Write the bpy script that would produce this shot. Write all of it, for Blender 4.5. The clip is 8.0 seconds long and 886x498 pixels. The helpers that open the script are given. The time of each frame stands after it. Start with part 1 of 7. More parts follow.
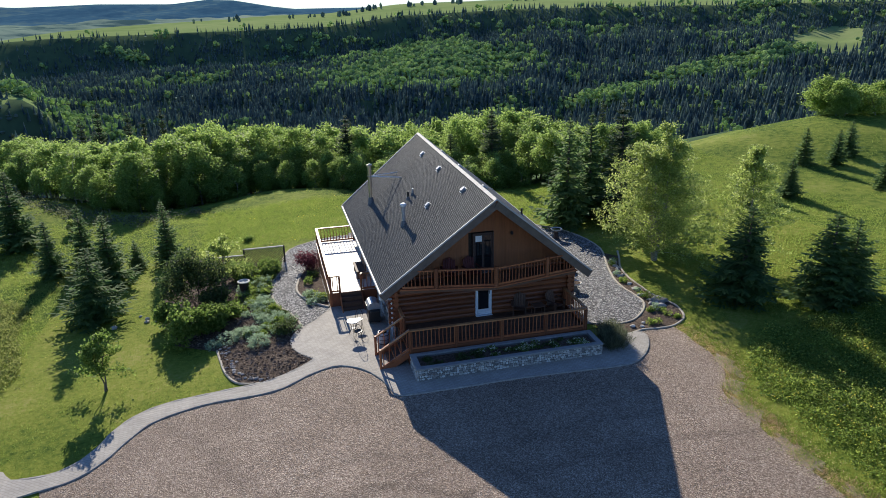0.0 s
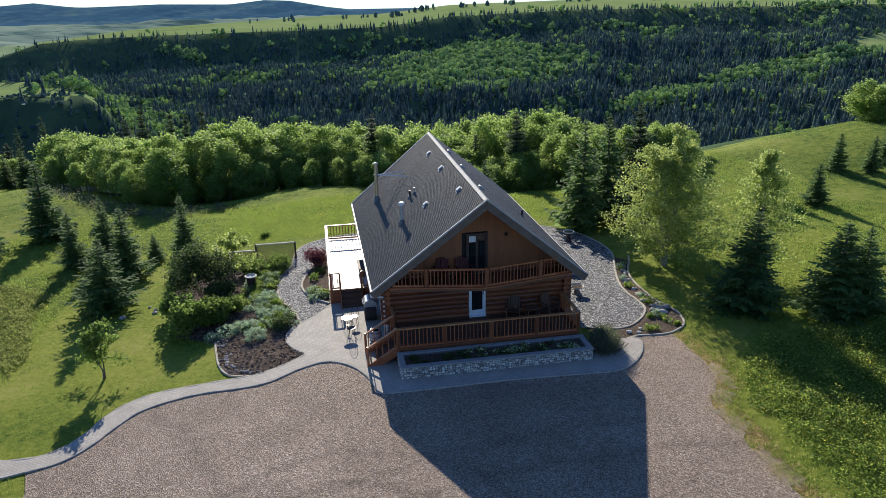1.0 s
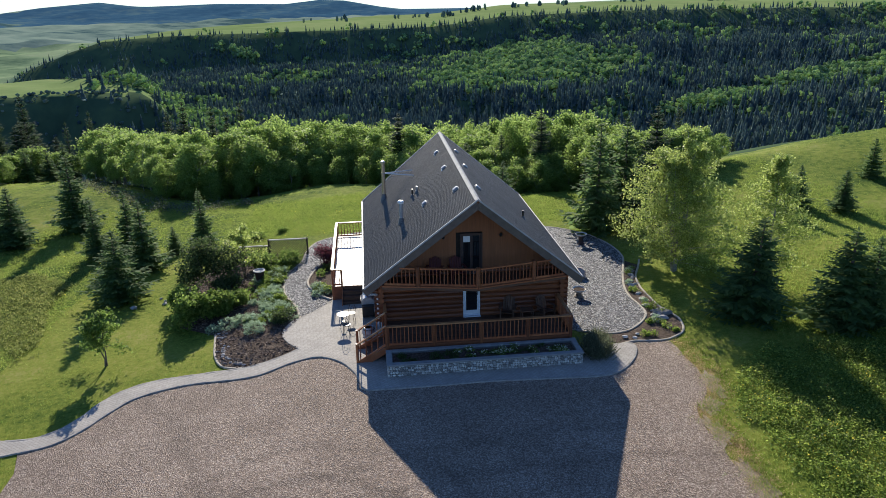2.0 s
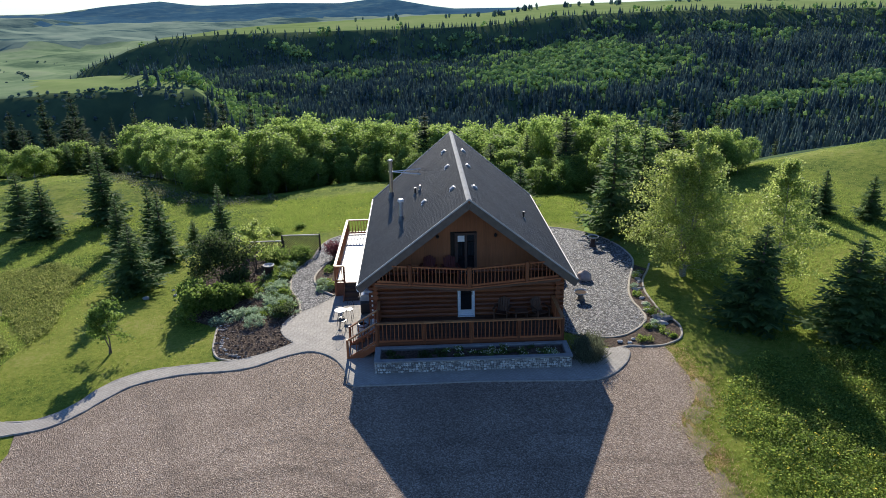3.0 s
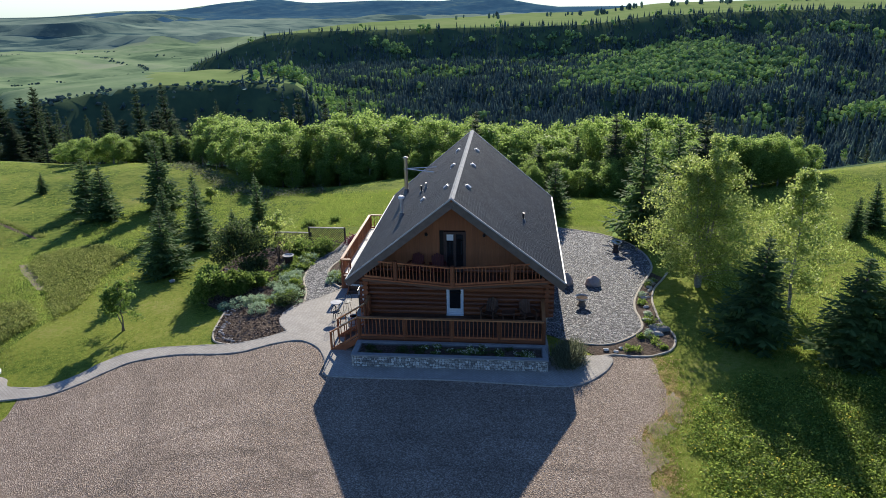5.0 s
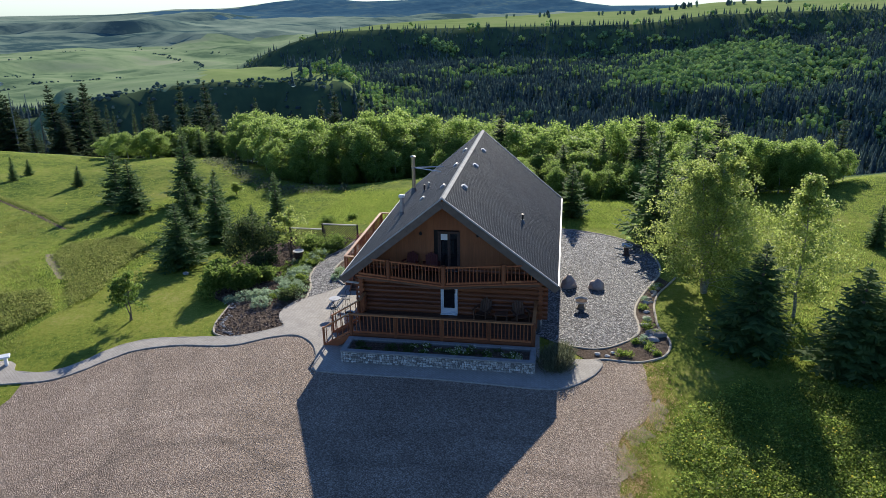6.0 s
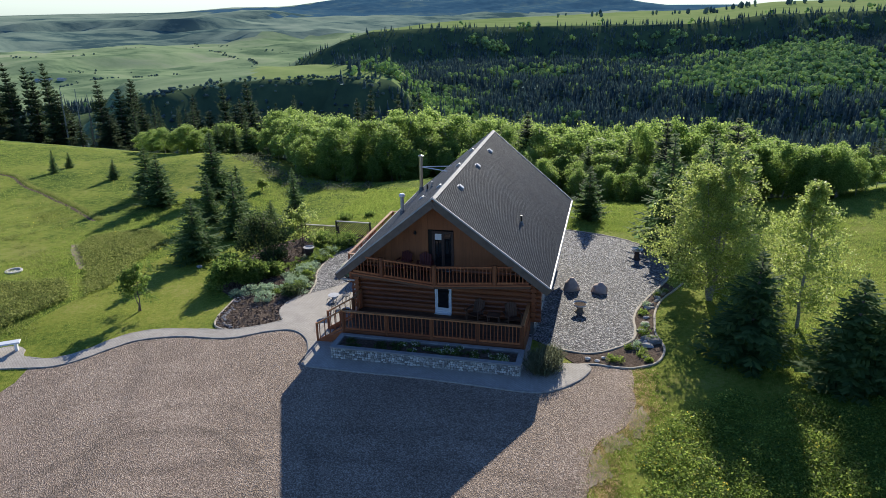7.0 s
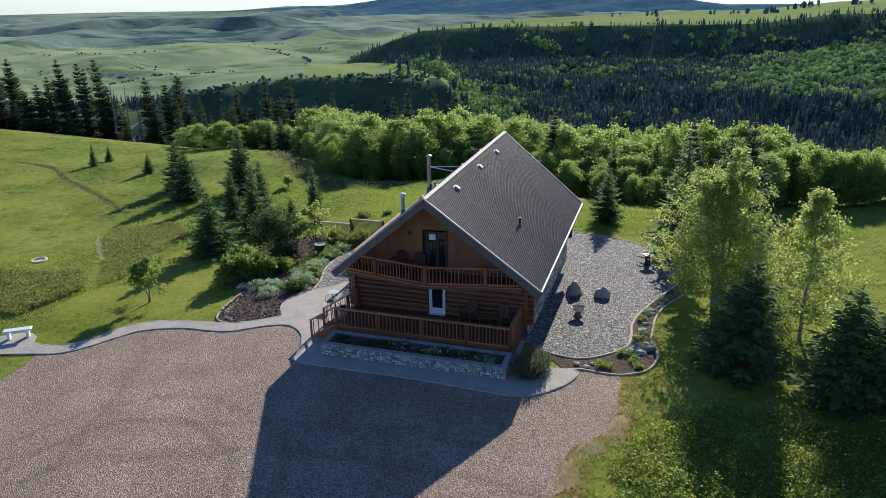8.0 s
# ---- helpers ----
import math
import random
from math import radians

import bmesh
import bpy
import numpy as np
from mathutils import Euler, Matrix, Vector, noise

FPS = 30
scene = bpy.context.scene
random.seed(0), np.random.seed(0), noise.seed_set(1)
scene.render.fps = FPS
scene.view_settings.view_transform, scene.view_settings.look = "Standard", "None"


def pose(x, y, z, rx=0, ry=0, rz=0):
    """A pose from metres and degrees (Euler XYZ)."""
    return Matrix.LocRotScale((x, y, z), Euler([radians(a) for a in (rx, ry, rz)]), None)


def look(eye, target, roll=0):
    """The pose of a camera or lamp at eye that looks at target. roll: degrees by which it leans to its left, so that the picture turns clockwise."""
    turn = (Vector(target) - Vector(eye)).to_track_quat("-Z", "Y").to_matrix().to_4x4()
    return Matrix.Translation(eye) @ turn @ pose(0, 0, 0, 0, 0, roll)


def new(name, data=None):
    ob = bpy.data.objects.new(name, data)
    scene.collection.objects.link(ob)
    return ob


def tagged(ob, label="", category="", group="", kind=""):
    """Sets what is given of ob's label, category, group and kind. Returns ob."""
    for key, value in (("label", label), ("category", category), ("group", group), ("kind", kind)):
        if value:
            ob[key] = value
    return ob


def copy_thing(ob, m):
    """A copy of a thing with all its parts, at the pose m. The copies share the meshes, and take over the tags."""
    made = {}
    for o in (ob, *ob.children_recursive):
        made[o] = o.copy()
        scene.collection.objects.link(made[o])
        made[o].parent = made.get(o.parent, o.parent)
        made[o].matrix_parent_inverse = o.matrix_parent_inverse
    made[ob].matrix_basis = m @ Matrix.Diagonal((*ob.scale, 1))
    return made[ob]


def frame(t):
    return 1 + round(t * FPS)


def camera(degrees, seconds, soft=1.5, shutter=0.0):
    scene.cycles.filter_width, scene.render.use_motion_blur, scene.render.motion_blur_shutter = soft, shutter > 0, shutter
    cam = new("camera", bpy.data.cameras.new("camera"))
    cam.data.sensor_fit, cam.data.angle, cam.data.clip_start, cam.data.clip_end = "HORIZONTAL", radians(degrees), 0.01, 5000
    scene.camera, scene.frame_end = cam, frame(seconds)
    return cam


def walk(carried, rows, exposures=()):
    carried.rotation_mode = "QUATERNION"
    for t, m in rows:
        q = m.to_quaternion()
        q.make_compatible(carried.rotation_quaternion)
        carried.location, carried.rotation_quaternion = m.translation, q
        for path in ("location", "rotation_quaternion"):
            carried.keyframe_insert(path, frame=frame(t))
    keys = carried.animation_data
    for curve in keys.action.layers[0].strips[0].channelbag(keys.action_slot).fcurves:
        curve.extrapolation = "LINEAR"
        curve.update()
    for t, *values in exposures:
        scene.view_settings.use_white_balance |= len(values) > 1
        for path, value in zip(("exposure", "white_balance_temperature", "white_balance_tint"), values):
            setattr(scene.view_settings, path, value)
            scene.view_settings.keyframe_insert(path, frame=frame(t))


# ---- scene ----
from mathutils.geometry import delaunay_2d_cdt

# ---------------------------------------------------------------- camera
cam = camera(62.7, 8.0, soft=0.8)
# seconds, eye (m), heading (degrees right of +y), elevation, roll
PATH = [
    (0, -9.046, -27.419, 14.879, 13.805, -19.981, -1.15),
    (0.5, -7.862, -27.681, 14.827, 11.804, -19.913, -1.14),
    (1, -6.689, -27.913, 14.784, 9.810, -19.859, -1.12),
    (1.5, -5.524, -28.113, 14.748, 7.825, -19.818, -1.11),
    (2, -4.367, -28.281, 14.720, 5.852, -19.788, -1.10),
    (2.5, -3.214, -28.417, 14.698, 3.889, -19.768, -1.09),
    (3, -2.065, -28.519, 14.682, 1.938, -19.757, -1.07),
    (3.5, -0.918, -28.587, 14.672, -0.004, -19.753, -1.06),
    (4, 0.229, -28.618, 14.667, -1.937, -19.755, -1.05),
    (4.5, 1.376, -28.612, 14.667, -3.865, -19.763, -1.03),
    (5, 2.524, -28.566, 14.670, -5.791, -19.774, -1.02),
    (5.5, 3.675, -28.478, 14.677, -7.719, -19.787, -1.01),
    (6, 4.828, -28.345, 14.686, -9.654, -19.801, -0.99),
    (6.5, 5.985, -28.166, 14.698, -11.601, -19.815, -0.98),
    (7, 7.145, -27.936, 14.711, -13.567, -19.827, -0.97),
    (7.5, 8.308, -27.653, 14.725, -15.560, -19.836, -0.96),
    (8, 9.474, -27.313, 14.739, -17.588, -19.841, -0.94),
]


def aim(x, y, z, az, el, roll):
    a, e = radians(az), radians(el)
    way = Vector((math.sin(a) * math.cos(e), math.cos(a) * math.cos(e), math.sin(e)))
    return look((x, y, z), Vector((x, y, z)) + way, roll)


walk(cam, [(t, aim(*p)) for t, *p in PATH])

# ---------------------------------------------------------------- world, sun, exposure
SUN_EL, SUN_AZ = 22.4, -0.5
world = bpy.data.worlds.new("sky")
scene.world = world
world.use_nodes = True
wn = world.node_tree.nodes
sky = wn.new("ShaderNodeTexSky")
sky.sky_type = "NISHITA"
sky.sun_disc = False
sky.sun_elevation, sky.sun_rotation = radians(SUN_EL), radians(SUN_AZ)
sky.altitude, sky.air_density, sky.dust_density, sky.ozone_density = 1200, 1.0, 0.0, 4.0
wn["Background"].inputs["Strength"].default_value = 0.092
tint = wn.new("ShaderNodeVectorMath")
tint.operation = "MULTIPLY"
tint.inputs[1].default_value = (0.85, 0.975, 1.20)
world.node_tree.links.new(sky.outputs["Color"], tint.inputs[0])
world.node_tree.links.new(tint.outputs[0], wn["Background"].inputs["Color"])
sun = new("sun", bpy.data.lights.new("sun", "SUN"))
sun.data.energy, sun.data.angle, sun.data.color = 5.0, radians(0.53), (1.0, 0.93, 0.80)
_a, _e = radians(SUN_AZ), radians(SUN_EL)
sun.matrix_world = look(
    (60 * math.sin(_a) * math.cos(_e), 60 * math.cos(_a) * math.cos(_e), 60 * math.sin(_e)), (0, 0, 0))
scene.view_settings.exposure = 0.53

RNG = np.random.default_rng(7)
R = random.Random(11)


# ---------------------------------------------------------------- materials
def mat(name, stops, scale=4.0, rough=0.8, bump=0.3, fine=None, metal=0.0, big=None, stretch=(1, 1, 1),
        leaf=0.0, isl=0.0, rnd=0.0, spec=0.5, bump_dist=0.02, detail=6.0, voronoi=False):
    """Two scales of noise between colour stops; leaf mixes in translucency; isl / rnd vary by mesh island / object."""
    m = bpy.data.materials.new(name)
    m.use_nodes = True
    nt = m.node_tree
    nd, lk = nt.nodes, nt.links
    b = nd["Principled BSDF"]
    geo = nd.new("ShaderNodeNewGeometry")
    mp = nd.new("ShaderNodeMapping")
    mp.inputs["Scale"].default_value = stretch
    lk.new(geo.outputs["Position"], mp.inputs["Vector"])
    n1 = nd.new("ShaderNodeTexNoise")
    n1.inputs["Scale"].default_value, n1.inputs["Detail"].default_value = scale, detail
    n1.inputs["Roughness"].default_value = 0.65
    lk.new(mp.outputs[0], n1.inputs["Vector"])
    fac = n1.outputs["Fac"]
    if voronoi:
        vo = nd.new("ShaderNodeTexVoronoi")
        vo.inputs["Scale"].default_value = scale
        lk.new(mp.outputs[0], vo.inputs["Vector"])
        sep = nd.new("ShaderNodeSeparateColor")
        lk.new(vo.outputs["Color"], sep.inputs[0])
        fac = sep.outputs[0]
    terms = [(fac, 1.0)]
    if big:
        n2 = nd.new("ShaderNodeTexNoise")
        n2.inputs["Scale"].default_value, n2.inputs["Detail"].default_value = big[0], 4.0
        lk.new(geo.outputs["Position"], n2.inputs["Vector"])
        terms.append((n2.outputs["Fac"], big[1]))
    if isl:
        terms.append((geo.outputs["Random Per Island"], isl))
    if rnd:
        oi = nd.new("ShaderNodeObjectInfo")
        terms.append((oi.outputs["Random"], rnd))
    val = None
    total = sum(w for _, w in terms)
    for sock, w in terms:
        mul = nd.new("ShaderNodeMath")
        mul.operation = "MULTIPLY"
        mul.inputs[1].default_value = w / total
        lk.new(sock, mul.inputs[0])
        if val is None:
            val = mul.outputs[0]
        else:
            ad = nd.new("ShaderNodeMath")
            lk.new(val, ad.inputs[0])
            lk.new(mul.outputs[0], ad.inputs[1])
            val = ad.outputs[0]
    cr = nd.new("ShaderNodeValToRGB")
    els = cr.color_ramp.elements
    while len(els) < len(stops):
        els.new(0.5)
    for e, (p, c) in zip(els, stops):
        e.position, e.color = p, (*c, 1)
    lk.new(val, cr.inputs[0])
    lk.new(cr.outputs[0], b.inputs["Base Color"])
    b.inputs["Roughness"].default_value, b.inputs["Metallic"].default_value = rough, metal
    b.inputs["Specular IOR Level"].default_value = spec
    if bump:
        bp = nd.new("ShaderNodeBump")
        bp.inputs["Strength"].default_value, bp.inputs["Distance"].default_value = bump, bump_dist
        src = n1.outputs["Fac"]
        if voronoi:
            src = vo.outputs["Distance"]
        if fine:
            n3 = nd.new("ShaderNodeTexNoise")
            n3.inputs["Scale"].default_value, n3.inputs["Detail"].default_value = fine, 3.0
            lk.new(mp.outputs[0], n3.inputs["Vector"])
            src = n3.outputs["Fac"]
        lk.new(src, bp.inputs["Height"])
        lk.new(bp.outputs[0], b.inputs["Normal"])
    if leaf:
        tr = nd.new("ShaderNodeBsdfTranslucent")
        hs = nd.new("ShaderNodeHueSaturation")
        hs.inputs["Value"].default_value, hs.inputs["Saturation"].default_value = 2.3, 0.95
        hs.inputs["Hue"].default_value = 0.495
        lk.new(cr.outputs[0], hs.inputs["Color"])
        lk.new(hs.outputs[0], tr.inputs["Color"])
        mx = nd.new("ShaderNodeMixShader")
        mx.inputs[0].default_value = leaf
        lk.new(b.outputs[0], mx.inputs[1])
        lk.new(tr.outputs[0], mx.inputs[2])
        lk.new(mx.outputs[0], nd["Material Output"].inputs["Surface"])
    return m


def plain(name, col, rough=0.5, metal=0.0, var=0.12, scale=12.0, bump=0.1, **k):
    lo = tuple(c * (1 - var) for c in col)
    hi = tuple(min(1, c * (1 + var)) for c in col)
    return mat(name, [(0.3, lo), (0.7, hi)], scale=scale, rough=rough, metal=metal, bump=bump, **k)


# ground covers
M_LAWN = mat("lawn", [(0.34, (0.058, 0.106, 0.016)), (0.44, (0.148, 0.195, 0.028)), (0.55, (0.240, 0.268, 0.045)),
                      (0.70, (0.335, 0.310, 0.100))],
             scale=4.5, big=(0.3, 0.8), rough=0.9, bump=0.9, fine=28, bump_dist=0.05, spec=0.05, detail=12)
M_MEADOW = mat("meadow", [(0.38, (0.050, 0.096, 0.017)), (0.46, (0.130, 0.184, 0.030)), (0.56, (0.228, 0.266, 0.050)),
                          (0.72, (0.315, 0.300, 0.105))],
               scale=1.8, big=(0.16, 1.0), rough=0.95, bump=0.9, fine=14, bump_dist=0.1, spec=0.05, detail=12)
M_FLOOR = mat("forest_floor", [(0.3, (0.05, 0.085, 0.050)), (0.5, (0.085, 0.125, 0.065)), (0.7, (0.14, 0.18, 0.075))], scale=0.06, big=(0.01, 0.5), rough=1, bump=0.0, spec=0.0, detail=8)
M_PASTURE = mat("pasture", [(0.3, (0.165, 0.235, 0.085)), (0.5, (0.235, 0.305, 0.12)), (0.7, (0.31, 0.35, 0.155))],
                scale=0.03, big=(0.006, 0.6), rough=1, bump=0.0, spec=0.0, detail=9)
# Some blue mixed into the grass colours stands in for haze.
M_PRAIRIE = mat("prairie", [(0.400, (0.115, 0.180, 0.105)), (0.470, (0.215, 0.295, 0.160)), (0.540, (0.275, 0.350, 0.195)),
                            (0.640, (0.345, 0.385, 0.245))],
                scale=0.011, big=(0.004, 0.7), rough=1, bump=0.0, spec=0.0, stretch=(1, 1.6, 1), detail=12)
# A bluer prairie for the far ground: haze painted into its colour.
M_PRAIRIE_FAR = mat("hazed_prairie", [(0.410, (0.060, 0.110, 0.115)), (0.460, (0.150, 0.215, 0.180)), (0.530, (0.230, 0.300, 0.235)),
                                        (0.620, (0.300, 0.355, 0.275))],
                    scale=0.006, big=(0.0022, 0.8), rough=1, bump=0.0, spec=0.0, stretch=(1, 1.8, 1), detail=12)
# Blue of the far hills is air haze put into the base colour.
M_HILLS = mat("hazed_hills", [(0.35, (0.035, 0.092, 0.150)), (0.52, (0.058, 0.130, 0.190)), (0.66, (0.115, 0.190, 0.20)), (0.76, (0.20, 0.26, 0.215))],
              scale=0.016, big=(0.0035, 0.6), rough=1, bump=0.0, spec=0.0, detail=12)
M_DRIVE = mat("drive_gravel", [(0.08, (0.078, 0.056, 0.041)), (0.32, (0.222, 0.160, 0.118)), (0.6, (0.355, 0.263, 0.198)),
                               (0.86, (0.66, 0.53, 0.43))],
              scale=29, voronoi=True, big=(0.35, 0.55), rough=0.9, bump=1.0, bump_dist=0.06)


def wheel_tracks(m, rings):
    """Faint darker arcs where wheels have turned; rings: (centre x, y, radius, width, strength)."""
    nd, lk = m.node_tree.nodes, m.node_tree.links
    b = nd["Principled BSDF"]
    col = b.inputs["Base Color"].links[0].from_socket
    geo = nd.new("ShaderNodeNewGeometry")
    nz = nd.new("ShaderNodeTexNoise")
    nz.inputs["Scale"].default_value, nz.inputs["Detail"].default_value = 0.5, 5
    lk.new(geo.outputs["Position"], nz.inputs["Vector"])
    for cx_, cy_, r_, w_, k_ in rings:
        d = nd.new("ShaderNodeVectorMath")
        d.operation = "DISTANCE"
        d.inputs[1].default_value = (cx_, cy_, -0.1)
        lk.new(geo.outputs["Position"], d.inputs[0])
        ad = nd.new("ShaderNodeMath")
        ad.operation = "MULTIPLY_ADD"
        ad.inputs[1].default_value = 1.6
        lk.new(nz.outputs["Fac"], ad.inputs[0])
        lk.new(d.outputs["Value"], ad.inputs[2])
        cmp_ = nd.new("ShaderNodeMapRange")
        cmp_.interpolation_type = "SMOOTHSTEP"
        ab = nd.new("ShaderNodeMath")
        ab.operation = "SUBTRACT"
        ab.inputs[1].default_value = r_ + 0.8
        lk.new(ad.outputs[0], ab.inputs[0])
        aa = nd.new("ShaderNodeMath")
        aa.operation = "ABSOLUTE"
        lk.new(ab.outputs[0], aa.inputs[0])
        cmp_.inputs["From Min"].default_value, cmp_.inputs["From Max"].default_value = 0.0, w_
        cmp_.inputs["To Min"].default_value, cmp_.inputs["To Max"].default_value = 1 - k_, 1.0
        lk.new(aa.outputs[0], cmp_.inputs["Value"])
        sc = nd.new("ShaderNodeVectorMath")
        sc.operation = "SCALE"
        lk.new(col, sc.inputs[0])
        lk.new(cmp_.outputs[0], sc.inputs["Scale"])
        col = sc.outputs[0]
    lk.new(col, b.inputs["Base Color"])


wheel_tracks(M_DRIVE, [(-7.0, -12.5, 4.2, 0.35, 0.22), (-7.0, -12.5, 5.9, 0.35, 0.18), (2.0, -30, 21.5, 0.4, 0.15), (2.0, -30, 23.2, 0.4, 0.12), (-30, -14, 20.5, 0.45, 0.15)])
M_ROCK = mat("grey_gravel", [(0.08, (0.022, 0.022, 0.025)), (0.35, (0.105, 0.103, 0.110)), (0.65, (0.235, 0.230, 0.238)), (0.88, (0.60, 0.585, 0.58))],
             scale=17, voronoi=True, big=(0.5, 0.2), rough=0.85, bump=1.0, bump_dist=0.12)
M_SOIL = mat("mulch", [(0.30, (0.035, 0.024, 0.018)), (0.46, (0.100, 0.072, 0.055)), (0.60, (0.175, 0.132, 0.104)), (0.75, (0.27, 0.215, 0.175))],
             scale=11, big=(1.1, 0.35), rough=1, bump=1.0, bump_dist=0.10, spec=0.1, detail=9)
M_DRY = mat("dry_edge", [(0.32, (0.12, 0.135, 0.03)), (0.42, (0.27, 0.20, 0.12)), (0.55, (0.42, 0.33, 0.225)), (0.66, (0.30, 0.22, 0.13)), (0.78, (0.15, 0.17, 0.035))],
            scale=5, big=(1.1, 0.5), rough=1, bump=1.0, fine=20, bump_dist=0.06, spec=0.1, detail=12)
M_KERB = mat("concrete_kerb", [(0.3, (0.38, 0.33, 0.26)), (0.7, (0.52, 0.46, 0.38))], scale=6, rough=0.9, bump=0.4, fine=60)


def paver_mat(name, c1, c2, mortar):
    m = bpy.data.materials.new(name)
    m.use_nodes = True
    nd, lk = m.node_tree.nodes, m.node_tree.links
    b = nd["Principled BSDF"]
    geo = nd.new("ShaderNodeNewGeometry")
    mp = nd.new("ShaderNodeMapping")
    mp.inputs["Rotation"].default_value = (0, 0, radians(38))
    lk.new(geo.outputs["Position"], mp.inputs["Vector"])
    br = nd.new("ShaderNodeTexBrick")
    br.inputs["Scale"].default_value = 1.0
    br.inputs["Brick Width"].default_value, br.inputs["Row Height"].default_value = 0.21, 0.11
    br.inputs["Mortar Size"].default_value = 0.008
    br.inputs["Color1"].default_value, br.inputs["Color2"].default_value, br.inputs["Mortar"].default_value = (*c1, 1), (*c2, 1), (*mortar, 1)
    lk.new(mp.outputs[0], br.inputs["Vector"])
    nz = nd.new("ShaderNodeTexNoise")
    nz.inputs["Scale"].default_value, nz.inputs["Detail"].default_value = 1.3, 6
    lk.new(geo.outputs["Position"], nz.inputs["Vector"])
    mr = nd.new("ShaderNodeMapRange")
    mr.inputs["To Min"].default_value, mr.inputs["To Max"].default_value = 0.72, 1.25
    lk.new(nz.outputs["Fac"], mr.inputs["Value"])
    mx = nd.new("ShaderNodeVectorMath")
    mx.operation = "SCALE"
    lk.new(br.outputs["Color"], mx.inputs[0])
    lk.new(mr.outputs[0], mx.inputs["Scale"])
    lk.new(mx.outputs[0], b.inputs["Base Color"])
    b.inputs["Roughness"].default_value = 0.85
    bp = nd.new("ShaderNodeBump")
    bp.invert = True
    bp.inputs["Strength"].default_value, bp.inputs["Distance"].default_value = 0.6, 0.01
    lk.new(br.outputs["Fac"], bp.inputs["Height"])
    lk.new(bp.outputs[0], b.inputs["Normal"])
    return m


M_PAVE = paver_mat("concrete_pavers", (0.36, 0.33, 0.29), (0.43, 0.39, 0.345), (0.27, 0.245, 0.215))
M_PAVE_EDGE = plain("paver_border", (0.34, 0.31, 0.27), 0.9, var=0.3, scale=7, bump=0.4)

# building
M_LOG = mat("stained_log", [(0.25, (0.088, 0.025, 0.010)), (0.5, (0.180, 0.054, 0.019)), (0.75, (0.29, 0.098, 0.035))],
            scale=3.5, stretch=(0.35, 0.35, 6), big=(0.8, 0.4), rnd=0.5, rough=0.5, bump=0.5, fine=9, bump_dist=0.015)
M_SIDING = mat("stained_gable_boards", [(0.3, (0.185, 0.066, 0.024)), (0.55, (0.285, 0.102, 0.037)), (0.75, (0.37, 0.140, 0.053))],
               scale=3, stretch=(5, 5, 0.4), big=(0.7, 0.6), rnd=0.25, rough=0.6, bump=0.3, fine=14, bump_dist=0.01)
M_RAIL = mat("red_stained_rail", [(0.25, (0.16, 0.040, 0.016)), (0.55, (0.33, 0.098, 0.034)), (0.8, (0.47, 0.180, 0.068))],
             scale=6, big=(1.1, 0.5), rnd=0.7, rough=0.5, bump=0.3)
M_CAP = mat("honey_cap_rail", [(0.25, (0.30, 0.115, 0.042)), (0.55, (0.43, 0.185, 0.072)), (0.8, (0.53, 0.27, 0.12))],
            scale=5, big=(0.9, 0.5), rnd=0.4, rough=0.5, bump=0.3)
M_DARKWOOD = plain("dark_deck_board", (0.11, 0.055, 0.032), 0.7, var=0.35, scale=5, rnd=0.5)
M_TRIM = plain("brown_fascia", (0.118, 0.092, 0.074), 0.6, var=0.25, scale=3, bump=0.2)
M_ROOF = mat("roof_panel", [(0.25, (0.064, 0.062, 0.060)), (0.5, (0.100, 0.098, 0.095)), (0.75, (0.15, 0.146, 0.142))],
             scale=5, big=(0.6, 0.5), rough=0.66, bump=0.3, fine=70, bump_dist=0.003, spec=0.35, detail=10)
M_LAP = plain("tile_edge", (0.085, 0.083, 0.081), 0.8, var=0.2)
M_RIDGE = plain("ridge_metal", (0.33, 0.32, 0.31), 0.65, var=0.2, scale=3)
M_DRIP = plain("drip_edge", (0.40, 0.40, 0.40), 0.55, var=0.15, scale=3)
M_STEEL = plain("stainless_steel", (0.55, 0.50, 0.42), 0.3, metal=0.85, var=0.15)
M_GALV = plain("galvanised_metal", (0.40, 0.41, 0.43), 0.45, metal=0.3, var=0.15)
M_FLASH = plain("lead_flashing", (0.13, 0.145, 0.165), 0.55, var=0.2)
M_WHITE = plain("white_paint", (0.74, 0.76, 0.78), 0.45, var=0.05)
M_BLACK = plain("black_metal", (0.02, 0.02, 0.022), 0.45, var=0.3)
M_DARK = plain("dark_interior", (0.03, 0.026, 0.022), 0.9, var=0.3)
M_DECK = mat("pale_deck_boards", [(0.3, (0.62, 0.57, 0.50)), (0.7, (0.78, 0.73, 0.66))], scale=3, stretch=(1, 6, 1), rough=0.5, bump=0.2, rnd=0.3)
M_CONC = mat("planter_coping", [(0.3, (0.20, 0.20, 0.20)), (0.7, (0.32, 0.32, 0.31))], scale=5, big=(1, .4), rough=0.9, bump=0.3, fine=50)
M_MORTAR = plain("mortar", (0.15, 0.145, 0.14), 0.95, var=0.2)
M_STONE = mat("river_stone", [(0.15, (0.17, 0.16, 0.15)), (0.4, (0.36, 0.34, 0.31)), (0.65, (0.52, 0.50, 0.46)), (0.9, (0.72, 0.70, 0.65))],
              scale=14, isl=2.5, rough=0.7, bump=0.3)
M_BOULDER = mat("pink_granite", [(0.25, (0.345, 0.247, 0.213)), (0.5, (0.529, 0.408, 0.356)), (0.75, (0.690, 0.575, 0.517))],
                scale=5, big=(1.5, 0.6), rough=0.85, bump=0.8, fine=30, bump_dist=0.02)
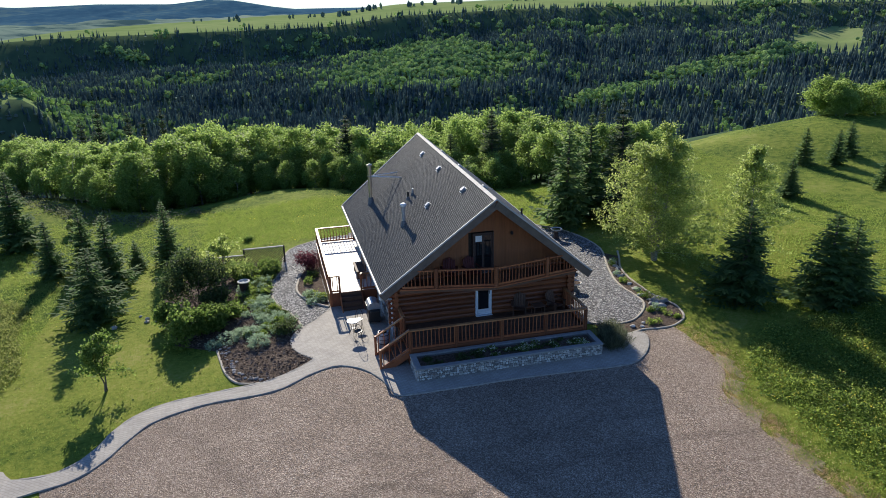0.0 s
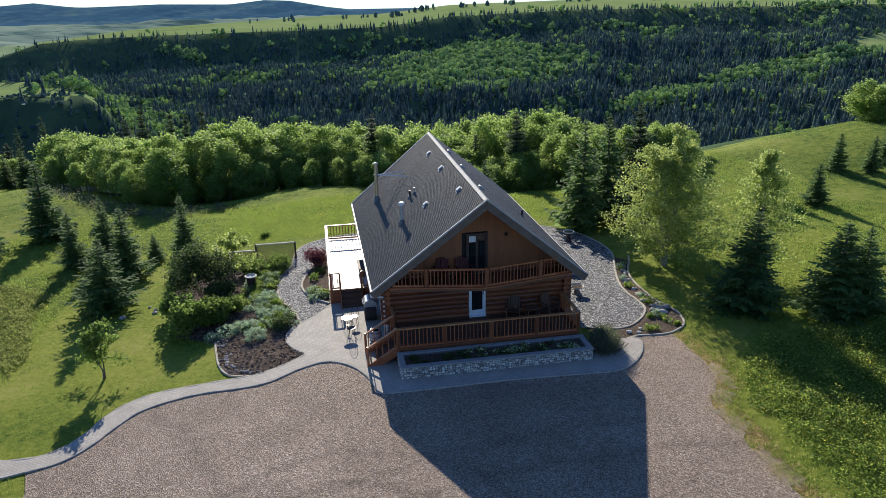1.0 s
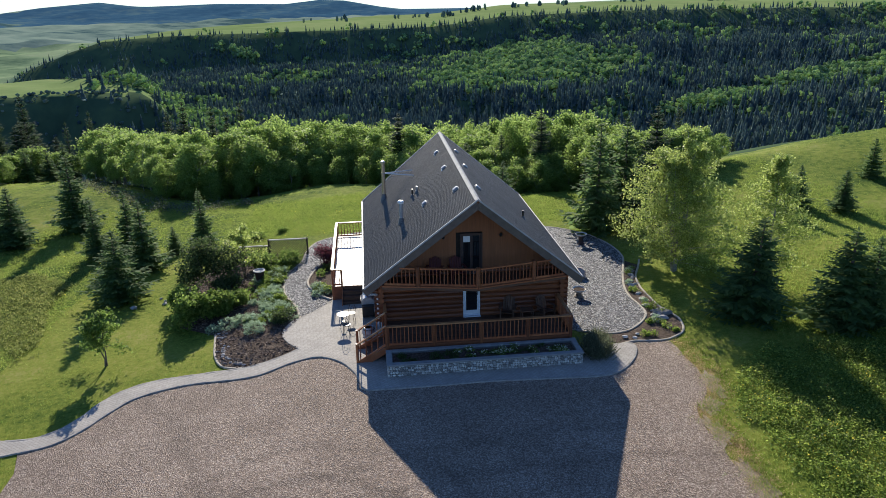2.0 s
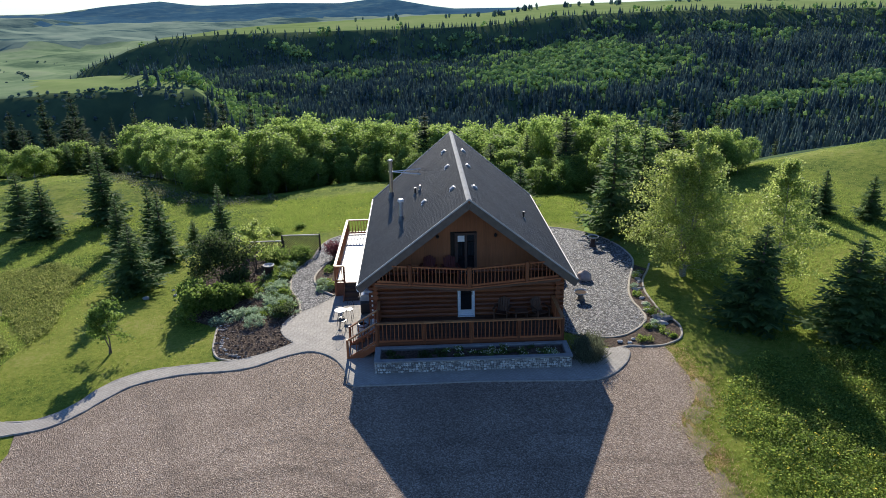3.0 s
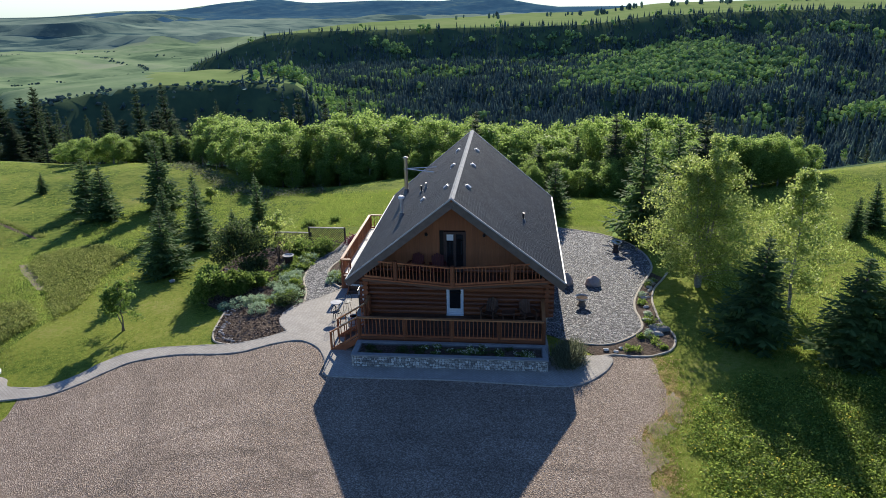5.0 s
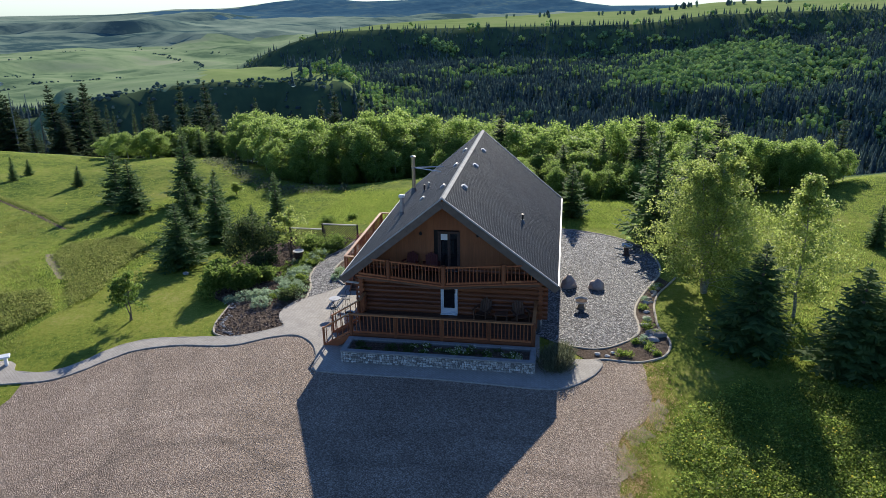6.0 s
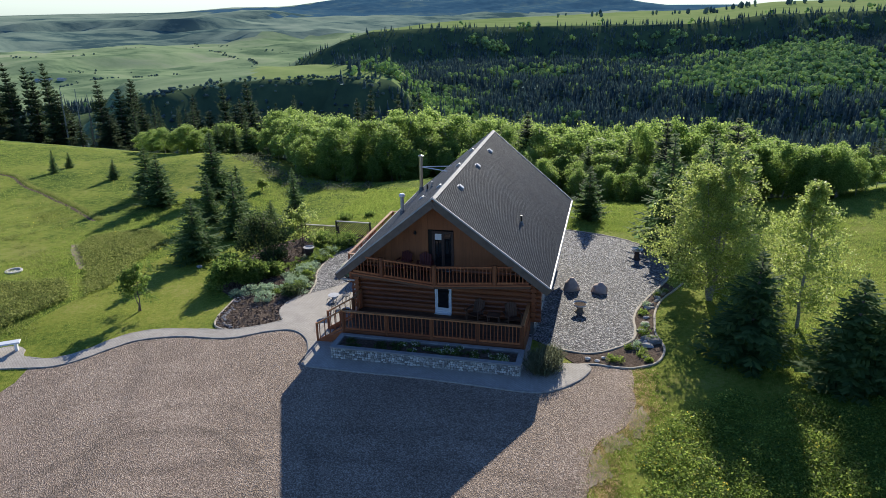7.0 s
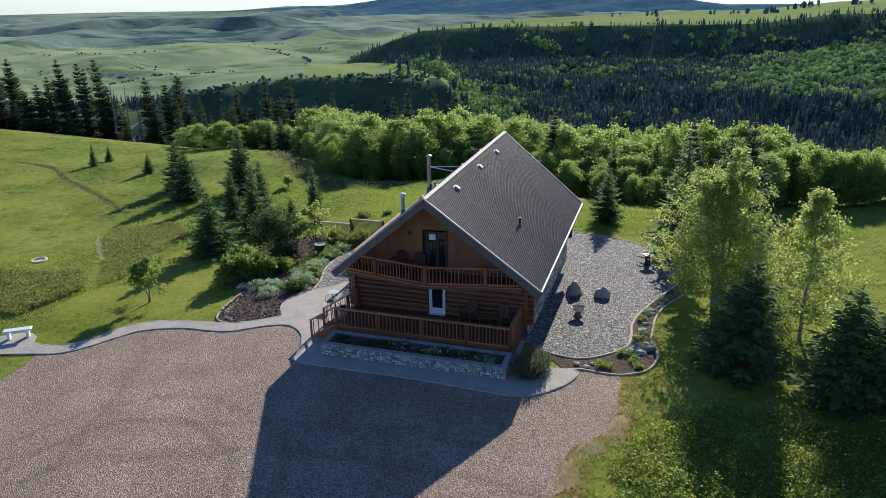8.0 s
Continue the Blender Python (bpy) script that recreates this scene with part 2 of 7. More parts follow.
M_FIELDROCK = mat("field_rock", [(0.2, (0.16, 0.14, 0.12)), (0.5, (0.32, 0.29, 0.26)), (0.8, (0.52, 0.48, 0.44))], scale=6, isl=1.5, rnd=1.5, rough=0.85, bump=0.6)
M_RED = plain("red_plastic", (0.085, 0.010, 0.009), 0.65, var=0.15)
M_CAST = mat("cast_concrete", [(0.3, (0.50, 0.46, 0.41)), (0.7, (0.74, 0.70, 0.65))], scale=8, rough=0.85, bump=0.4, fine=40)
M_MARBLE = plain("table_top", (0.62, 0.60, 0.56), 0.3, var=0.15)
M_WATER = plain("still_water", (0.02, 0.025, 0.03), 0.05, var=0.1, bump=0)
M_URN = plain("brown_urn", (0.06, 0.035, 0.03), 0.6, var=0.3)
M_BARREL = plain("barrel_oak", (0.20, 0.16, 0.12), 0.75, var=0.35, scale=6)
M_COVER = plain("grey_cover", (0.33, 0.35, 0.38), 0.45, var=0.15)
M_LATTICE = plain("dark_lattice", (0.035, 0.03, 0.025), 0.8, var=0.3)


def glass_mat():
    m = bpy.data.materials.new("window_glass")
    m.use_nodes = True
    b = m.node_tree.nodes["Principled BSDF"]
    b.inputs["Base Color"].default_value = (0.012, 0.014, 0.016, 1)
    b.inputs["Roughness"].default_value = 0.03
    b.inputs["Specular IOR Level"].default_value = 0.6
    b.inputs["IOR"].default_value = 1.55
    return m


M_GLASS = glass_mat()

# plants
M_SPRUCE = mat("spruce_needles", [(0.2, (0.045, 0.088, 0.033)), (0.5, (0.095, 0.156, 0.055)), (0.8, (0.169, 0.237, 0.085))],
               scale=1.2, isl=1.0, rnd=0.5, rough=0.75, bump=0, leaf=0.36, spec=0.1)
M_OLDSPRUCE = mat("old_spruce_needles", [(0.2, (0.026, 0.050, 0.024)), (0.5, (0.055, 0.090, 0.040)), (0.8, (0.100, 0.140, 0.060))],
                  scale=1.2, isl=1.0, rnd=0.5, rough=0.8, bump=0, leaf=0.22, spec=0.1)
M_BARK = mat("bark", [(0.3, (0.07, 0.052, 0.04)), (0.7, (0.17, 0.135, 0.11))], scale=6, stretch=(1, 1, 0.25), rough=0.95, bump=0.6)
M_PALEBARK = mat("pale_bark", [(0.35, (0.16, 0.15, 0.12)), (0.6, (0.42, 0.41, 0.35))], scale=5, stretch=(1, 1, 3), rough=0.9, bump=0.3)
M_ASPEN = mat("aspen_leaves", [(0.2, (0.092, 0.152, 0.032)), (0.5, (0.168, 0.246, 0.054)), (0.8, (0.258, 0.335, 0.090))],
              scale=0.8, isl=1.6, rnd=0.5, rough=0.6, bump=0, leaf=0.47, spec=0.2)
M_BIRCH = mat("birch_leaves", [(0.2, (0.125, 0.175, 0.040)), (0.5, (0.215, 0.275, 0.064)), (0.8, (0.335, 0.375, 0.115))],
              scale=1.0, isl=1.6, rough=0.5, bump=0, leaf=0.46, spec=0.25)
M_SHRUB = mat("shrub_leaves", [(0.2, (0.062, 0.108, 0.020)), (0.5, (0.112, 0.175, 0.034)), (0.8, (0.18, 0.24, 0.056))],
              scale=1.5, isl=1.2, rough=0.7, bump=0, leaf=0.45, spec=0.15)
M_DSHRUB = mat("dark_shrub_leaves", [(0.2, (0.028, 0.048, 0.016)), (0.5, (0.052, 0.082, 0.026)), (0.8, (0.09, 0.125, 0.04))],
               scale=1.5, isl=1.2, rough=0.7, bump=0, leaf=0.32, spec=0.15)
M_SILVER = mat("silver_foliage", [(0.2, (0.155, 0.223, 0.135)), (0.5, (0.257, 0.344, 0.223)), (0.8, (0.378, 0.466, 0.324))],
               scale=2, isl=1.2, rough=0.8, bump=0, leaf=0.3, spec=0.1)
M_SAGE = mat("sage_stems", [(0.2, (0.050, 0.060, 0.034)), (0.5, (0.100, 0.115, 0.068)), (0.8, (0.18, 0.20, 0.125))],
             scale=2, isl=1.2, rough=0.8, bump=0, leaf=0.3, spec=0.15)
M_PURPLE = mat("purple_leaves", [(0.2, (0.05, 0.012, 0.018)), (0.5, (0.10, 0.022, 0.034)), (0.8, (0.17, 0.04, 0.055))],
               scale=2, isl=1.2, rough=0.6, bump=0, leaf=0.3, spec=0.3)
M_UNDER = mat("undergrowth_leaves", [(0.2, (0.044, 0.080, 0.015)), (0.5, (0.118, 0.182, 0.032)), (0.8, (0.260, 0.325, 0.062))],
              scale=0.9, isl=1.4, rough=0.55, bump=0, leaf=0.47, spec=0.15)
M_GRASS = mat("grass_blades", [(0.2, (0.088, 0.145, 0.024)), (0.5, (0.155, 0.217, 0.037)), (0.8, (0.240, 0.272, 0.062))],
              scale=0.5, isl=0.9, rough=0.8, bump=0, leaf=0.5, spec=0.1)
M_YELLOW = mat("yellow_flowers", [(0.2, (0.42, 0.36, 0.03)), (0.8, (0.62, 0.52, 0.06))], scale=2, isl=1, rough=0.6, bump=0, leaf=0.3)
M_WHITEFL = mat("pale_flowers", [(0.2, (0.42, 0.44, 0.32)), (0.8, (0.70, 0.70, 0.58))], scale=2, isl=1, rough=0.6, bump=0, leaf=0.3)
# Needles paler and bluer than the near spruces, as painted distance haze.
M_FARSPRUCE = mat("hazed_spruce", [(0.2, (0.070, 0.108, 0.122)), (0.5, (0.112, 0.160, 0.160)), (0.8, (0.170, 0.222, 0.180))],
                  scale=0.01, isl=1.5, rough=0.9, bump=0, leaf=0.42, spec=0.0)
# Leaf green shifted paler and bluer, with the valley haze put into it.
M_FARASPEN = mat("hazed_aspen", [(0.2, (0.156, 0.236, 0.118)), (0.5, (0.246, 0.342, 0.159)), (0.8, (0.360, 0.448, 0.205))],
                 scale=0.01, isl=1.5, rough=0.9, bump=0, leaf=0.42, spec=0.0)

# ---------------------------------------------------------------- mesh helpers
def mesh_np(name, v, f, mats, idx=None, smooth=False):
    """A mesh from arrays: v (n,3), f (m,k) with k = 3 or 4."""
    v, f = np.asarray(v, np.float32), np.asarray(f, np.int32)
    me = bpy.data.meshes.new(name)
    k = f.shape[1]
    me.vertices.add(len(v))
    me.vertices.foreach_set("co", v.ravel())
    me.loops.add(f.size)
    me.loops.foreach_set("vertex_index", f.ravel())
    me.polygons.add(len(f))
    me.polygons.foreach_set("loop_start", np.arange(0, f.size, k, dtype=np.int32))
    for m in (mats if isinstance(mats, (list, tuple)) else [mats]):
        me.materials.append(m)
    if idx is not None:
        me.polygons.foreach_set("material_index", np.asarray(idx, np.int32))
    me.polygons.foreach_set("use_smooth", np.full(len(f), smooth))
    me.update(calc_edges=True)
    me.validate()
    return me


def to_mesh(name, bm, m, smooth=False):
    me = bpy.data.meshes.new(name)
    bmesh.ops.recalc_face_normals(bm, faces=bm.faces)
    if smooth:
        for fc in bm.faces:
            fc.smooth = True
    bm.to_mesh(me)
    bm.free()
    me.materials.append(m)
    return me


def thing(name, loc, label, category, group="", kind=""):
    ob = new(name)
    ob.empty_display_size = 0.2
    ob.location = loc
    return tagged(ob, label, category, group, kind)


def part(name, geo, m, parent, label="", at=None, smooth=False):
    """Links a bmesh (or a mesh) as one mesh object under a thing or a part. Geometry is in world metres unless at is given."""
    me = geo if isinstance(geo, bpy.types.Mesh) else to_mesh(name, geo, m, smooth)
    ob = new(name, me)
    ob.parent = parent
    w = Matrix.Identity(4)
    p = parent
    while p is not None:
        w = p.matrix_basis.inverted() if p.parent is None else w
        p = p.parent
    if parent.parent is None:
        ob.matrix_parent_inverse = parent.matrix_basis.inverted()
    else:
        ob.matrix_parent_inverse = parent.matrix_basis.inverted()
    if at is not None:
        ob.matrix_basis = at
    if label:
        ob["label"] = label
    return ob


def solo(name, geo, m, label, category, group="", kind="", smooth=False):
    me = geo if isinstance(geo, bpy.types.Mesh) else to_mesh(name, geo, m, smooth)
    return tagged(new(name, me), label, category, group, kind)


def box(bm, x0, x1, y0, y1, z0, z1, bev=0.0, m=None):
    r = bmesh.ops.create_cube(bm, size=1.0)
    mt = Matrix.Translation(((x0 + x1) / 2, (y0 + y1) / 2, (z0 + z1) / 2)) @ Matrix.Diagonal((abs(x1 - x0), abs(y1 - y0), abs(z1 - z0), 1))
    bmesh.ops.transform(bm, matrix=(m @ mt if m else mt), verts=r["verts"])
    if bev:
        es = list({e for v in r["verts"] for e in v.link_edges})
        bmesh.ops.bevel(bm, geom=es, offset=bev, segments=1, affect="EDGES")
    return bm


def B(*a, bev=0.0, m=None):
    return box(bmesh.new(), *a, bev=bev, m=m)


def rod(bm, p0, p1, r0, r1=None, seg=10, caps=True):
    p0, p1 = Vector(p0), Vector(p1)
    r1 = r0 if r1 is None else r1
    d = p1 - p0
    r = bmesh.ops.create_cone(bm, cap_ends=caps, segments=seg, radius1=r0, radius2=r1, depth=d.length)
    q = d.to_track_quat("Z", "Y").to_matrix().to_4x4()
    bmesh.ops.transform(bm, matrix=Matrix.Translation((p0 + p1) / 2) @ q, verts=r["verts"])
    return bm


def C(*a, **k):
    return rod(bmesh.new(), *a, **k)


def beam(bm, p0, p1, w, h):
    """A squared timber from p0 to p1, w wide and h high."""
    p0, p1 = Vector(p0), Vector(p1)
    d = p1 - p0
    x = d.normalized()
    y = Vector((0, 0, 1)).cross(x).normalized()
    z = x.cross(y)
    m = Matrix((x, y, z)).transposed().to_4x4()
    m.translation = (p0 + p1) / 2
    return box(bm, -d.length / 2, d.length / 2, -w / 2, w / 2, -h / 2, h / 2, m=m)


def beamB(*a):
    return beam(bmesh.new(), *a)


def lathe(profile, seg=20, at=(0, 0, 0)):
    bm = bmesh.new()
    rings = [[bm.verts.new((at[0] + r * math.cos(2 * math.pi * k / seg), at[1] + r * math.sin(2 * math.pi * k / seg), at[2] + z))
              for k in range(seg)] for r, z in profile]
    for a, b in zip(rings, rings[1:]):
        for k in range(seg):
            bm.faces.new((a[k], a[(k + 1) % seg], b[(k + 1) % seg], b[k]))
    bm.faces.new(rings[0])
    bm.faces.new(rings[-1])
    return bm


def rock_bm(cx, cy, cz, rx, ry, rz, seed, sub=2, rough=0.25):
    bm = bmesh.new()
    bmesh.ops.create_icosphere(bm, subdivisions=sub, radius=1)
    for v in bm.verts:
        n = noise.noise(v.co * 1.3 + Vector((seed * 7.1, seed * 3.3, 0))) + 0.5 * noise.noise(v.co * 3.1 + Vector((0, seed * 5.7, seed)))
        s = 1 + rough * n
        v.co = Vector((cx + v.co.x * rx * s, cy + v.co.y * ry * s, cz + v.co.z * rz * s))
    return bm


# ---------------------------------------------------------------- terrain
EDGE_X = [-400, -120, -84, -61, -49, -36, -30, -24, -20, -8, -3, 1, 6, 12, 24, 29, 41, 60, 120, 400]
EDGE_Y = [90, 60, 54, 50, 47, 48, 43, 36.5, 34, 37, 35, 29.5, 28, 27, 27, 31, 34, 36, 40, 60]
LIP_A = [-60, -45, -33, -28, -24.5, -21, -18.4, -14, -8, 5, 7, 10.5, 19, 35, 45, 70]
LIP_D = [8.0, 7.4, 7.0, 6.2, 5.3, 3.95, 3.15, 2.95, 2.95, 2.8, 2.6, 2.15, 1.85, 1.7, 1.5, 1.4]
SKY_A = [-60, -45, -39, -32.6, -28.6, -24.8, -21.6, -18, -15.5, -13, -10.2, -5.45, -3, -1.2, 1.5, 3.1, 15, 60]
SKY_E = [-1.3, -1.31, -1.33, -1.42, -1.16, -1.2, -0.81, -0.55, -0.91, -0.88, -0.82, -0.94, -0.7, -0.78, -1.27, -1.47, -1.5, -1.5]
SPUR_A = [-42, -37, -31, -26, -20, -14]
SPUR_D = [8.2, 7.3, 6.7, 6.35, 6.5, 6.9]
EYE0 = (0.0, -27.5, 14.7)


def sstep(a, b, x):
    t = np.clip((x - a) / (b - a), 0, 1)
    return t * t * (3 - 2 * t)


def waves(x, y, s, seed=0):
    """A cheap smooth roll of the ground, about -1 to 1."""
    a = np.sin(x / s + 1.3 + seed) * np.cos(y / (1.31 * s) + 0.7 * seed) + 0.6 * np.sin((x + 1.7 * y) / (0.61 * s) + 2.1 * seed)
    return 0.5 * (a + 0.5 * np.sin((1.9 * x - y) / (0.37 * s) + seed))


def near_z(x, y):
    z = -0.1 - 0.03 * ((y - 1) + np.sqrt((y - 1) ** 2 + 9)) - 0.45 * (1 + np.tanh((-x - 11.5) / 4.2))
    z = z + 1.0 * sstep(9, 25, x) + 2.9 * np.exp(-((x - 48) / 17) ** 2 - ((y - 33) / 13) ** 2)
    z = z + 0.9 * np.exp(-((x + 34) / 12) ** 2 - ((y - 41) / 9) ** 2)
    z = z + 0.12 * waves(x, y, 7.0) * sstep(14, 30, np.hypot(x + 2, y - 4))
    return z


def ground_z(x, y):
    x, y = np.asarray(x, float), np.asarray(y, float)
    d = y - np.interp(x, EDGE_X, EDGE_Y)
    near = near_z(x, np.minimum(y, np.interp(x, EDGE_X, EDGE_Y) + 6))
    dd = np.maximum(d, 0)
    fall = near - 0.36 * dd * dd / (dd + 10)
    r = np.hypot(x - EYE0[0], y - EYE0[1])
    az = np.degrees(np.arctan2(x - EYE0[0], y - EYE0[1]))
    lip = EYE0[2] - 1000 * np.tan(np.radians(np.interp(az, LIP_A, LIP_D)))
    floor = -88.0 + 6 * waves(x, y, 90)
    # a gentle wooded slope below a steep scarp under the plateau's lip
    foot_r = 925 + 14 * np.sin(az * 0.8) + 9 * np.sin(az * 2.3 + 1)
    foot = np.maximum(EYE0[2] - foot_r * np.tan(np.radians(np.interp(az, LIP_A, LIP_D) + 2.5 - 0.9 * sstep(4, 24, az))), floor + 2)
    t = np.clip((r - 330) / (foot_r - 330), 0, 1)
    roll = (8 * waves(x, y, 62, 2) + 5 * waves(x, y, 27, 6)) * (0.12 + 0.88 * sstep(-15, -7, az))
    slope = floor + (foot - floor) * (0.5 * t + 0.5 * t * t) + roll * np.sin(np.pi * t) ** 0.7
    slope = slope + (lip - foot) * np.clip((r - foot_r) / (1000 - foot_r), 0, 1) ** 1.15
    # a long grassy spur above a steep bank at the toe of the ridge
    top = EYE0[2] - 530 * np.tan(np.radians(np.interp(az, SPUR_A, SPUR_D)))
    spur = -92 + (top + 92) * sstep(468, 530, r + 9 * np.sin(az * 0.9) + 9 * waves(x, y, 19, 3) + 6 * waves(x, y, 8, 5)) * (1 - sstep(630, 780, r)) + 1.5 * waves(x, y, 30, 6) * sstep(530, 560, r)
    wt = sstep(-40, -36, az) * (1 - sstep(-17, -12, az))
    spur = spur * wt - 92 * (1 - wt)
    slope = np.maximum(slope, spur)
    edge = np.clip(1045 + 25 * (az + 17), 1045, 1500) + 250 * sstep(5, 20, az)
    flat = lip - 3 * waves(x, y, 300, 1) * sstep(1000, 1300, r)
    plain = -112 + 30 * sstep(2200, 4600, r) + 13 * waves(x, y, 420, 3) * sstep(1500, 2600, r) + 9 * waves(x, y, 150, 5) + 4.5 * waves(x, y, 58, 7) + 20 * np.clip(waves(x, y, 700, 8), 0, 1) * sstep(2000, 3200, r)
    for r0, am, k_ in ((1450, 12, 0.0), (2000, 20, 1.3), (2600, 46, 2.9), (3350, 30, 4.2)):
        q = r - r0 - 160 * np.sin(az * 0.17 + k_) - 70 * np.sin(az * 0.61 + 2 * k_)
        plain = plain + am * np.clip((0.85 if r0 == 2600 else 0.5) + (0.45 if r0 == 2600 else 0.8) * np.sin(az * 0.29 + k_ * 2), 0, 1) * (sstep(0, 34 + r0 * 0.016, q) - sstep(34 + r0 * 0.016, 700, q)) * (1 - sstep(-30, -22, az) * (r0 > 2500))
    hills = 62 * sstep(3300, 4400, r) * (0.75 + 0.2 * waves(x, y, 500, 4) + 0.22 * np.exp(-((az + 1.5) / 2.2) ** 2) + 0.2 * waves(x, y, 130, 5)) * sstep(-27, -12, az) * (1 - sstep(6, 16, az))
    plain = plain + hills + 14 * sstep(3600, 4600, r) * (1 + waves(x, y, 350, 6))
    plain = np.minimum(plain, EYE0[2] + r * np.tan(np.radians(np.interp(az, SKY_A, SKY_E) - 0.45 * (1 - sstep(2600, 4300, r)))))
    far = np.where(r < 1000, slope, flat * (1 - sstep(0, 260, r - edge)) + np.minimum(plain, flat + 80) * sstep(0, 260, r - edge))
    left = 1 - sstep(-29, -23, az)
    far = far * (1 - left) + left * np.maximum(np.where(r < 900, floor + (plain - floor) * sstep(500, 900, r), plain), np.where(r < 800, spur, -200))
    w = sstep(150, 300, d)
    out = np.maximum(fall, floor) * (1 - w) + far * w
    return np.where(d <= 0, near, out)


def gz(x, y):
    return float(ground_z(x, y))


def geometric(start, step, end, grow):
    out, v = [], start
    while v < end:
        step *= grow
        v += step
        out.append(v)
    return out


xs = np.concatenate([-np.array(geometric(45, 0.7, 4900, 1.035))[::-1], np.arange(-45, 45.01, 0.7), np.array(geometric(45, 0.7, 4900, 1.035))])
ys = np.concatenate([-np.array(geometric(32, 0.8, 900, 1.12))[::-1], np.arange(-32, 48.01, 0.7), np.array(geometric(48, 0.7, 4900, 1.024))])
GX, GY = np.meshgrid(xs, ys)
GZ = ground_z(GX, GY)
nv = GX.shape[1]
ii = (np.arange(len(ys) - 1)[:, None] * nv + np.arange(len(xs) - 1)[None, :]).ravel()
gf = np.stack([ii, ii + 1, ii + nv + 1, ii + nv], 1)
cx = GX.ravel()[gf].mean(1)
cy = GY.ravel()[gf].mean(1)
cr = np.hypot(cx - EYE0[0], cy - EYE0[1])
ca = np.degrees(np.arctan2(cx - EYE0[0], cy - EYE0[1]))
cd = cy - np.interp(cx, EDGE_X, EDGE_Y)
gi = np.zeros(len(gf), int)                                   # lawn
gi[(np.hypot(cx + 2, cy - 4) > 26) | (cy > 22) | (cx < -21)] = 1   # meadow
gi[(cd > 8)] = 2                                              # forest floor
gi[(cr > 1010) & (cd > 0)] = 3                                # pasture
gi[(cr > 1600) & (cd > 0)] = 4
PLAIN_R = np.interp(ca, [-60, -52, -45.7, -38, -32, -27, -24], [900, 880, 800, 850, 900, 980, 1100])
gi[(ca < -25) & (cr > PLAIN_R + 25 * np.sin(ca * 4)) & (cd > 0)] = 4                  # prairie
# beyond 2 km the prairie takes its haze-blue copy
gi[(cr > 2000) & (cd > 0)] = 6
gi[(cr > 1010) & (cr <= 1600) & (ca < -18.5) & (cd > 0)] = 4
WT = (ca > -40) & (ca < -15) & (cr > 533) & (cr < 660) & (cd > 0)
gi[WT & ((ca < -24) | (waves(cx, cy, 40, 9) + 0.5 * waves(cx, cy, 17, 2) > -0.2))] = 3
gi[WT & (ca < -27)] = 4
ce = np.degrees(np.arctan2(ground_z(cx, cy) - EYE0[2], cr))
gi[(np.abs(ca - 40.5) < 2.6) & (np.abs(ce + 4.1) < 1.0) & (cr > 400) & (cd > 0)] = 3
# skyline hills in the haze-blue colour
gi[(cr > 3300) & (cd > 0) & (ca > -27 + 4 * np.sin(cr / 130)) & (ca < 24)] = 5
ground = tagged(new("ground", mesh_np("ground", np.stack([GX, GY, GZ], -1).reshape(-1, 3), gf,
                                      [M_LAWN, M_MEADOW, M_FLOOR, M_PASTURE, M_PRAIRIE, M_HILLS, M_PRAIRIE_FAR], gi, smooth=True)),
                "rolling grassy hilltop falling into a wooded valley", "ground", kind="structure")


def smooth_line(pts, step=0.25, closed=False):
    """A Catmull-Rom curve through plan points."""
    p = [Vector(q) for q in pts]
    n = len(p)
    out = []
    for i in range(n if closed else n - 1):
        a, b, c, d = [p[(i + k) % n] if closed else p[min(max(i + k, 0), n - 1)] for k in (-1, 0, 1, 2)]
        m = max(2, int((c - b).length / step))
        for j in range(m):
            t = j / m
            out.append(0.5 * ((2 * b) + (c - a) * t + (2 * a - 5 * b + 4 * c - d) * t * t + (3 * b - a - 3 * c + d) * t ** 3))
    if not closed:
        out.append(p[-1])
    return [(v.x, v.y) for v in out]


COVER = []


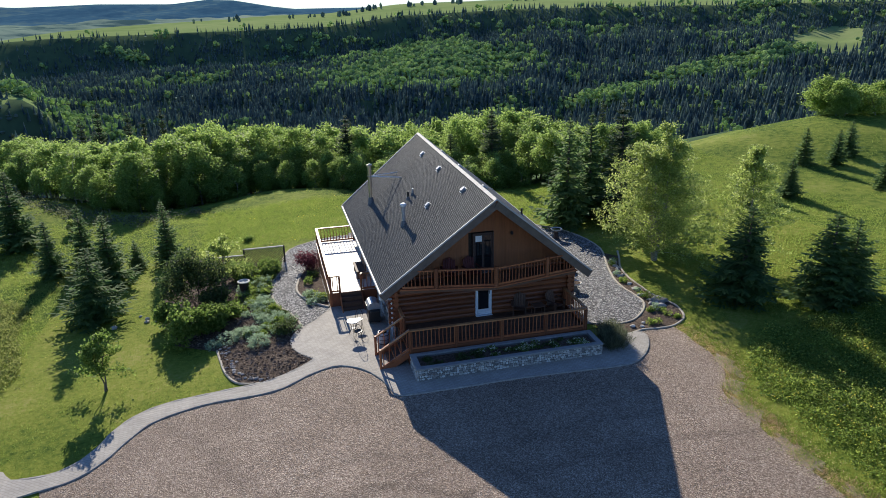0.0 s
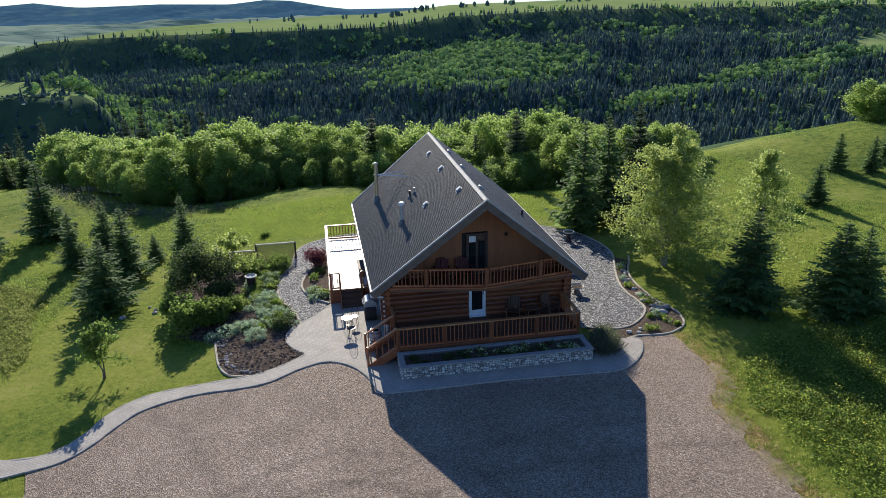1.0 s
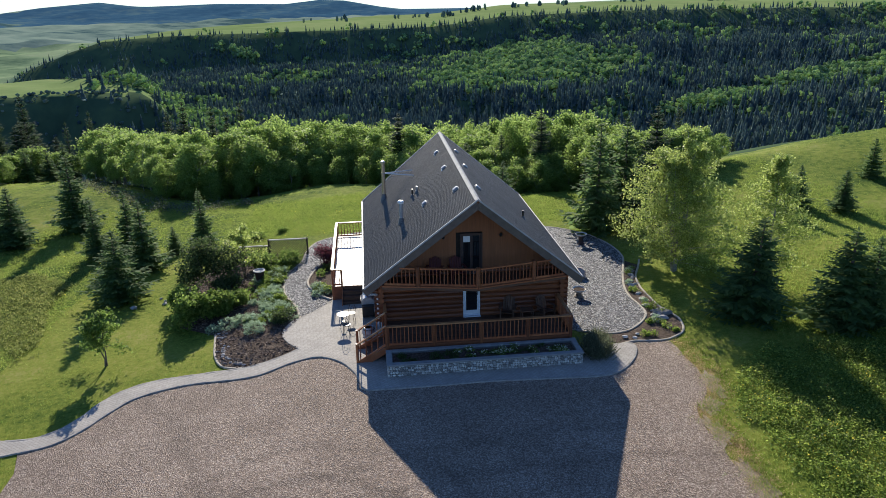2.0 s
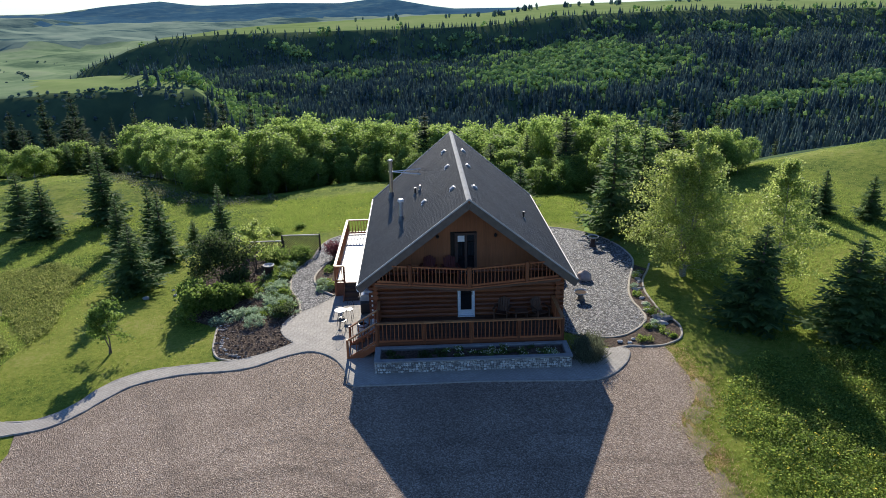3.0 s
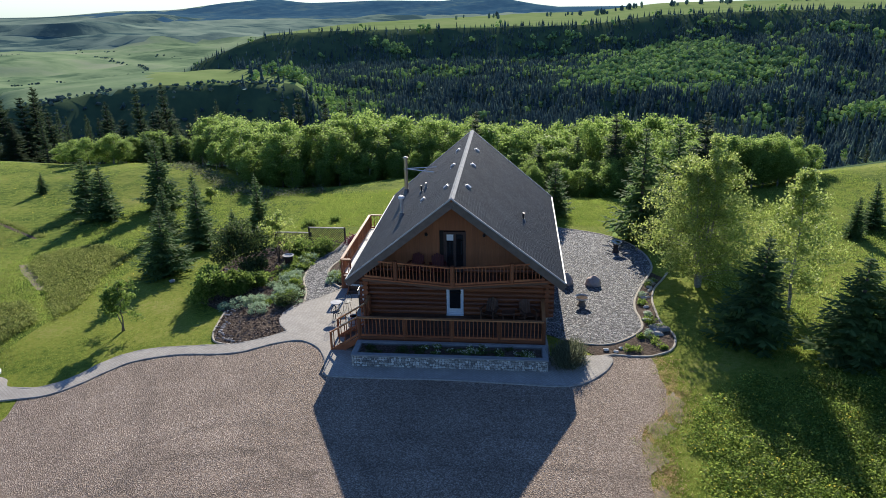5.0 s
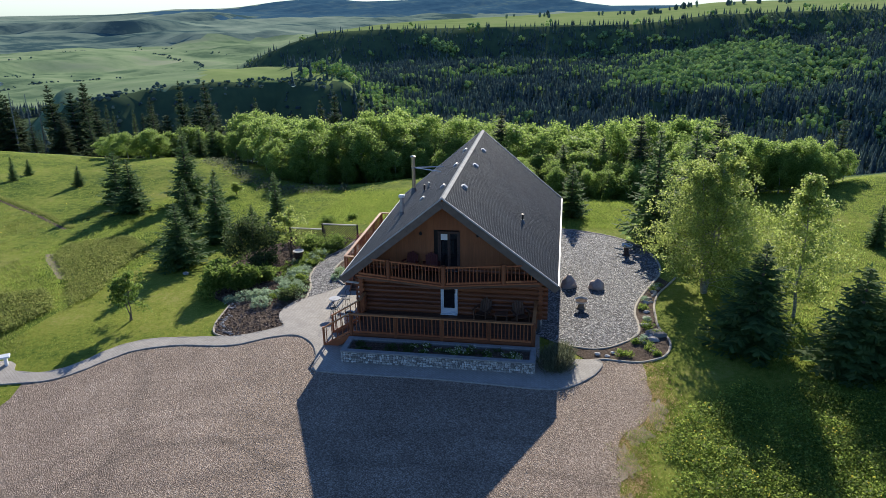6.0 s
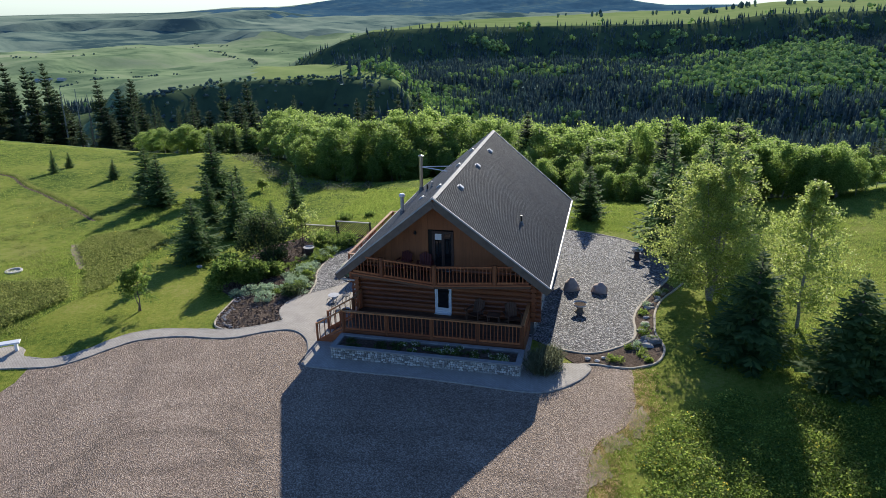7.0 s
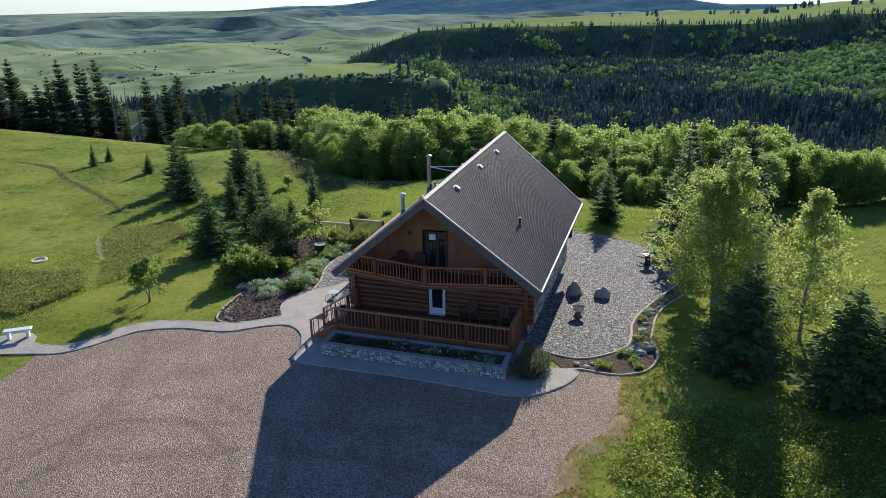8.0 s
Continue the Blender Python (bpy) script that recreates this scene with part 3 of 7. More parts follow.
def sheet(name, outline, lift, m, label, category, step=0.6, skirt=0.06):
    """A ground cover with an outline in plan, laid on the terrain, with a short skirt."""
    COVER.append(np.array(outline))
    o = [Vector(q) for q in outline]
    xs_, ys_ = [q.x for q in o], [q.y for q in o]
    pts = list(o)
    edges = [(i, (i + 1) % len(o)) for i in range(len(o))]
    gx = np.arange(min(xs_), max(xs_), step)
    gy = np.arange(min(ys_), max(ys_), step)
    for a in gx:
        for b in gy:
            inside = False
            j = len(o) - 1
            for i in range(len(o)):
                if (o[i].y > b) != (o[j].y > b) and a < (o[j].x - o[i].x) * (b - o[i].y) / (o[j].y - o[i].y) + o[i].x:
                    inside = not inside
                j = i
            if inside:
                pts.append(Vector((a + 0.13 * math.sin(7 * b), b + 0.13 * math.sin(9 * a))))
    vs, es, fs, *_ = delaunay_2d_cdt(pts, edges, [], 1, 1e-4)
    z = ground_z(np.array([v.x for v in vs]), np.array([v.y for v in vs])) + lift
    verts = [(v.x, v.y, zz) for v, zz in zip(vs, z)]
    faces = [tuple(fc) for fc in fs]
    me = bpy.data.meshes.new(name)
    me.from_pydata(verts, [], faces)
    bm = bmesh.new()
    bm.from_mesh(me)
    rim = [e for e in bm.edges if e.is_boundary]
    ex = bmesh.ops.extrude_edge_only(bm, edges=rim)
    for v in ex["geom"]:
        if isinstance(v, bmesh.types.BMVert):
            v.co.z -= skirt + lift
    bm.normal_update()
    for fc in bm.faces:
        if abs(fc.normal.z) > 0.5 and fc.normal.z < 0:
            fc.normal_flip()
    bm.to_mesh(me)
    bm.free()
    me.materials.append(m)
    return tagged(new(name, me), label, category, kind="structure")


def strip(name, line, w, h, m, label, category, lift=0.0, kind="structure"):
    """A kerb or border: a rounded bar of width w and height h along a plan line."""
    bm = bmesh.new()
    rows = []
    n = len(line)
    for i, (x, y) in enumerate(line):
        a, b = Vector(line[max(i - 1, 0)]), Vector(line[min(i + 1, n - 1)])
        t = (b - a).normalized()
        q = Vector((-t.y, t.x))
        z = gz(x, y) + lift + 0.008 * math.sin(i * 1.7)
        wob = 1 + 0.06 * math.sin(i * 2.3)
        rows.append([bm.verts.new((x + q.x * k * w * wob, y + q.y * k * w * wob, z + dz)) for k, dz in
                     ((-0.5, -0.15), (-0.5, h * 0.75), (-0.3, h), (0.3, h), (0.5, h * 0.75), (0.5, -0.15))])
    for a, b in zip(rows, rows[1:]):
        for k in range(5):
            bm.faces.new((a[k], a[k + 1], b[k + 1], b[k]))
    return solo(name, bm, m, label, category, kind=kind)


# ---------------------------------------------------------------- drive, paths, beds
PATH_LO = smooth_line([(-17.6, -4.35), (-16.5, -4.0), (-15.7, -3.2), (-15.1, -2.2), (-14.2, -1.15), (-12.4, -0.7), (-10.4, -0.9), (-9.3, -0.8), (-8.2, -0.15),
                       (-7.2, 0.2), (-6.5, 0.0), (-5.8, -0.7), (-5.3, -1.7), (-5.05, -2.75)])
PATH_UP = smooth_line([(-7.85, 1.15), (-8.9, 0.4), (-10.1, 0.0), (-11.6, 0.06), (-13.7, 0.08), (-14.9, -0.38), (-15.65, -1.25), (-16.1, -2.3),
                       (-16.7, -3.1), (-17.5, -3.5), (-18.7, -3.4), (-19.1, -2.85), (-19.8, -2.6), (-20.5, -2.95), (-21.3, -3.8), (-21.9, -4.8)])
WALK = smooth_line([(-5.05, -2.75), (-4.8, -3.05), (-2.5, -3.12), (0.0, -3.1), (2.5, -3.22), (4.6, -3.3), (5.6, -2.85), (6.4, -1.9), (6.75, -0.95), (6.55, -0.62)])
R_EDGE = [(8.5, -0.65), (8.5, -1.8), (8.45, -3.3), (8.1, -5.0), (7.15, -6.4), (7.0, -8.0), (7.0, -10.0), (7.1, -12.0), (7.6, -20.0), (8.5, -48.0)]
R_EDGE = [(x + 0.05 * math.sin(1.3 * y) + 0.04 * math.sin(3.7 * y + 1), y) for x, y in smooth_line(R_EDGE, 0.3)]
drive = sheet("drive", PATH_LO + [(-5, -2), (5, -2), (6.6, -0.55)] + R_EDGE + [(-26, -48), (-21, -20), (-17.8, -10), (-17.2, -6.8), (-17.2, -5.6)], 0.03, M_DRIVE,
              "broad drive of loose pinkish-grey gravel", "drive", step=1.0)
patio_edge = smooth_line([(-7.85, 1.15), (-8.5, 2.2), (-8.75, 3.3), (-8.4, 4.5), (-7.5, 5.4), (-6.7, 6.6), (-6.45, 7.4)])
walkway = sheet("walkway", PATH_LO[:-1] + WALK + [(5.2, -0.75), (4.2, -0.9), (4.1, 1.5), (-4.1, 1.6), (-4.1, 7.4)] + patio_edge[::-1] + PATH_UP[1:] + [(-21.8, -5.5), (-19.3, -4.8)], 0.07, M_PAVE,
                "winding path and patio of tan concrete pavers", "pavement", step=0.7)
for ln in (PATH_LO, PATH_UP[:48], WALK, patio_edge):
    strip("paver_border", ln, 0.13, 0.076, M_PAVE_EDGE, "grey paver edging of the path", "edging")

KERB_A = smooth_line([(4.75, 0.95), (5.7, 0.5), (6.8, 0.5), (7.8, 1.25), (8.5, 2.3), (8.6, 3.5), (8.55, 4.6), (8.75, 6.0), (9.3, 7.8), (10.0, 9.7), (10.5, 11.3), (10.6, 13.1),
                      (10.4, 14.8), (9.9, 16.5), (8.6, 18.4), (6.6, 19.7), (4.2, 20.4), (1.0, 20.9), (-2.5, 21.0)])
KERB_B = smooth_line([(11.2, 10.4), (10.7, 9.2), (10.0, 7.7), (9.6, 6.0), (9.5, 4.4), (9.5, 3.1), (9.8, 1.6), (9.5, 0.3), (8.8, -0.35), (8.0, -0.6), (6.9, -0.5), (6.2, -0.7)])
gravel_r = sheet("gravel_bed", KERB_A + [(-4.0, 20.9), (-4.0, 1.5), (4.0, 1.5)], 0.045, M_ROCK, "bed of loose grey crushed rock beside the house", "gravel", step=1.0)
strip("kerb", KERB_A, 0.115, 0.075, M_KERB, "curving tan concrete kerb round the gravel", "kerb")
strip("kerb", KERB_B, 0.105, 0.075, M_KERB, "curving tan concrete kerb of the rock garden", "kerb")
soil_r = sheet("soil_bed", KERB_A[:50] + KERB_B[4:], 0.03, M_SOIL, "strip of bare brown soil between two kerbs", "soil", step=0.6)
KERB_C = smooth_line([(-8.1, 4.75), (-8.45, 6.5), (-9.2, 8.6), (-9.5, 10.9), (-9.4, 12.4), (-8.8, 14.3), (-8.65, 16.2), (-8.5, 17.4), (-7.9, 18.8), (-6.4, 19.8), (-4.5, 20.3)])
gravel_l = sheet("gravel_bed", KERB_C + [(-4.0, 20.4), (-4.0, 7.0), (-6.5, 7.3), (-6.8, 6.5), (-7.5, 5.4)], 0.05, M_ROCK, "grey crushed rock walk beside the deck", "gravel", step=1.0)
strip("kerb", KERB_C, 0.115, 0.075, M_KERB, "curving tan concrete kerb of the flower bed", "kerb")
KERB_D = smooth_line([(-12.1, 4.2), (-11.9, 3.0), (-11.65, 1.7), (-11.2, 0.6), (-10.5, 0.1), (-9.9, 0.0)])
strip("kerb", KERB_D, 0.10, 0.075, M_KERB, "curving tan concrete kerb of the flower bed", "kerb")
soil_l = sheet("soil_bed", KERB_D + [(-8.9, 0.4), (-7.9, 1.2), (-8.55, 2.2), (-8.75, 3.4)] + KERB_C[:36] + [(-9.2, 16.8), (-13.4, 17.6), (-15.4, 14), (-15.2, 9.5), (-14.2, 6.0)], 0.05, M_SOIL,
               "brown mulched flower bed beside the path", "soil", step=0.7)
bed_deck = sheet("soil_bed", smooth_line([(-6.65, 6.9), (-7.6, 8.3), (-8.1, 10.2), (-7.8, 12.4), (-7.1, 14.6), (-6.6, 15.2)]) + [(-6.6, 14)], 0.07, M_SOIL,
                 "small crescent of soil beside the deck", "soil", step=0.6)
strip("kerb", smooth_line([(-6.65, 6.9), (-7.6, 8.3), (-8.1, 10.2), (-7.8, 12.4)]), 0.13, 0.13, M_KERB, "low tan concrete kerb beside the deck", "kerb")

# ---------------------------------------------------------------- log house
RIDGE_Z, EAVE_Z, EAVE_X = 6.5, 2.48, 4.8
SL = (RIDGE_Z - EAVE_Z) / EAVE_X
SLEN = math.hypot(EAVE_X, RIDGE_Z - EAVE_Z)
WX, WY0, WY1 = 4.1, 1.8, 14.1


def roof_front(u):
    """y of the front roof edge; u: 0 at the eave, 1 at the ridge."""
    return 0.95 * (1 - u)


def roof_back(u):
    return 14.85 + 0.19 * u


def roof_z(x):
    return RIDGE_Z - SL * abs(x)


house = thing("log_house", (0, 8, -0.5), "brown log house with steep grey tile roof and stone footing", "house")


def roof_side(s):
    """The stepped, ribbed steel tile of one slope: 16 courses, each lapping over the next."""
    rows, cols = 16, 460
    nrm = Vector((s * SL, 0, 1)).normalized()
    v, f = [], []
    for c in range(rows):
        for top in (0, 1):
            u = (c + top) / rows
            lift = 0.045 if top == 0 else 0.008
            y0, y1 = roof_front(u), roof_back(u)
            k = np.arange(cols + 1)
            yy = y0 + (y1 - y0) * k / cols
            rib = np.array([0.012, 0.016, 0.004, -0.026])[k % 4]
            px = s * EAVE_X * (1 - u)
            pz = EAVE_Z + (RIDGE_Z - EAVE_Z) * u
            off = lift + rib
            v.append(np.stack([px + nrm.x * off, yy, pz + nrm.z * off], 1))
    v = np.concatenate(v)
    n = cols + 1
    for r in range(rows * 2 - 1):
        k = np.arange(cols)
        a = r * n + k
        q = np.stack([a, a + 1, a + n + 1, a + n], 1)
        f.append(q if s > 0 else q[:, ::-1])
    idx = np.concatenate([np.full(cols, r % 2) for r in range(rows * 2 - 1)])
    return mesh_np("roof_tiles", v, np.concatenate(f), [M_ROOF, M_LAP], idx)


for s, nm in ((1, "roof_slope"), (-1, "roof_slope")):
    slope = part(nm, roof_side(s), M_ROOF, house, "dark grey ribbed steel roof tiles")
    # deck under the tiles
    bm = bmesh.new()
    t = 0.16
    vs = []
    for u in (0, 1):
        x, z = s * EAVE_X * (1 - u), EAVE_Z + (RIDGE_Z - EAVE_Z) * u - 0.012
        for yy in (roof_front(u) + 0.03, roof_back(u) - 0.03):
            for dz in (0, -t):
                vs.append(bm.verts.new((x * 0.995, yy, z + dz)))
    for q in ((0, 2, 6, 4), (1, 5, 7, 3), (0, 1, 3, 2), (4, 6, 7, 5), (0, 4, 5, 1), (2, 3, 7, 6)):
        bm.faces.new([vs[i] for i in q])
    part("soffit", bm, M_SIDING, house, "stained wooden soffit")
    for front in (True, False):
        fn = roof_front if front else roof_back
        o = -0.02 if front else 0.02
        p0, p1 = (s * (EAVE_X + 0.03), fn(0) + o, EAVE_Z - 0.17), (s * 0.0, fn(1) + o, RIDGE_Z - 0.15)
        part("fascia_board", beamB(p0, p1, 0.05, 0.36), M_TRIM, house, "wide brown fascia board")
        q0, q1 = (s * (EAVE_X + 0.04), fn(0) + o * 1.6, EAVE_Z + 0.035), (s * 0.0, fn(1) + o * 1.6, RIDGE_Z + 0.045)
        part("rake_trim", beamB(q0, q1, 0.08, 0.06), M_DRIP, house, "pale metal rake trim")
    part("gutter", B(*sorted((s * (EAVE_X - 0.02), s * (EAVE_X + 0.11))), roof_front(0), roof_back(0), EAVE_Z - 0.10, EAVE_Z + 0.02, bev=0.02), M_DRIP, house, "pale metal gutter")
# ridge cap, one lapped piece after another
bm = bmesh.new()
for s in (1, -1):
    a = [bm.verts.new(p) for p in ((0, 0, 0.088), (0, 0.52, 0.083), (s * 0.115, 0.52, -0.004), (s * 0.115, 0, 0.001))]
    bm.faces.new(a if s > 0 else a[::-1])
cap = to_mesh("ridge_cap", bm, M_RIDGE)
for i in range(30):
    part("ridge_cap", cap, M_RIDGE, house, at=pose(0, 0.005 + i * 0.5, RIDGE_Z))


def log_mesh(length, r=0.125, seg=10):
    """A slightly tapered, slightly crooked log along x, centred."""
    bm = bmesh.new()
    rings = []
    for i in range(7):
        t = i / 6 - 0.5
        rr = r * (1 + 0.03 * math.sin(9 * t + length))
        rings.append([bm.verts.new((t * length, rr * math.cos(2 * math.pi * k / seg) + 0.008 * math.sin(11 * t), rr * 0.98 * math.sin(2 * math.pi * k / seg)))
                      for k in range(seg)])
    for a, b in zip(rings, rings[1:]):
        for k in range(seg):
            bm.faces.new((a[k], a[(k + 1) % seg], b[(k + 1) % seg], b[k]))
    bm.faces.new(rings[0])
    bm.faces.new(rings[-1])
    return to_mesh("log", bm, M_LOG, smooth=False)


PITCH = 0.232
N_LOG = 10
Z_LOG0 = 0.62
front_wall = part("front_wall", B(-WX + 0.05, WX - 0.05, WY0 + 0.03, WY0 + 0.12, 0.45, 2.75), M_DARK, house)
back_wall = part("back_wall", B(-WX + 0.05, WX - 0.05, WY1 - 0.12, WY1 - 0.03, 0.45, 2.75), M_DARK, house)
side_l = part("side_wall", B(-WX + 0.02, -WX + 0.1, WY0 + 0.13, WY1 - 0.13, 0.45, 2.86), M_DARK, house)
side_r = part("side_wall", B(WX - 0.1, WX - 0.02, WY0 + 0.13, WY1 - 0.13, 0.45, 2.86), M_DARK, house)
DOOR_X0, DOOR_X1 = -0.44, 0.37
seg_l = log_mesh(WX + 0.32 + DOOR_X0)
seg_r = log_mesh(WX + 0.32 - DOOR_X1)
log_front = log_mesh(2 * WX + 0.64)
log_side = log_mesh(WY1 - WY0 + 0.6)
for i in range(N_LOG):
    z = Z_LOG0 + i * PITCH
    part("log", seg_l, M_LOG, front_wall, at=pose((-WX - 0.32 + DOOR_X0) / 2, WY0, z, rx=R.uniform(0, 60)))
    part("log", seg_r, M_LOG, front_wall, at=pose((WX + 0.32 + DOOR_X1) / 2, WY0, z, rx=R.uniform(0, 60)))
    part("log", log_front, M_LOG, back_wall, at=pose(0, WY1, z))
    for wall, x in ((side_l, -WX), (side_r, WX)):
        part("log", log_side, M_LOG, wall, at=pose(x, (WY0 + WY1) / 2, z + PITCH / 2 - 0.02, 0, 0, 90))


def stone_face(name, x0, x1, z0, z1, place, seed, size=0.11):
    """Rounded stones packed on a wall face; place(u, z, out) maps to the world."""
    rg = random.Random(seed)
    v, f = [], []
    z = z0
    row = 0
    while z < z1 - 0.02:
        h = size * rg.uniform(0.75, 1.15)
        u = x0 + rg.uniform(-0.05, 0.0)
        while u < x1:
            w = size * rg.uniform(0.7, 1.7)
            cu, cz = u + w / 2, min(z + h / 2 + rg.uniform(-0.02, 0.02), z1 - h * 0.45)
            n = 7
            base = len(v)
            for ring, (k, out) in enumerate(((0.52, 0.0), (0.44, 0.03), (0.22, 0.045))):
                for j in range(n):
                    a = 2 * math.pi * j / n + row
                    jit = 1 + 0.18 * math.sin(j * 2.7 + cu * 31)
                    v.append(place(min(max(cu + k * w * jit * math.cos(a), x0 - 0.02), x1 + 0.02), cz + k * h * jit * math.sin(a), out + 0.006 * math.sin(cu * 57)))
            for ring in range(2):
                for j in range(n):
                    a, b = base + ring * n + j, base + ring * n + (j + 1) % n
                    f.append((a, b, b + n, a + n))
            f.append(tuple(base + 2 * n + j for j in range(n)))
            u += w * 0.98
        z += h * 0.96
        row += 1
    me = bpy.data.meshes.new(name)
    me.from_pydata(v, [], f)
    bm = bmesh.new()
    bm.from_mesh(me)
    bpy.data.meshes.remove(me)
    return to_mesh(name, bm, M_STONE)


footing = part("stone_footing", B(-WX + 0.02, WX - 0.02, WY0 + 0.1, WY1 - 0.1, -1.3, 0.5), M_MORTAR, house, "grey fieldstone footing")
for s in (1, -1):
    tagged(part("stone_facing", stone_face("stone_facing", WY0 + 0.1, WY1 - 0.1, -1.1, 0.52, lambda u, z, o, s=s: (s * (WX + o * 1.6), u, z), 5 + s, 0.24), M_STONE, footing,
                "grey and tan fieldstones"), kind="stuff")

# gable: vertical boards, cut by the roof slope, round the upper door
UD_X0, UD_X1, UD_Z0, UD_Z1 = -0.52, 0.47, 2.5, 4.53
gable = part("gable_wall", B(-1.2, 1.2, WY0 + 0.1, WY0 + 0.16, 2.7, 4.9), M_DARK, house, "orange-brown stained gable boards")
w = 0.29
k = 0
x = -3.9
while x < 3.9:
    a, b = x + 0.001, min(x + w - 0.001, 3.9)
    zt = min(roof_z(a), roof_z(b)) - 0.17
    zb = 2.75
    mid = (a + b) / 2
    if UD_X0 - 0.1 < mid < UD_X1 + 0.1:
        zb = UD_Z1 + 0.05
    bm = bmesh.new()
    za, zc = roof_z(a) - 0.17, roof_z(b) - 0.17
    y0, y1 = WY0 - 0.02 - 0.002 * (k % 2), WY0 + 0.03
    if min(za, zc) > zb:
        vs = [bm.verts.new(p) for p in ((a, y0, zb), (b, y0, zb), (b, y0, zc), (a, y0, za), (a, y1, zb), (b, y1, zb), (b, y1, zc), (a, y1, za))]
        for q in ((0, 1, 2, 3), (7, 6, 5, 4), (0, 4, 5, 1), (1, 5, 6, 2), (2, 6, 7, 3), (3, 7, 4, 0)):
            bm.faces.new([vs[i] for i in q])
        part("board", bm, M_SIDING, gable)
    else:
        bm.free()
    x += w
    k += 1
bm = bmesh.new()
vs = [bm.verts.new(p) for p in ((-4.0, WY1, 2.75), (4.0, WY1, 2.75), (4.0, WY1, roof_z(4.0) - 0.17), (0, WY1, 6.3), (-4.0, WY1, roof_z(4.0) - 0.17))]
bm.faces.new(vs)
bmesh.ops.solidify(bm, geom=bm.faces[:], thickness=0.1)
part("back_gable", bm, M_SIDING, house, "orange-brown stained back gable")
# purlins and ridge beam under the overhang
for px in (0.0, 2.3, -2.3, 3.75, -3.75):
    z = roof_z(px) - (0.34 if px == 0 else 0.32)
    y = roof_front(1 - abs(px) / EAVE_X) + (0.28 if px == 0 else 0.5)
    part("purlin", C((px, y, z), (px, WY0 + 0.2, z), 0.11), M_LOG, house, "log purlin end")
# interior floor so that the rooms are closed and dark
part("upper_floor", B(-WX + 0.15, WX - 0.15, WY0 + 0.2, WY1 - 0.2, 2.35, 2.5), M_DARK, house)


def door_unit(name, parent, x0, x1, z0, z1, y, m_frame, leaves, label, curtain=False):
    d = part(name, B(x0, x1, y + 0.09, y + 0.14, z0, z1), M_DARK, parent, label)
    fw = 0.075
    for a in ((x0, x0 + fw, z0, z1), (x1 - fw, x1, z0, z1), (x0 + fw, x1 - fw, z1 - fw, z1), (x0 + fw, x1 - fw, z0, z0 + 0.05)):
        part("door_frame", B(a[0], a[1], y - 0.05, y + 0.08, a[2], a[3], bev=0.006), m_frame, d)
    lw = (x1 - x0 - 2 * fw) / leaves
    for i in range(leaves):
        a = x0 + fw + i * lw
        st = 0.06
        for q in ((a, a + st, z0 + 0.05, z1 - fw), (a + lw - st, a + lw, z0 + 0.05, z1 - fw), (a + st, a + lw - st, z1 - fw - st, z1 - fw), (a + st, a + lw - st, z0 + 0.05, z0 + 0.25)):
            part("door_stile", B(q[0], q[1], y - 0.02 + 0.03 * i, y + 0.02 + 0.03 * i, q[2], q[3], bev=0.004), m_frame, d)
        part("pane", B(a + st, a + lw - st, y - 0.004 + 0.03 * i, y + 0.004 + 0.03 * i, z0 + 0.25, z1 - fw - st), M_GLASS, d, "dark glass pane")
        if curtain and i == 0:
            part("roller_blind", B(a + st, a + lw - st, y - 0.012, y - 0.007, z1 - fw - st - 0.28, z1 - fw - st), M_WHITE, d, "half-drawn white roller blind")
    part("handle", C((x1 - fw - 0.04, y - 0.06, z0 + 1.0), (x1 - fw - 0.04, y - 0.06, z0 + 1.16), 0.014), M_BLACK, d, "dark lever handle")
    return d


door_unit("patio_door", house, UD_X0, UD_X1, UD_Z0, UD_Z1, WY0 - 0.02, M_URN, 2, "brown-framed glazed double door", True)
door_unit("front_door", house, DOOR_X0 + 0.02, DOOR_X1 - 0.02, 0.60, 2.62, WY0 - 0.08, M_WHITE, 1, "white-framed full-glass front door")
part("door_sill", B(DOOR_X0 + 0.01, DOOR_X1 - 0.01, WY0 - 0.25, WY0 - 0.05, 0.555, 0.60, bev=0.01), M_WHITE, house, "white door sill")
for lx, lz in ((-1.28, 4.42), (1.28, 4.42)):
    part("wall_lamp", lathe([(0.01, 0.0), (0.06, 0.03), (0.075, 0.1), (0.03, 0.17)], 10, (lx, WY0 - 0.12, lz - 0.1)), M_BLACK, house, "small dark wall lamp")
# windows in the side walls
for s in (1, -1):
    for wy in (4.2, 8.2, 11.6):
        wdw = part("window", B(*sorted((s * (WX + 0.10), s * (WX + 0.18))), wy - 0.62, wy + 0.62, 1.25, 2.3, bev=0.01), M_WHITE, house, "white-framed side window")
        part("pane", B(*sorted((s * (WX + 0.17), s * (WX + 0.19))), wy - 0.54, wy + 0.54, 1.33, 2.22), M_GLASS, wdw)

# roof furniture
flue = part("stove_pipe", C((-3.575, 11.44, 3.35), (-3.575, 11.44, 5.6), 0.105, seg=16), M_STEEL, house, "tall stainless stove pipe")
part("flashing", C((-3.575, 11.44, 3.42), (-3.575, 11.44, 3.85), 0.20, 0.12, seg=16), M_FLASH, flue)
part("pipe_cap", lathe([(0.03, 0.0), (0.15, 0.02), (0.15, 0.10), (0.05, 0.15)], 16, (-3.575, 11.44, 5.58)), M_STEEL, flue, "round rain cap")
part("pipe_band", C((-3.575, 11.44, 5.0), (-3.575, 11.44, 5.06), 0.118, seg=16), M_GALV, flue)
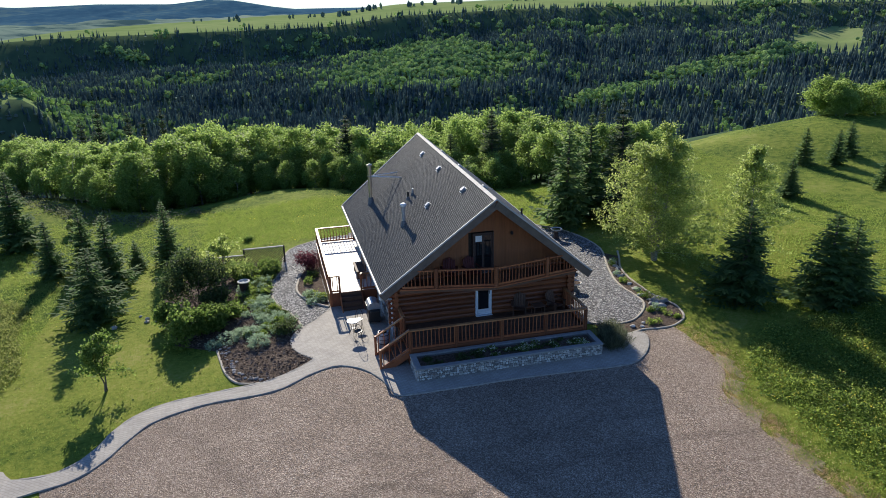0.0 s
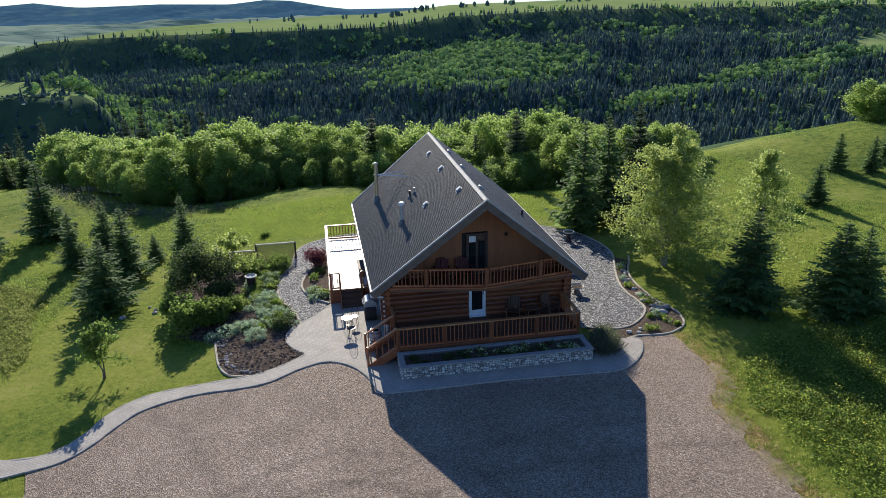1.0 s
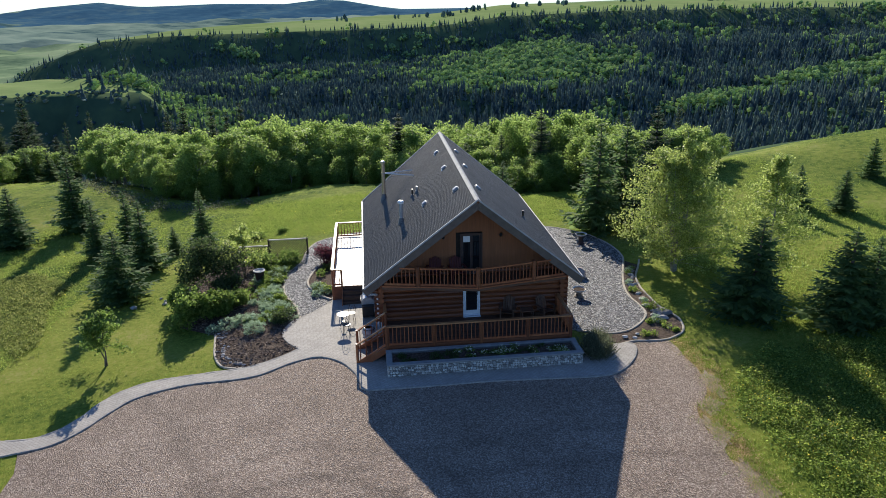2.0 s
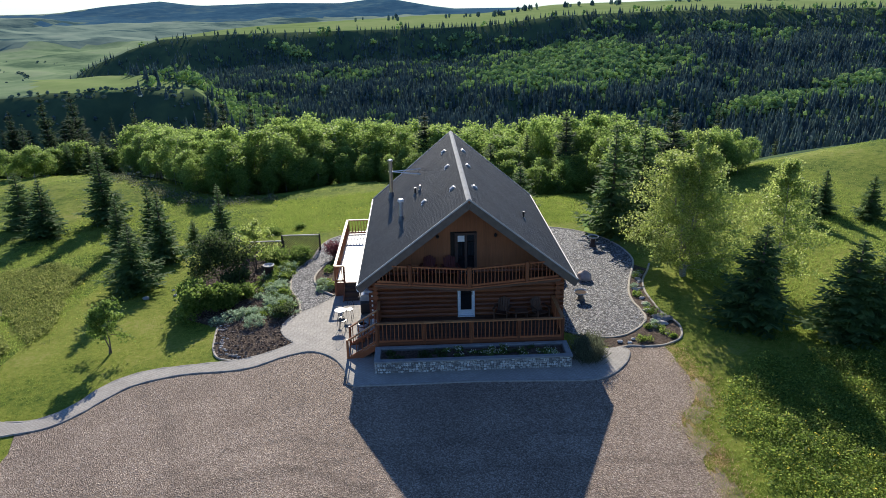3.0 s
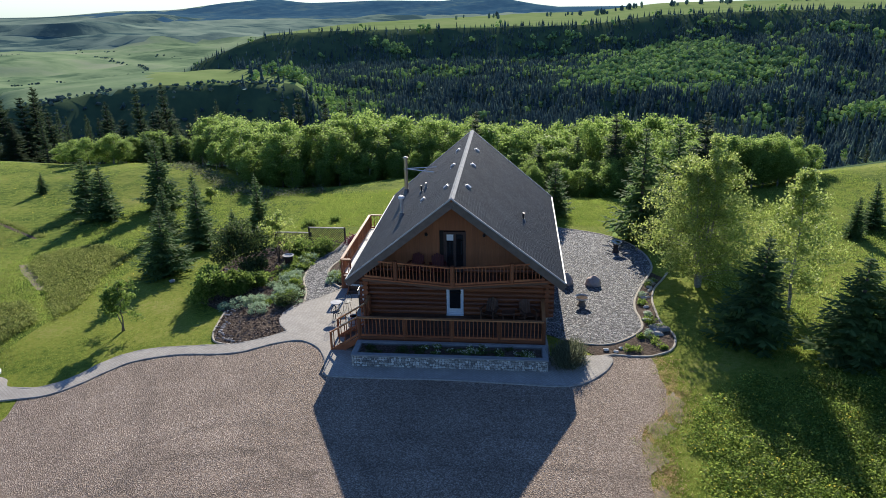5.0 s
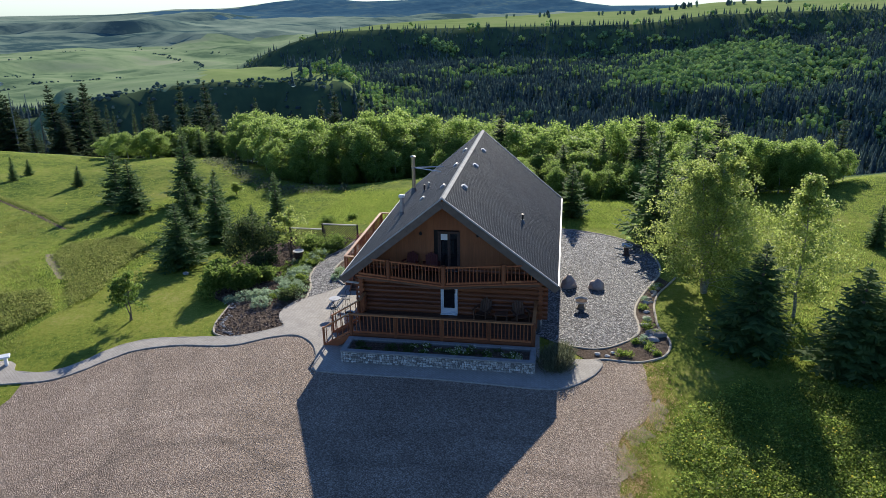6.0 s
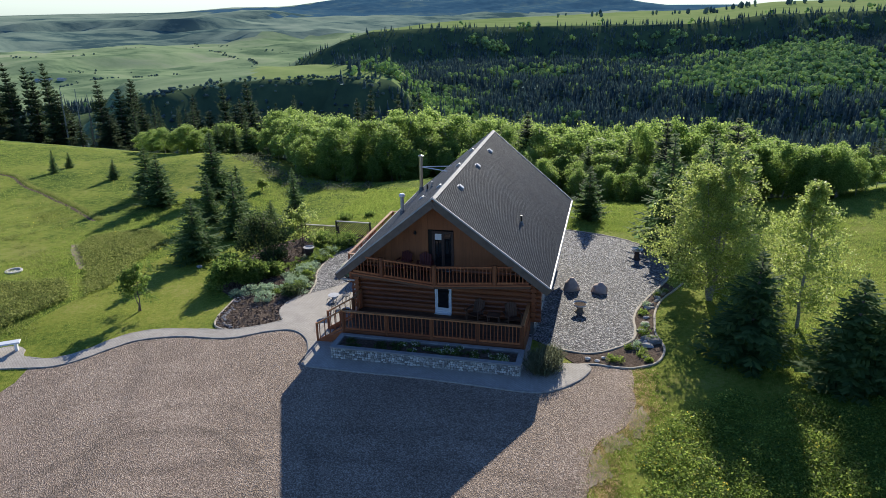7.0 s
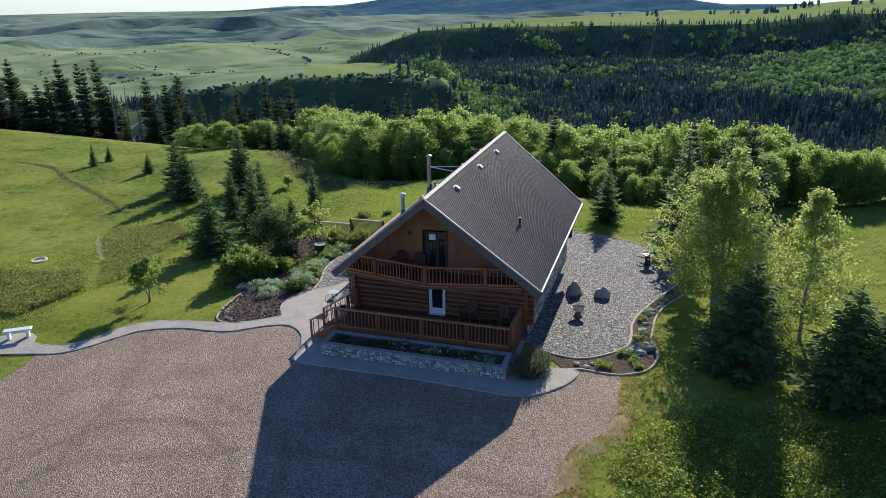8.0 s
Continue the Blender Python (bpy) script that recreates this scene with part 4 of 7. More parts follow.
for e in ((-1.9, 12.15), (-1.9, 10.9)):
    part("brace_rod", C((-3.575, 11.44, 5.03), (e[0], e[1], roof_z(e[0]) + 0.06), 0.03, seg=6), M_WHITE, flue, "thin pale brace rod")
vent = part("vent_pipe", C((-2.915, 5.31, 3.95), (-2.915, 5.31, 5.02), 0.09, seg=16), M_GALV, house, "short white-capped vent pipe")
part("pipe_cap", lathe([(0.05, 0.0), (0.15, 0.01), (0.16, 0.1), (0.1, 0.15)], 16, (-2.915, 5.31, 5.0)), M_WHITE, vent, "white vent cap")
part("flashing", C((-2.915, 5.31, 3.98), (-2.915, 5.31, 4.3), 0.17, 0.1, seg=16), M_FLASH, vent)


def roof_vent(x, y):
    s = 1 if x > 0 else -1
    m = Matrix.Translation((x, y, roof_z(x))) @ Matrix.Rotation(s * math.atan(SL), 4, "Y")
    bm = box(bmesh.new(), -0.13, 0.13, -0.13, 0.13, 0.02, 0.13, bev=0.03, m=m)
    box(bm, -0.18, 0.16, -0.17, 0.17, 0.015, 0.04, m=m)
    part("roof_vent", bm, M_GALV, house, "small galvanised box vent")


for x, y in ((-0.55, 11.4), (-0.53, 7.7), (-0.48, 3.3), (0.46, 11.1), (0.46, 7.5), (0.46, 3.3)):
    roof_vent(x, y)
roof_vent(-1.77, 4.97)
for x, y, m_, hh in ((-2.21, 7.62, M_BLACK, 0.42), (-1.97, 7.6, M_GALV, 0.36), (3.03, 5.2, M_BLACK, 0.42)):
    z = roof_z(x)
    pl = part("plumbing_vent", C((x, y, z - 0.05), (x, y, z + hh), 0.05, seg=10), m_, house, "short plumbing vent stack")
    part("flashing", C((x, y, z - 0.05), (x, y, z + 0.14), 0.13, 0.06, seg=12), M_FLASH, pl)
spout = part("downspout", C((-4.86, 1.15, EAVE_Z - 0.08), (-4.86, 1.15, EAVE_Z - 0.3), 0.05, seg=8), M_WHITE, house, "white metal downspout")
part("elbow", C((-4.86, 1.15, EAVE_Z - 0.3), (-4.28, 1.75, EAVE_Z - 0.62), 0.05, seg=8), M_WHITE, spout)
part("lower_pipe", C((-4.28, 1.75, EAVE_Z - 0.62), (-4.28, 1.75, -0.3), 0.05, seg=8), M_WHITE, spout)

# ---------------------------------------------------------------- railings
def baluster_mesh(h, r=0.022):
    """A peeled, slightly crooked pole of height h."""
    bm = bmesh.new()
    seg = 6
    rings = []
    for i in range(4):
        t = i / 3
        ox = 0.006 * math.sin(5 * t + h * 40)
        rings.append([bm.verts.new((ox + r * (1.08 - 0.16 * t) * math.cos(2 * math.pi * k / seg), r * (1.08 - 0.16 * t) * math.sin(2 * math.pi * k / seg), t * h)) for k in range(seg)])
    for a, b in zip(rings, rings[1:]):
        for k in range(seg):
            bm.faces.new((a[k], a[(k + 1) % seg], b[(k + 1) % seg], b[k]))
    bm.faces.new(rings[0])
    bm.faces.new(rings[-1])
    return to_mesh("baluster", bm, M_RAIL)


BALUSTERS = {}


def baluster(parent, x, y, z, h):
    key = round(h, 2)
    if key not in BALUSTERS:
        BALUSTERS[key] = baluster_mesh(h)
    part("baluster", BALUSTERS[key], M_RAIL, parent, at=pose(x, y, z, 0, 0, R.uniform(0, 360)))


def railing(parent, p0, p1, z0, z1, gap, m_cap, cap_w=0.14, skip=0.1, top_at=None, m_bot=None):
    """Bottom rail, balusters and cap between two plan points; z0, z1 may be pairs for a sloping rail."""
    za = z0 if isinstance(z0, tuple) else (z0, z0)
    zb = z1 if isinstance(z1, tuple) else (z1, z1)
    a, b = Vector(p0), Vector(p1)
    n = max(2, int((b - a).length / gap))
    part("bottom_rail", beamB((*a, za[0] + 0.05), (*b, za[1] + 0.05), 0.06, 0.09), m_bot or M_RAIL, parent)
    part("top_rail", beamB((*a, zb[0] - 0.03), (*b, zb[1] - 0.03), cap_w, 0.06), m_cap, parent, "honey-brown cap rail")
    for i in range(n):
        t = (i + 0.5) / n
        q = a.lerp(b, t)
        lo, hi = za[0] + (za[1] - za[0]) * t + 0.09, zb[0] + (zb[1] - zb[0]) * t - 0.05
        baluster(parent, q.x, q.y, lo, round(hi - lo, 2))


# ---------------------------------------------------------------- front porch
PZ = 0.55
porch = thing("front_porch", (0, 0.5, 0), "low wooden front porch with stained baluster railing", "porch")
for i in range(18):
    y = -0.72 + i * 0.14
    part("deck_board", B(-3.98, 3.92, y, y + 0.132, PZ - 0.04, PZ, bev=0.004), M_DARKWOOD, porch)
part("skirt_board", B(-4.0, 3.93, -0.80, -0.76, 0.20, PZ + 0.02, bev=0.005), M_LOG, porch, "red-brown skirting board")
part("skirt_board", B(3.90, 3.94, -0.75, 1.68, -0.2, PZ + 0.02), M_LOG, porch)
part("skirt_board", B(-4.04, -4.0, -0.75, 1.68, -0.3, PZ - 0.03), M_LOG, porch)
railing(porch, (-3.98, -0.76), (-1.99, -0.76), PZ + 0.03, 1.48, 0.155, M_CAP)
railing(porch, (-1.99, -0.76), (0.02, -0.76), PZ + 0.03, 1.48, 0.155, M_CAP)
railing(porch, (0.02, -0.76), (2.03, -0.76), PZ + 0.03, 1.48, 0.155, M_CAP)
railing(porch, (2.03, -0.76), (3.90, -0.76), PZ + 0.03, 1.48, 0.155, M_CAP)
railing(porch, (3.90, -0.70), (3.90, 1.62), PZ + 0.03, 1.48, 0.16, M_CAP)
railing(porch, (-3.98, 0.62), (-3.98, 1.62), PZ + 0.03, 1.48, 0.16, M_CAP)
for x, y in ((-3.98, -0.76), (-1.99, -0.74), (0.02, -0.74), (2.03, -0.74), (3.90, -0.76), (-3.98, 0.55), (-3.98, 1.62), (3.90, 1.62)):
    part("post", C((x, y, 0.12), (x, y, 1.46), 0.085, 0.075, seg=9), M_LOG, porch, "peeled log post")
# steps down to the patio
for i in range(4):
    x1 = -4.02 - 0.28 * i
    z = PZ - 0.19 * (i + 1)
    part("tread", B(x1 - 0.30, x1, -0.70, 0.50, z - 0.05, z, bev=0.008), M_DARKWOOD, porch)
    part("riser", B(x1 - 0.02, x1, -0.70, 0.50, z, z + 0.15), M_RAIL, porch)
for y in (-0.76, 0.55):
    part("stringer", beamB((-4.02, y, PZ - 0.16), (-5.25, y, -0.32), 0.05, 0.26), M_RAIL, porch)
    railing(porch, (-4.0, y), (-5.25, y), (PZ + 0.06, -0.18), (1.52, 0.74), 0.22, M_CAP, cap_w=0.10)
    part("post", C((-5.25, y, -0.35), (-5.25, y, 0.76), 0.055, seg=8), M_RAIL, porch)

# ---------------------------------------------------------------- balcony, its front bent like a prow
balcony = thing("balcony", (0, 1.0, 2.6), "prow-shaped wooden balcony with stained baluster railing", "balcony")
BZ = 2.62


def prow(x):
    return -0.03 + 0.2 * abs(x)


bm = bmesh.new()
vs = [bm.verts.new((x, y, z)) for z in (BZ - 0.06, BZ) for x, y in ((-4.0, prow(4.0)), (0, prow(0)), (4.0, prow(4)), (4.0, 1.77), (-4.0, 1.77))]
bm.faces.new(vs[4::-1])
bm.faces.new(vs[5:])
for i in range(5):
    j = (i + 1) % 5
    bm.faces.new((vs[i], vs[j], vs[5 + j], vs[5 + i]))
part("balcony_floor", bm, M_DARKWOOD, balcony, "dark board balcony floor")
for s in (1, -1):
    part("rim_beam", beamB((0, prow(0) + 0.05, BZ - 0.02), (s * 4.05, prow(4.05) + 0.05, BZ - 0.02), 0.10, 0.20), M_DARKWOOD, balcony)
    part("ledge_board", beamB((0, prow(0) - 0.05, BZ + 0.06), (s * 4.05, prow(4.05) - 0.05, BZ + 0.06), 0.14, 0.05), M_RAIL, balcony)
    part("post", C((s * 2.52, prow(2.52), BZ), (s * 2.52, prow(2.52), 3.58), 0.10, 0.095, seg=10), M_LOG, balcony, "red-brown log post")
    railing(balcony, (s * 0.1, prow(0.1)), (s * 2.42, prow(2.42)), BZ + 0.09, 3.53, 0.148, M_RAIL, cap_w=0.11)
    railing(balcony, (s * 2.62, prow(2.62)), (s * 3.28, prow(3.28)), BZ + 0.09, 3.53, 0.148, M_RAIL, cap_w=0.11)
    for x in (3.4, 3.55, 3.7, 3.85):
        h = roof_z(x) - 0.32 - BZ - 0.14
        if h > 0.12:
            baluster(balcony, s * x, prow(x), BZ + 0.14, round(h, 2))
    part("bottom_rail", beamB((s * 3.28, prow(3.28), BZ + 0.14), (s * 3.95, prow(3.95), BZ + 0.14), 0.06, 0.09), M_RAIL, balcony)
part("post", C((0, prow(0), BZ), (0, prow(0), 3.58), 0.11, 0.10, seg=10), M_LOG, balcony, "red-brown log post")
for x in (-3.9, 3.9):
    part("bracket", beamB((x, prow(3.9) + 0.1, BZ - 0.12), (x, 1.72, BZ - 0.12), 0.16, 0.18), M_LOG, balcony)


def adirondack(name, m_, label):
    """A slatted garden chair, facing -y."""
    c = thing(name, (0, 0, 0), label, "chair")
    for i in range(5):
        part("seat_slat", B(-0.26, 0.26, -0.30 + i * 0.105, -0.21 + i * 0.105, 0.36 - 0.02 * i, 0.385 - 0.02 * i), m_, c)
    for i in range(5):
        h = 0.98 - 0.05 * abs(i - 2)
        mt = Matrix.Translation((-0.22 + i * 0.11, 0.22, 0.28)) @ Matrix.Rotation(radians(-18), 4, "X")
        part("back_slat", B(-0.05, 0.05, -0.012, 0.012, 0, h - 0.28, bev=0.01, m=mt), m_, c)
    for s in (-1, 1):
        part("arm", B(s * 0.33 - 0.06, s * 0.33 + 0.06, -0.36, 0.30, 0.56, 0.585, bev=0.01), m_, c)
        part("front_leg", B(s * 0.29 - 0.02, s * 0.29 + 0.02, -0.34, -0.24, 0, 0.56), m_, c)
        part("rear_leg", beamB((s * 0.27, -0.25, 0.33), (s * 0.27, 0.42, 0.04), 0.03, 0.12), m_, c)
    return c


red_chair = adirondack("garden_chair", M_RED, "red slatted garden chair on the balcony")
red_chair.matrix_basis = pose(-0.72, 1.2, BZ, 0, 0, 10)
tagged(red_chair, group="balcony chairs")
copy_thing(red_chair, pose(-1.75, 1.25, BZ, 0, 0, -15))
brown_chair = adirondack("garden_chair", M_DARKWOOD, "dark brown slatted chair on the front porch")
brown_chair.matrix_basis = pose(1.55, 1.25, PZ, 0, 0, -20)
tagged(brown_chair, group="porch chairs")
copy_thing(brown_chair, pose(3.25, 1.15, PZ, 0, 0, 25))
lt = thing("side_table", (2.4, 1.1, PZ), "low dark wooden side table on the porch", "table")
part("tabletop", B(2.12, 2.68, 0.85, 1.35, PZ + 0.42, PZ + 0.46, bev=0.01), M_DARKWOOD, lt)
for x, y in ((2.16, 0.9), (2.64, 0.9), (2.16, 1.3), (2.64, 1.3)):
    part("leg", B(x - 0.02, x + 0.02, y - 0.02, y + 0.02, PZ, PZ + 0.42), M_DARKWOOD, lt)

# ---------------------------------------------------------------- stone planter
planter = thing("stone_planter", (0, -1.6, -0.1), "long raised planter faced with rounded river stones", "planter")
PX, PY0, PY1, PT = 4.03, -2.24, -0.92, 0.465
for a in ((-PX + 0.03, PX - 0.03, PY0 + 0.03, PY0 + 0.22), (-PX + 0.03, PX - 0.03, PY1 - 0.2, PY1), (-PX + 0.03, -PX + 0.24, PY0 + 0.22, PY1 - 0.2), (PX - 0.24, PX - 0.03, PY0 + 0.22, PY1 - 0.2)):
    part("planter_wall", B(*a, -0.3, PT - 0.07), M_MORTAR, planter)
for a in ((-PX - 0.03, PX + 0.03, PY0 - 0.04, PY0 + 0.20), (-PX - 0.03, PX + 0.03, PY1 - 0.19, PY1 + 0.02), (-PX - 0.03, -PX + 0.21, PY0 + 0.20, PY1 - 0.19), (PX - 0.21, PX + 0.03, PY0 + 0.20, PY1 - 0.19)):
    part("coping", B(*a, PT - 0.07, PT, bev=0.012), M_CONC, planter, "grey concrete coping")
tagged(part("stone_facing", stone_face("stone_facing", -PX + 0.02, PX - 0.02, -0.16, PT - 0.07, lambda u, z, o: (u, PY0 + 0.03 - o, z), 3, 0.095), M_STONE, planter, "rounded tan and grey river stones"), kind="stuff")
for s in (1, -1):
    tagged(part("stone_facing", stone_face("stone_facing", PY0 + 0.02, PY1 - 0.02, -0.16, PT - 0.07, lambda u, z, o, s=s: (s * (PX - 0.03 + o), u, z), 9 + s, 0.095), M_STONE, planter), kind="stuff")
part("planter_soil", B(-PX + 0.2, PX - 0.2, PY0 + 0.18, PY1 - 0.15, 0.0, PT - 0.12), M_SOIL, planter, "dark planter soil")

# ---------------------------------------------------------------- side deck
deck = thing("side_deck", (-5.3, 10.8, -0.5), "raised side deck with pale sunlit boards", "deck")
DZ, DX0, DX1, DY0, DY1 = 0.27, -6.55, -4.15, 6.9, 14.9
n = 17
for i in range(n):
    x = DX0 + (DX1 - DX0) * i / n
    part("deck_board", B(x, x + (DX1 - DX0) / n - 0.008, DY0, DY1, DZ - 0.04, DZ, bev=0.003), M_DECK, deck)
for a in ((DX0 - 0.03, DX0, DY0, DY1), (DX0, DX1, DY0 - 0.03, DY0), (DX0, DX1, DY1, DY1 + 0.03)):
    part("rim_board", B(*a, -0.9, DZ - 0.005), M_RAIL, deck, "brown skirting boards")
ys_ = np.linspace(DY0, DY1, 5)
for y0, y1 in zip(ys_, ys_[1:]):
    railing(deck, (DX0 + 0.04, y0), (DX0 + 0.04, y1), DZ + 0.04, 1.2, 0.17, M_CAP)
railing(deck, (DX0 + 0.04, DY1 - 0.03), (DX1, DY1 - 0.03), DZ + 0.04, 1.2, 0.17, M_CAP)
railing(deck, (DX0 + 0.04, DY0), (DX0 + 0.5, DY0), DZ + 0.04, 1.2, 0.17, M_CAP)
railing(deck, (-4.95, DY0), (DX1, DY0), DZ + 0.04, 1.2, 0.17, M_CAP)
for x, y in [(DX0 + 0.04, y) for y in ys_] + [(DX0 + 0.5, DY0), (-4.95, DY0), (DX1, DY1 - 0.03)]:
    part("post", B(x - 0.05, x + 0.05, y - 0.05, y + 0.05, -0.9, 1.16, bev=0.008), M_RAIL, deck, "square red-brown post")
for i in range(4):
    y1 = DY0 - 0.28 * i
    z = DZ - 0.19 * (i + 1)
    part("tread", B(-6.03, -4.97, y1 - 0.31, y1 - 0.02, z - 0.05, z, bev=0.008), M_DARKWOOD, deck)
    part("riser", B(-6.03, -4.97, y1 - 0.05, y1 - 0.02, z, z + 0.14), M_DARKWOOD, deck)
for x in (-6.05, -4.95):
    part("stringer", beamB((x, DY0, DZ - 0.14), (x, DY0 - 1.2, -0.65), 0.05, 0.26), M_RAIL, deck)
dbench = thing("deck_bench", (-4.75, 9.0, DZ), "dark wooden bench on the side deck", "bench")
part("seat", B(-5.0, -4.5, 8.3, 9.8, DZ + 0.40, DZ + 0.46, bev=0.01), M_DARKWOOD, dbench)
part("backrest", B(-4.52, -4.46, 8.3, 9.8, DZ + 0.46, DZ + 0.95, bev=0.01), M_DARKWOOD, dbench)
for y in (8.4, 9.7):
    part("leg", B(-4.96, -4.5, y - 0.04, y + 0.04, DZ, DZ + 0.4), M_DARKWOOD, dbench)

# ---------------------------------------------------------------- patio things
def bistro_set():
    z = gz(-5.9, 2.95) + 0.07
    t = thing("bistro_table", (-5.9, 2.95, z), "round pale bistro table with black iron base", "table")
    part("tabletop", lathe([(0.02, 0.70), (0.28, 0.70), (0.29, 0.715), (0.28, 0.73), (0.01, 0.735)], 28, (-5.9, 2.95, z)), M_MARBLE, t, "pale round top")
    for k in range(3):
        a = 2.1 * k + 0.4
        p = [(-5.9 + r * math.cos(a), 2.95 + r * math.sin(a), z + h) for r, h in ((0.25, 0.0), (0.08, 0.35), (0.2, 0.70))]
        bm = rod(bmesh.new(), p[0], p[1], 0.013, seg=6)
        rod(bm, p[1], p[2], 0.013, seg=6)
        part("leg", bm, M_BLACK, t)
    part("ring", lathe([(0.085, 0.34), (0.1, 0.35), (0.085, 0.36)], 14, (-5.9, 2.95, z)), M_BLACK, t)


bistro_set()


def cafe_chair(x, y, rz, dz=0.07):
    c = thing("bistro_chair", (0, 0, 0), "black wrought-iron bistro chair on the patio", "chair", "bistro chairs")
    part("seat", lathe([(0.02, 0.44), (0.19, 0.44), (0.20, 0.455), (0.19, 0.47), (0.02, 0.475)], 18), M_BLACK, c)
    for k in range(4):
        a = math.pi / 4 + k * math.pi / 2
        part("leg", C((0.15 * math.cos(a), 0.15 * math.sin(a), 0.44), (0.21 * math.cos(a), 0.21 * math.sin(a), 0), 0.011, seg=6), M_BLACK, c)
    bm = bmesh.new()
    arc = [(0.18 * math.cos(t), 0.17 + 0.05 * math.sin(t), 0.46 + 0.44 * math.sin(t)) for t in np.linspace(0, math.pi, 9)]
    for a, b in zip(arc, arc[1:]):
        rod(bm, a, b, 0.011, seg=6)
    arc = [(0.09 * math.cos(t), 0.18 + 0.03 * math.sin(t), 0.46 + 0.28 * math.sin(t)) for t in np.linspace(0, math.pi, 7)]
    for a, b in zip(arc, arc[1:]):
        rod(bm, a, b, 0.008, seg=6)
    part("back_hoop", bm, M_BLACK, c)
    c.matrix_basis = pose(x, y, gz(x, y) + dz, 0, 0, rz)
    return c


ch = cafe_chair(-5.75, 2.3, 170)
copy_thing(ch, pose(-5.55, 3.65, gz(-5.55, 3.65) + 0.07, 0, 0, -15))


def grill():
    x, y = -4.75, 4.35
    z = gz(x, y) + 0.07
    g = thing("barbecue", (x, y, z), "black gas barbecue with silver hood on the patio", "grill")
    part("cabinet", B(x - 0.28, x + 0.28, y - 0.38, y + 0.38, z + 0.08, z + 0.72, bev=0.02), M_BLACK, g)
    hood = bmesh.new()
    prof = [(-0.30, 0.74), (-0.30, 0.88), (-0.22, 1.03), (-0.05, 1.1), (0.15, 1.06), (0.28, 0.95), (0.30, 0.74)]
    va = [hood.verts.new((x + px, y - 0.38, z + pz)) for px, pz in prof]
    vb = [hood.verts.new((x + px, y + 0.38, z + pz)) for px, pz in prof]
    hood.faces.new(va)
    hood.faces.new(vb)
    for i in range(len(prof)):
        j = (i + 1) % len(prof)
        hood.faces.new((va[i], va[j], vb[j], vb[i]))
    h = part("hood", hood, M_GALV, g, "bright silver hood")
    part("handle", C((x - 0.34, y - 0.3, z + 0.92), (x - 0.34, y + 0.3, z + 0.92), 0.014, seg=8), M_STEEL, h)
    for s in (-1, 1):
        part("side_shelf", B(x - 0.24, x + 0.24, y + s * 0.40, y + s * 0.68, z + 0.72, z + 0.75, bev=0.008), M_BLACK, g)
        for q in (-1, 1):
            part("wheel", C((x + q * 0.22 - 0.02, y + s * 0.32, z + 0.05), (x + q * 0.22 + 0.02, y + s * 0.32, z + 0.05), 0.05, seg=12), M_BLACK, g)


grill()


def barrel(x, y, lift, m_, label):
    z = gz(x, y) + lift
    b = thing("barrel", (x, y, z), label, "barrel")
    part("barrel_body", lathe([(0.22, 0.0), (0.27, 0.15), (0.29, 0.32), (0.27, 0.5), (0.235, 0.6), (0.20, 0.6), (0.19, 0.54)], 20, (x, y, z)), m_, b)
    for zz in (0.1, 0.3, 0.5):
        part("hoop", lathe([(0.282 - 0.06 * abs(zz - 0.3), zz - 0.02), (0.296 - 0.06 * abs(zz - 0.3), zz), (0.282 - 0.06 * abs(zz - 0.3), zz + 0.02)], 20, (x, y, z)), M_BLACK, b)
    part("soil", lathe([(0.01, 0.53), (0.2, 0.54)], 16, (x, y, z)), M_SOIL, b)


barrel(-4.75, 1.55, 0.07, M_COVER, "grey half barrel standing beside the porch steps")


def bird_bath(x, y, h, r, label, water=False):
    z = gz(x, y) + 0.04
    b = thing("bird_bath", (x, y, z), label, "bird bath", "bird baths")
    part("pedestal", lathe([(0.62 * r, 0), (0.62 * r, 0.05), (0.46 * r, 0.09), (0.36 * r, h * 0.45), (0.40 * r, h - 0.14), (0.55 * r, h - 0.09)], 18, (x, y, z)), M_URN if water else M_BARREL, b)
    part("bowl", lathe([(0.5 * r, h - 0.11), (0.9 * r, h - 0.04), (r, h + 0.02), (0.97 * r, h + 0.04), (0.86 * r, h + 0.01), (0.6 * r, h - 0.04), (0.05, h - 0.06)], 24, (x, y, z)), M_CAST, b)
    part("water", lathe([(0.02, h - 0.005), (0.8 * r, h - 0.004)], 20, (x, y, z)), M_WATER if water else M_SOIL, b)


bird_bath(6.0, 5.05, 0.42, 0.37, "low cream stone bird bath on the gravel")
bird_bath(8.85, 14.4, 0.66, 0.37, "tall grey stone bird bath on the gravel", True)
urn = thing("urn", (-10.9, 11.4, gz(-10.9, 11.4)), "dark brown garden urn with pale rim", "urn")
uz = gz(-10.9, 11.4)
part("body", lathe([(0.17, 0.0), (0.2, 0.05), (0.17, 0.12), (0.22, 0.3), (0.26, 0.6), (0.27, 0.74)], 18, (-10.9, 11.4, uz)), M_URN, urn)
part("rim", lathe([(0.27, 0.74), (0.34, 0.77), (0.34, 0.81), (0.25, 0.81), (0.22, 0.76)], 18, (-10.9, 11.4, uz)), M_CAST, urn, "pale rim")

solo("boulder", rock_bm(5.4, 8.1, gz(5.4, 8.1) + 0.2, 0.40, 0.34, 0.50, 3, 3, 0.4), M_BOULDER, "upright pinkish granite boulder on the gravel", "boulder", "boulders", smooth=True)
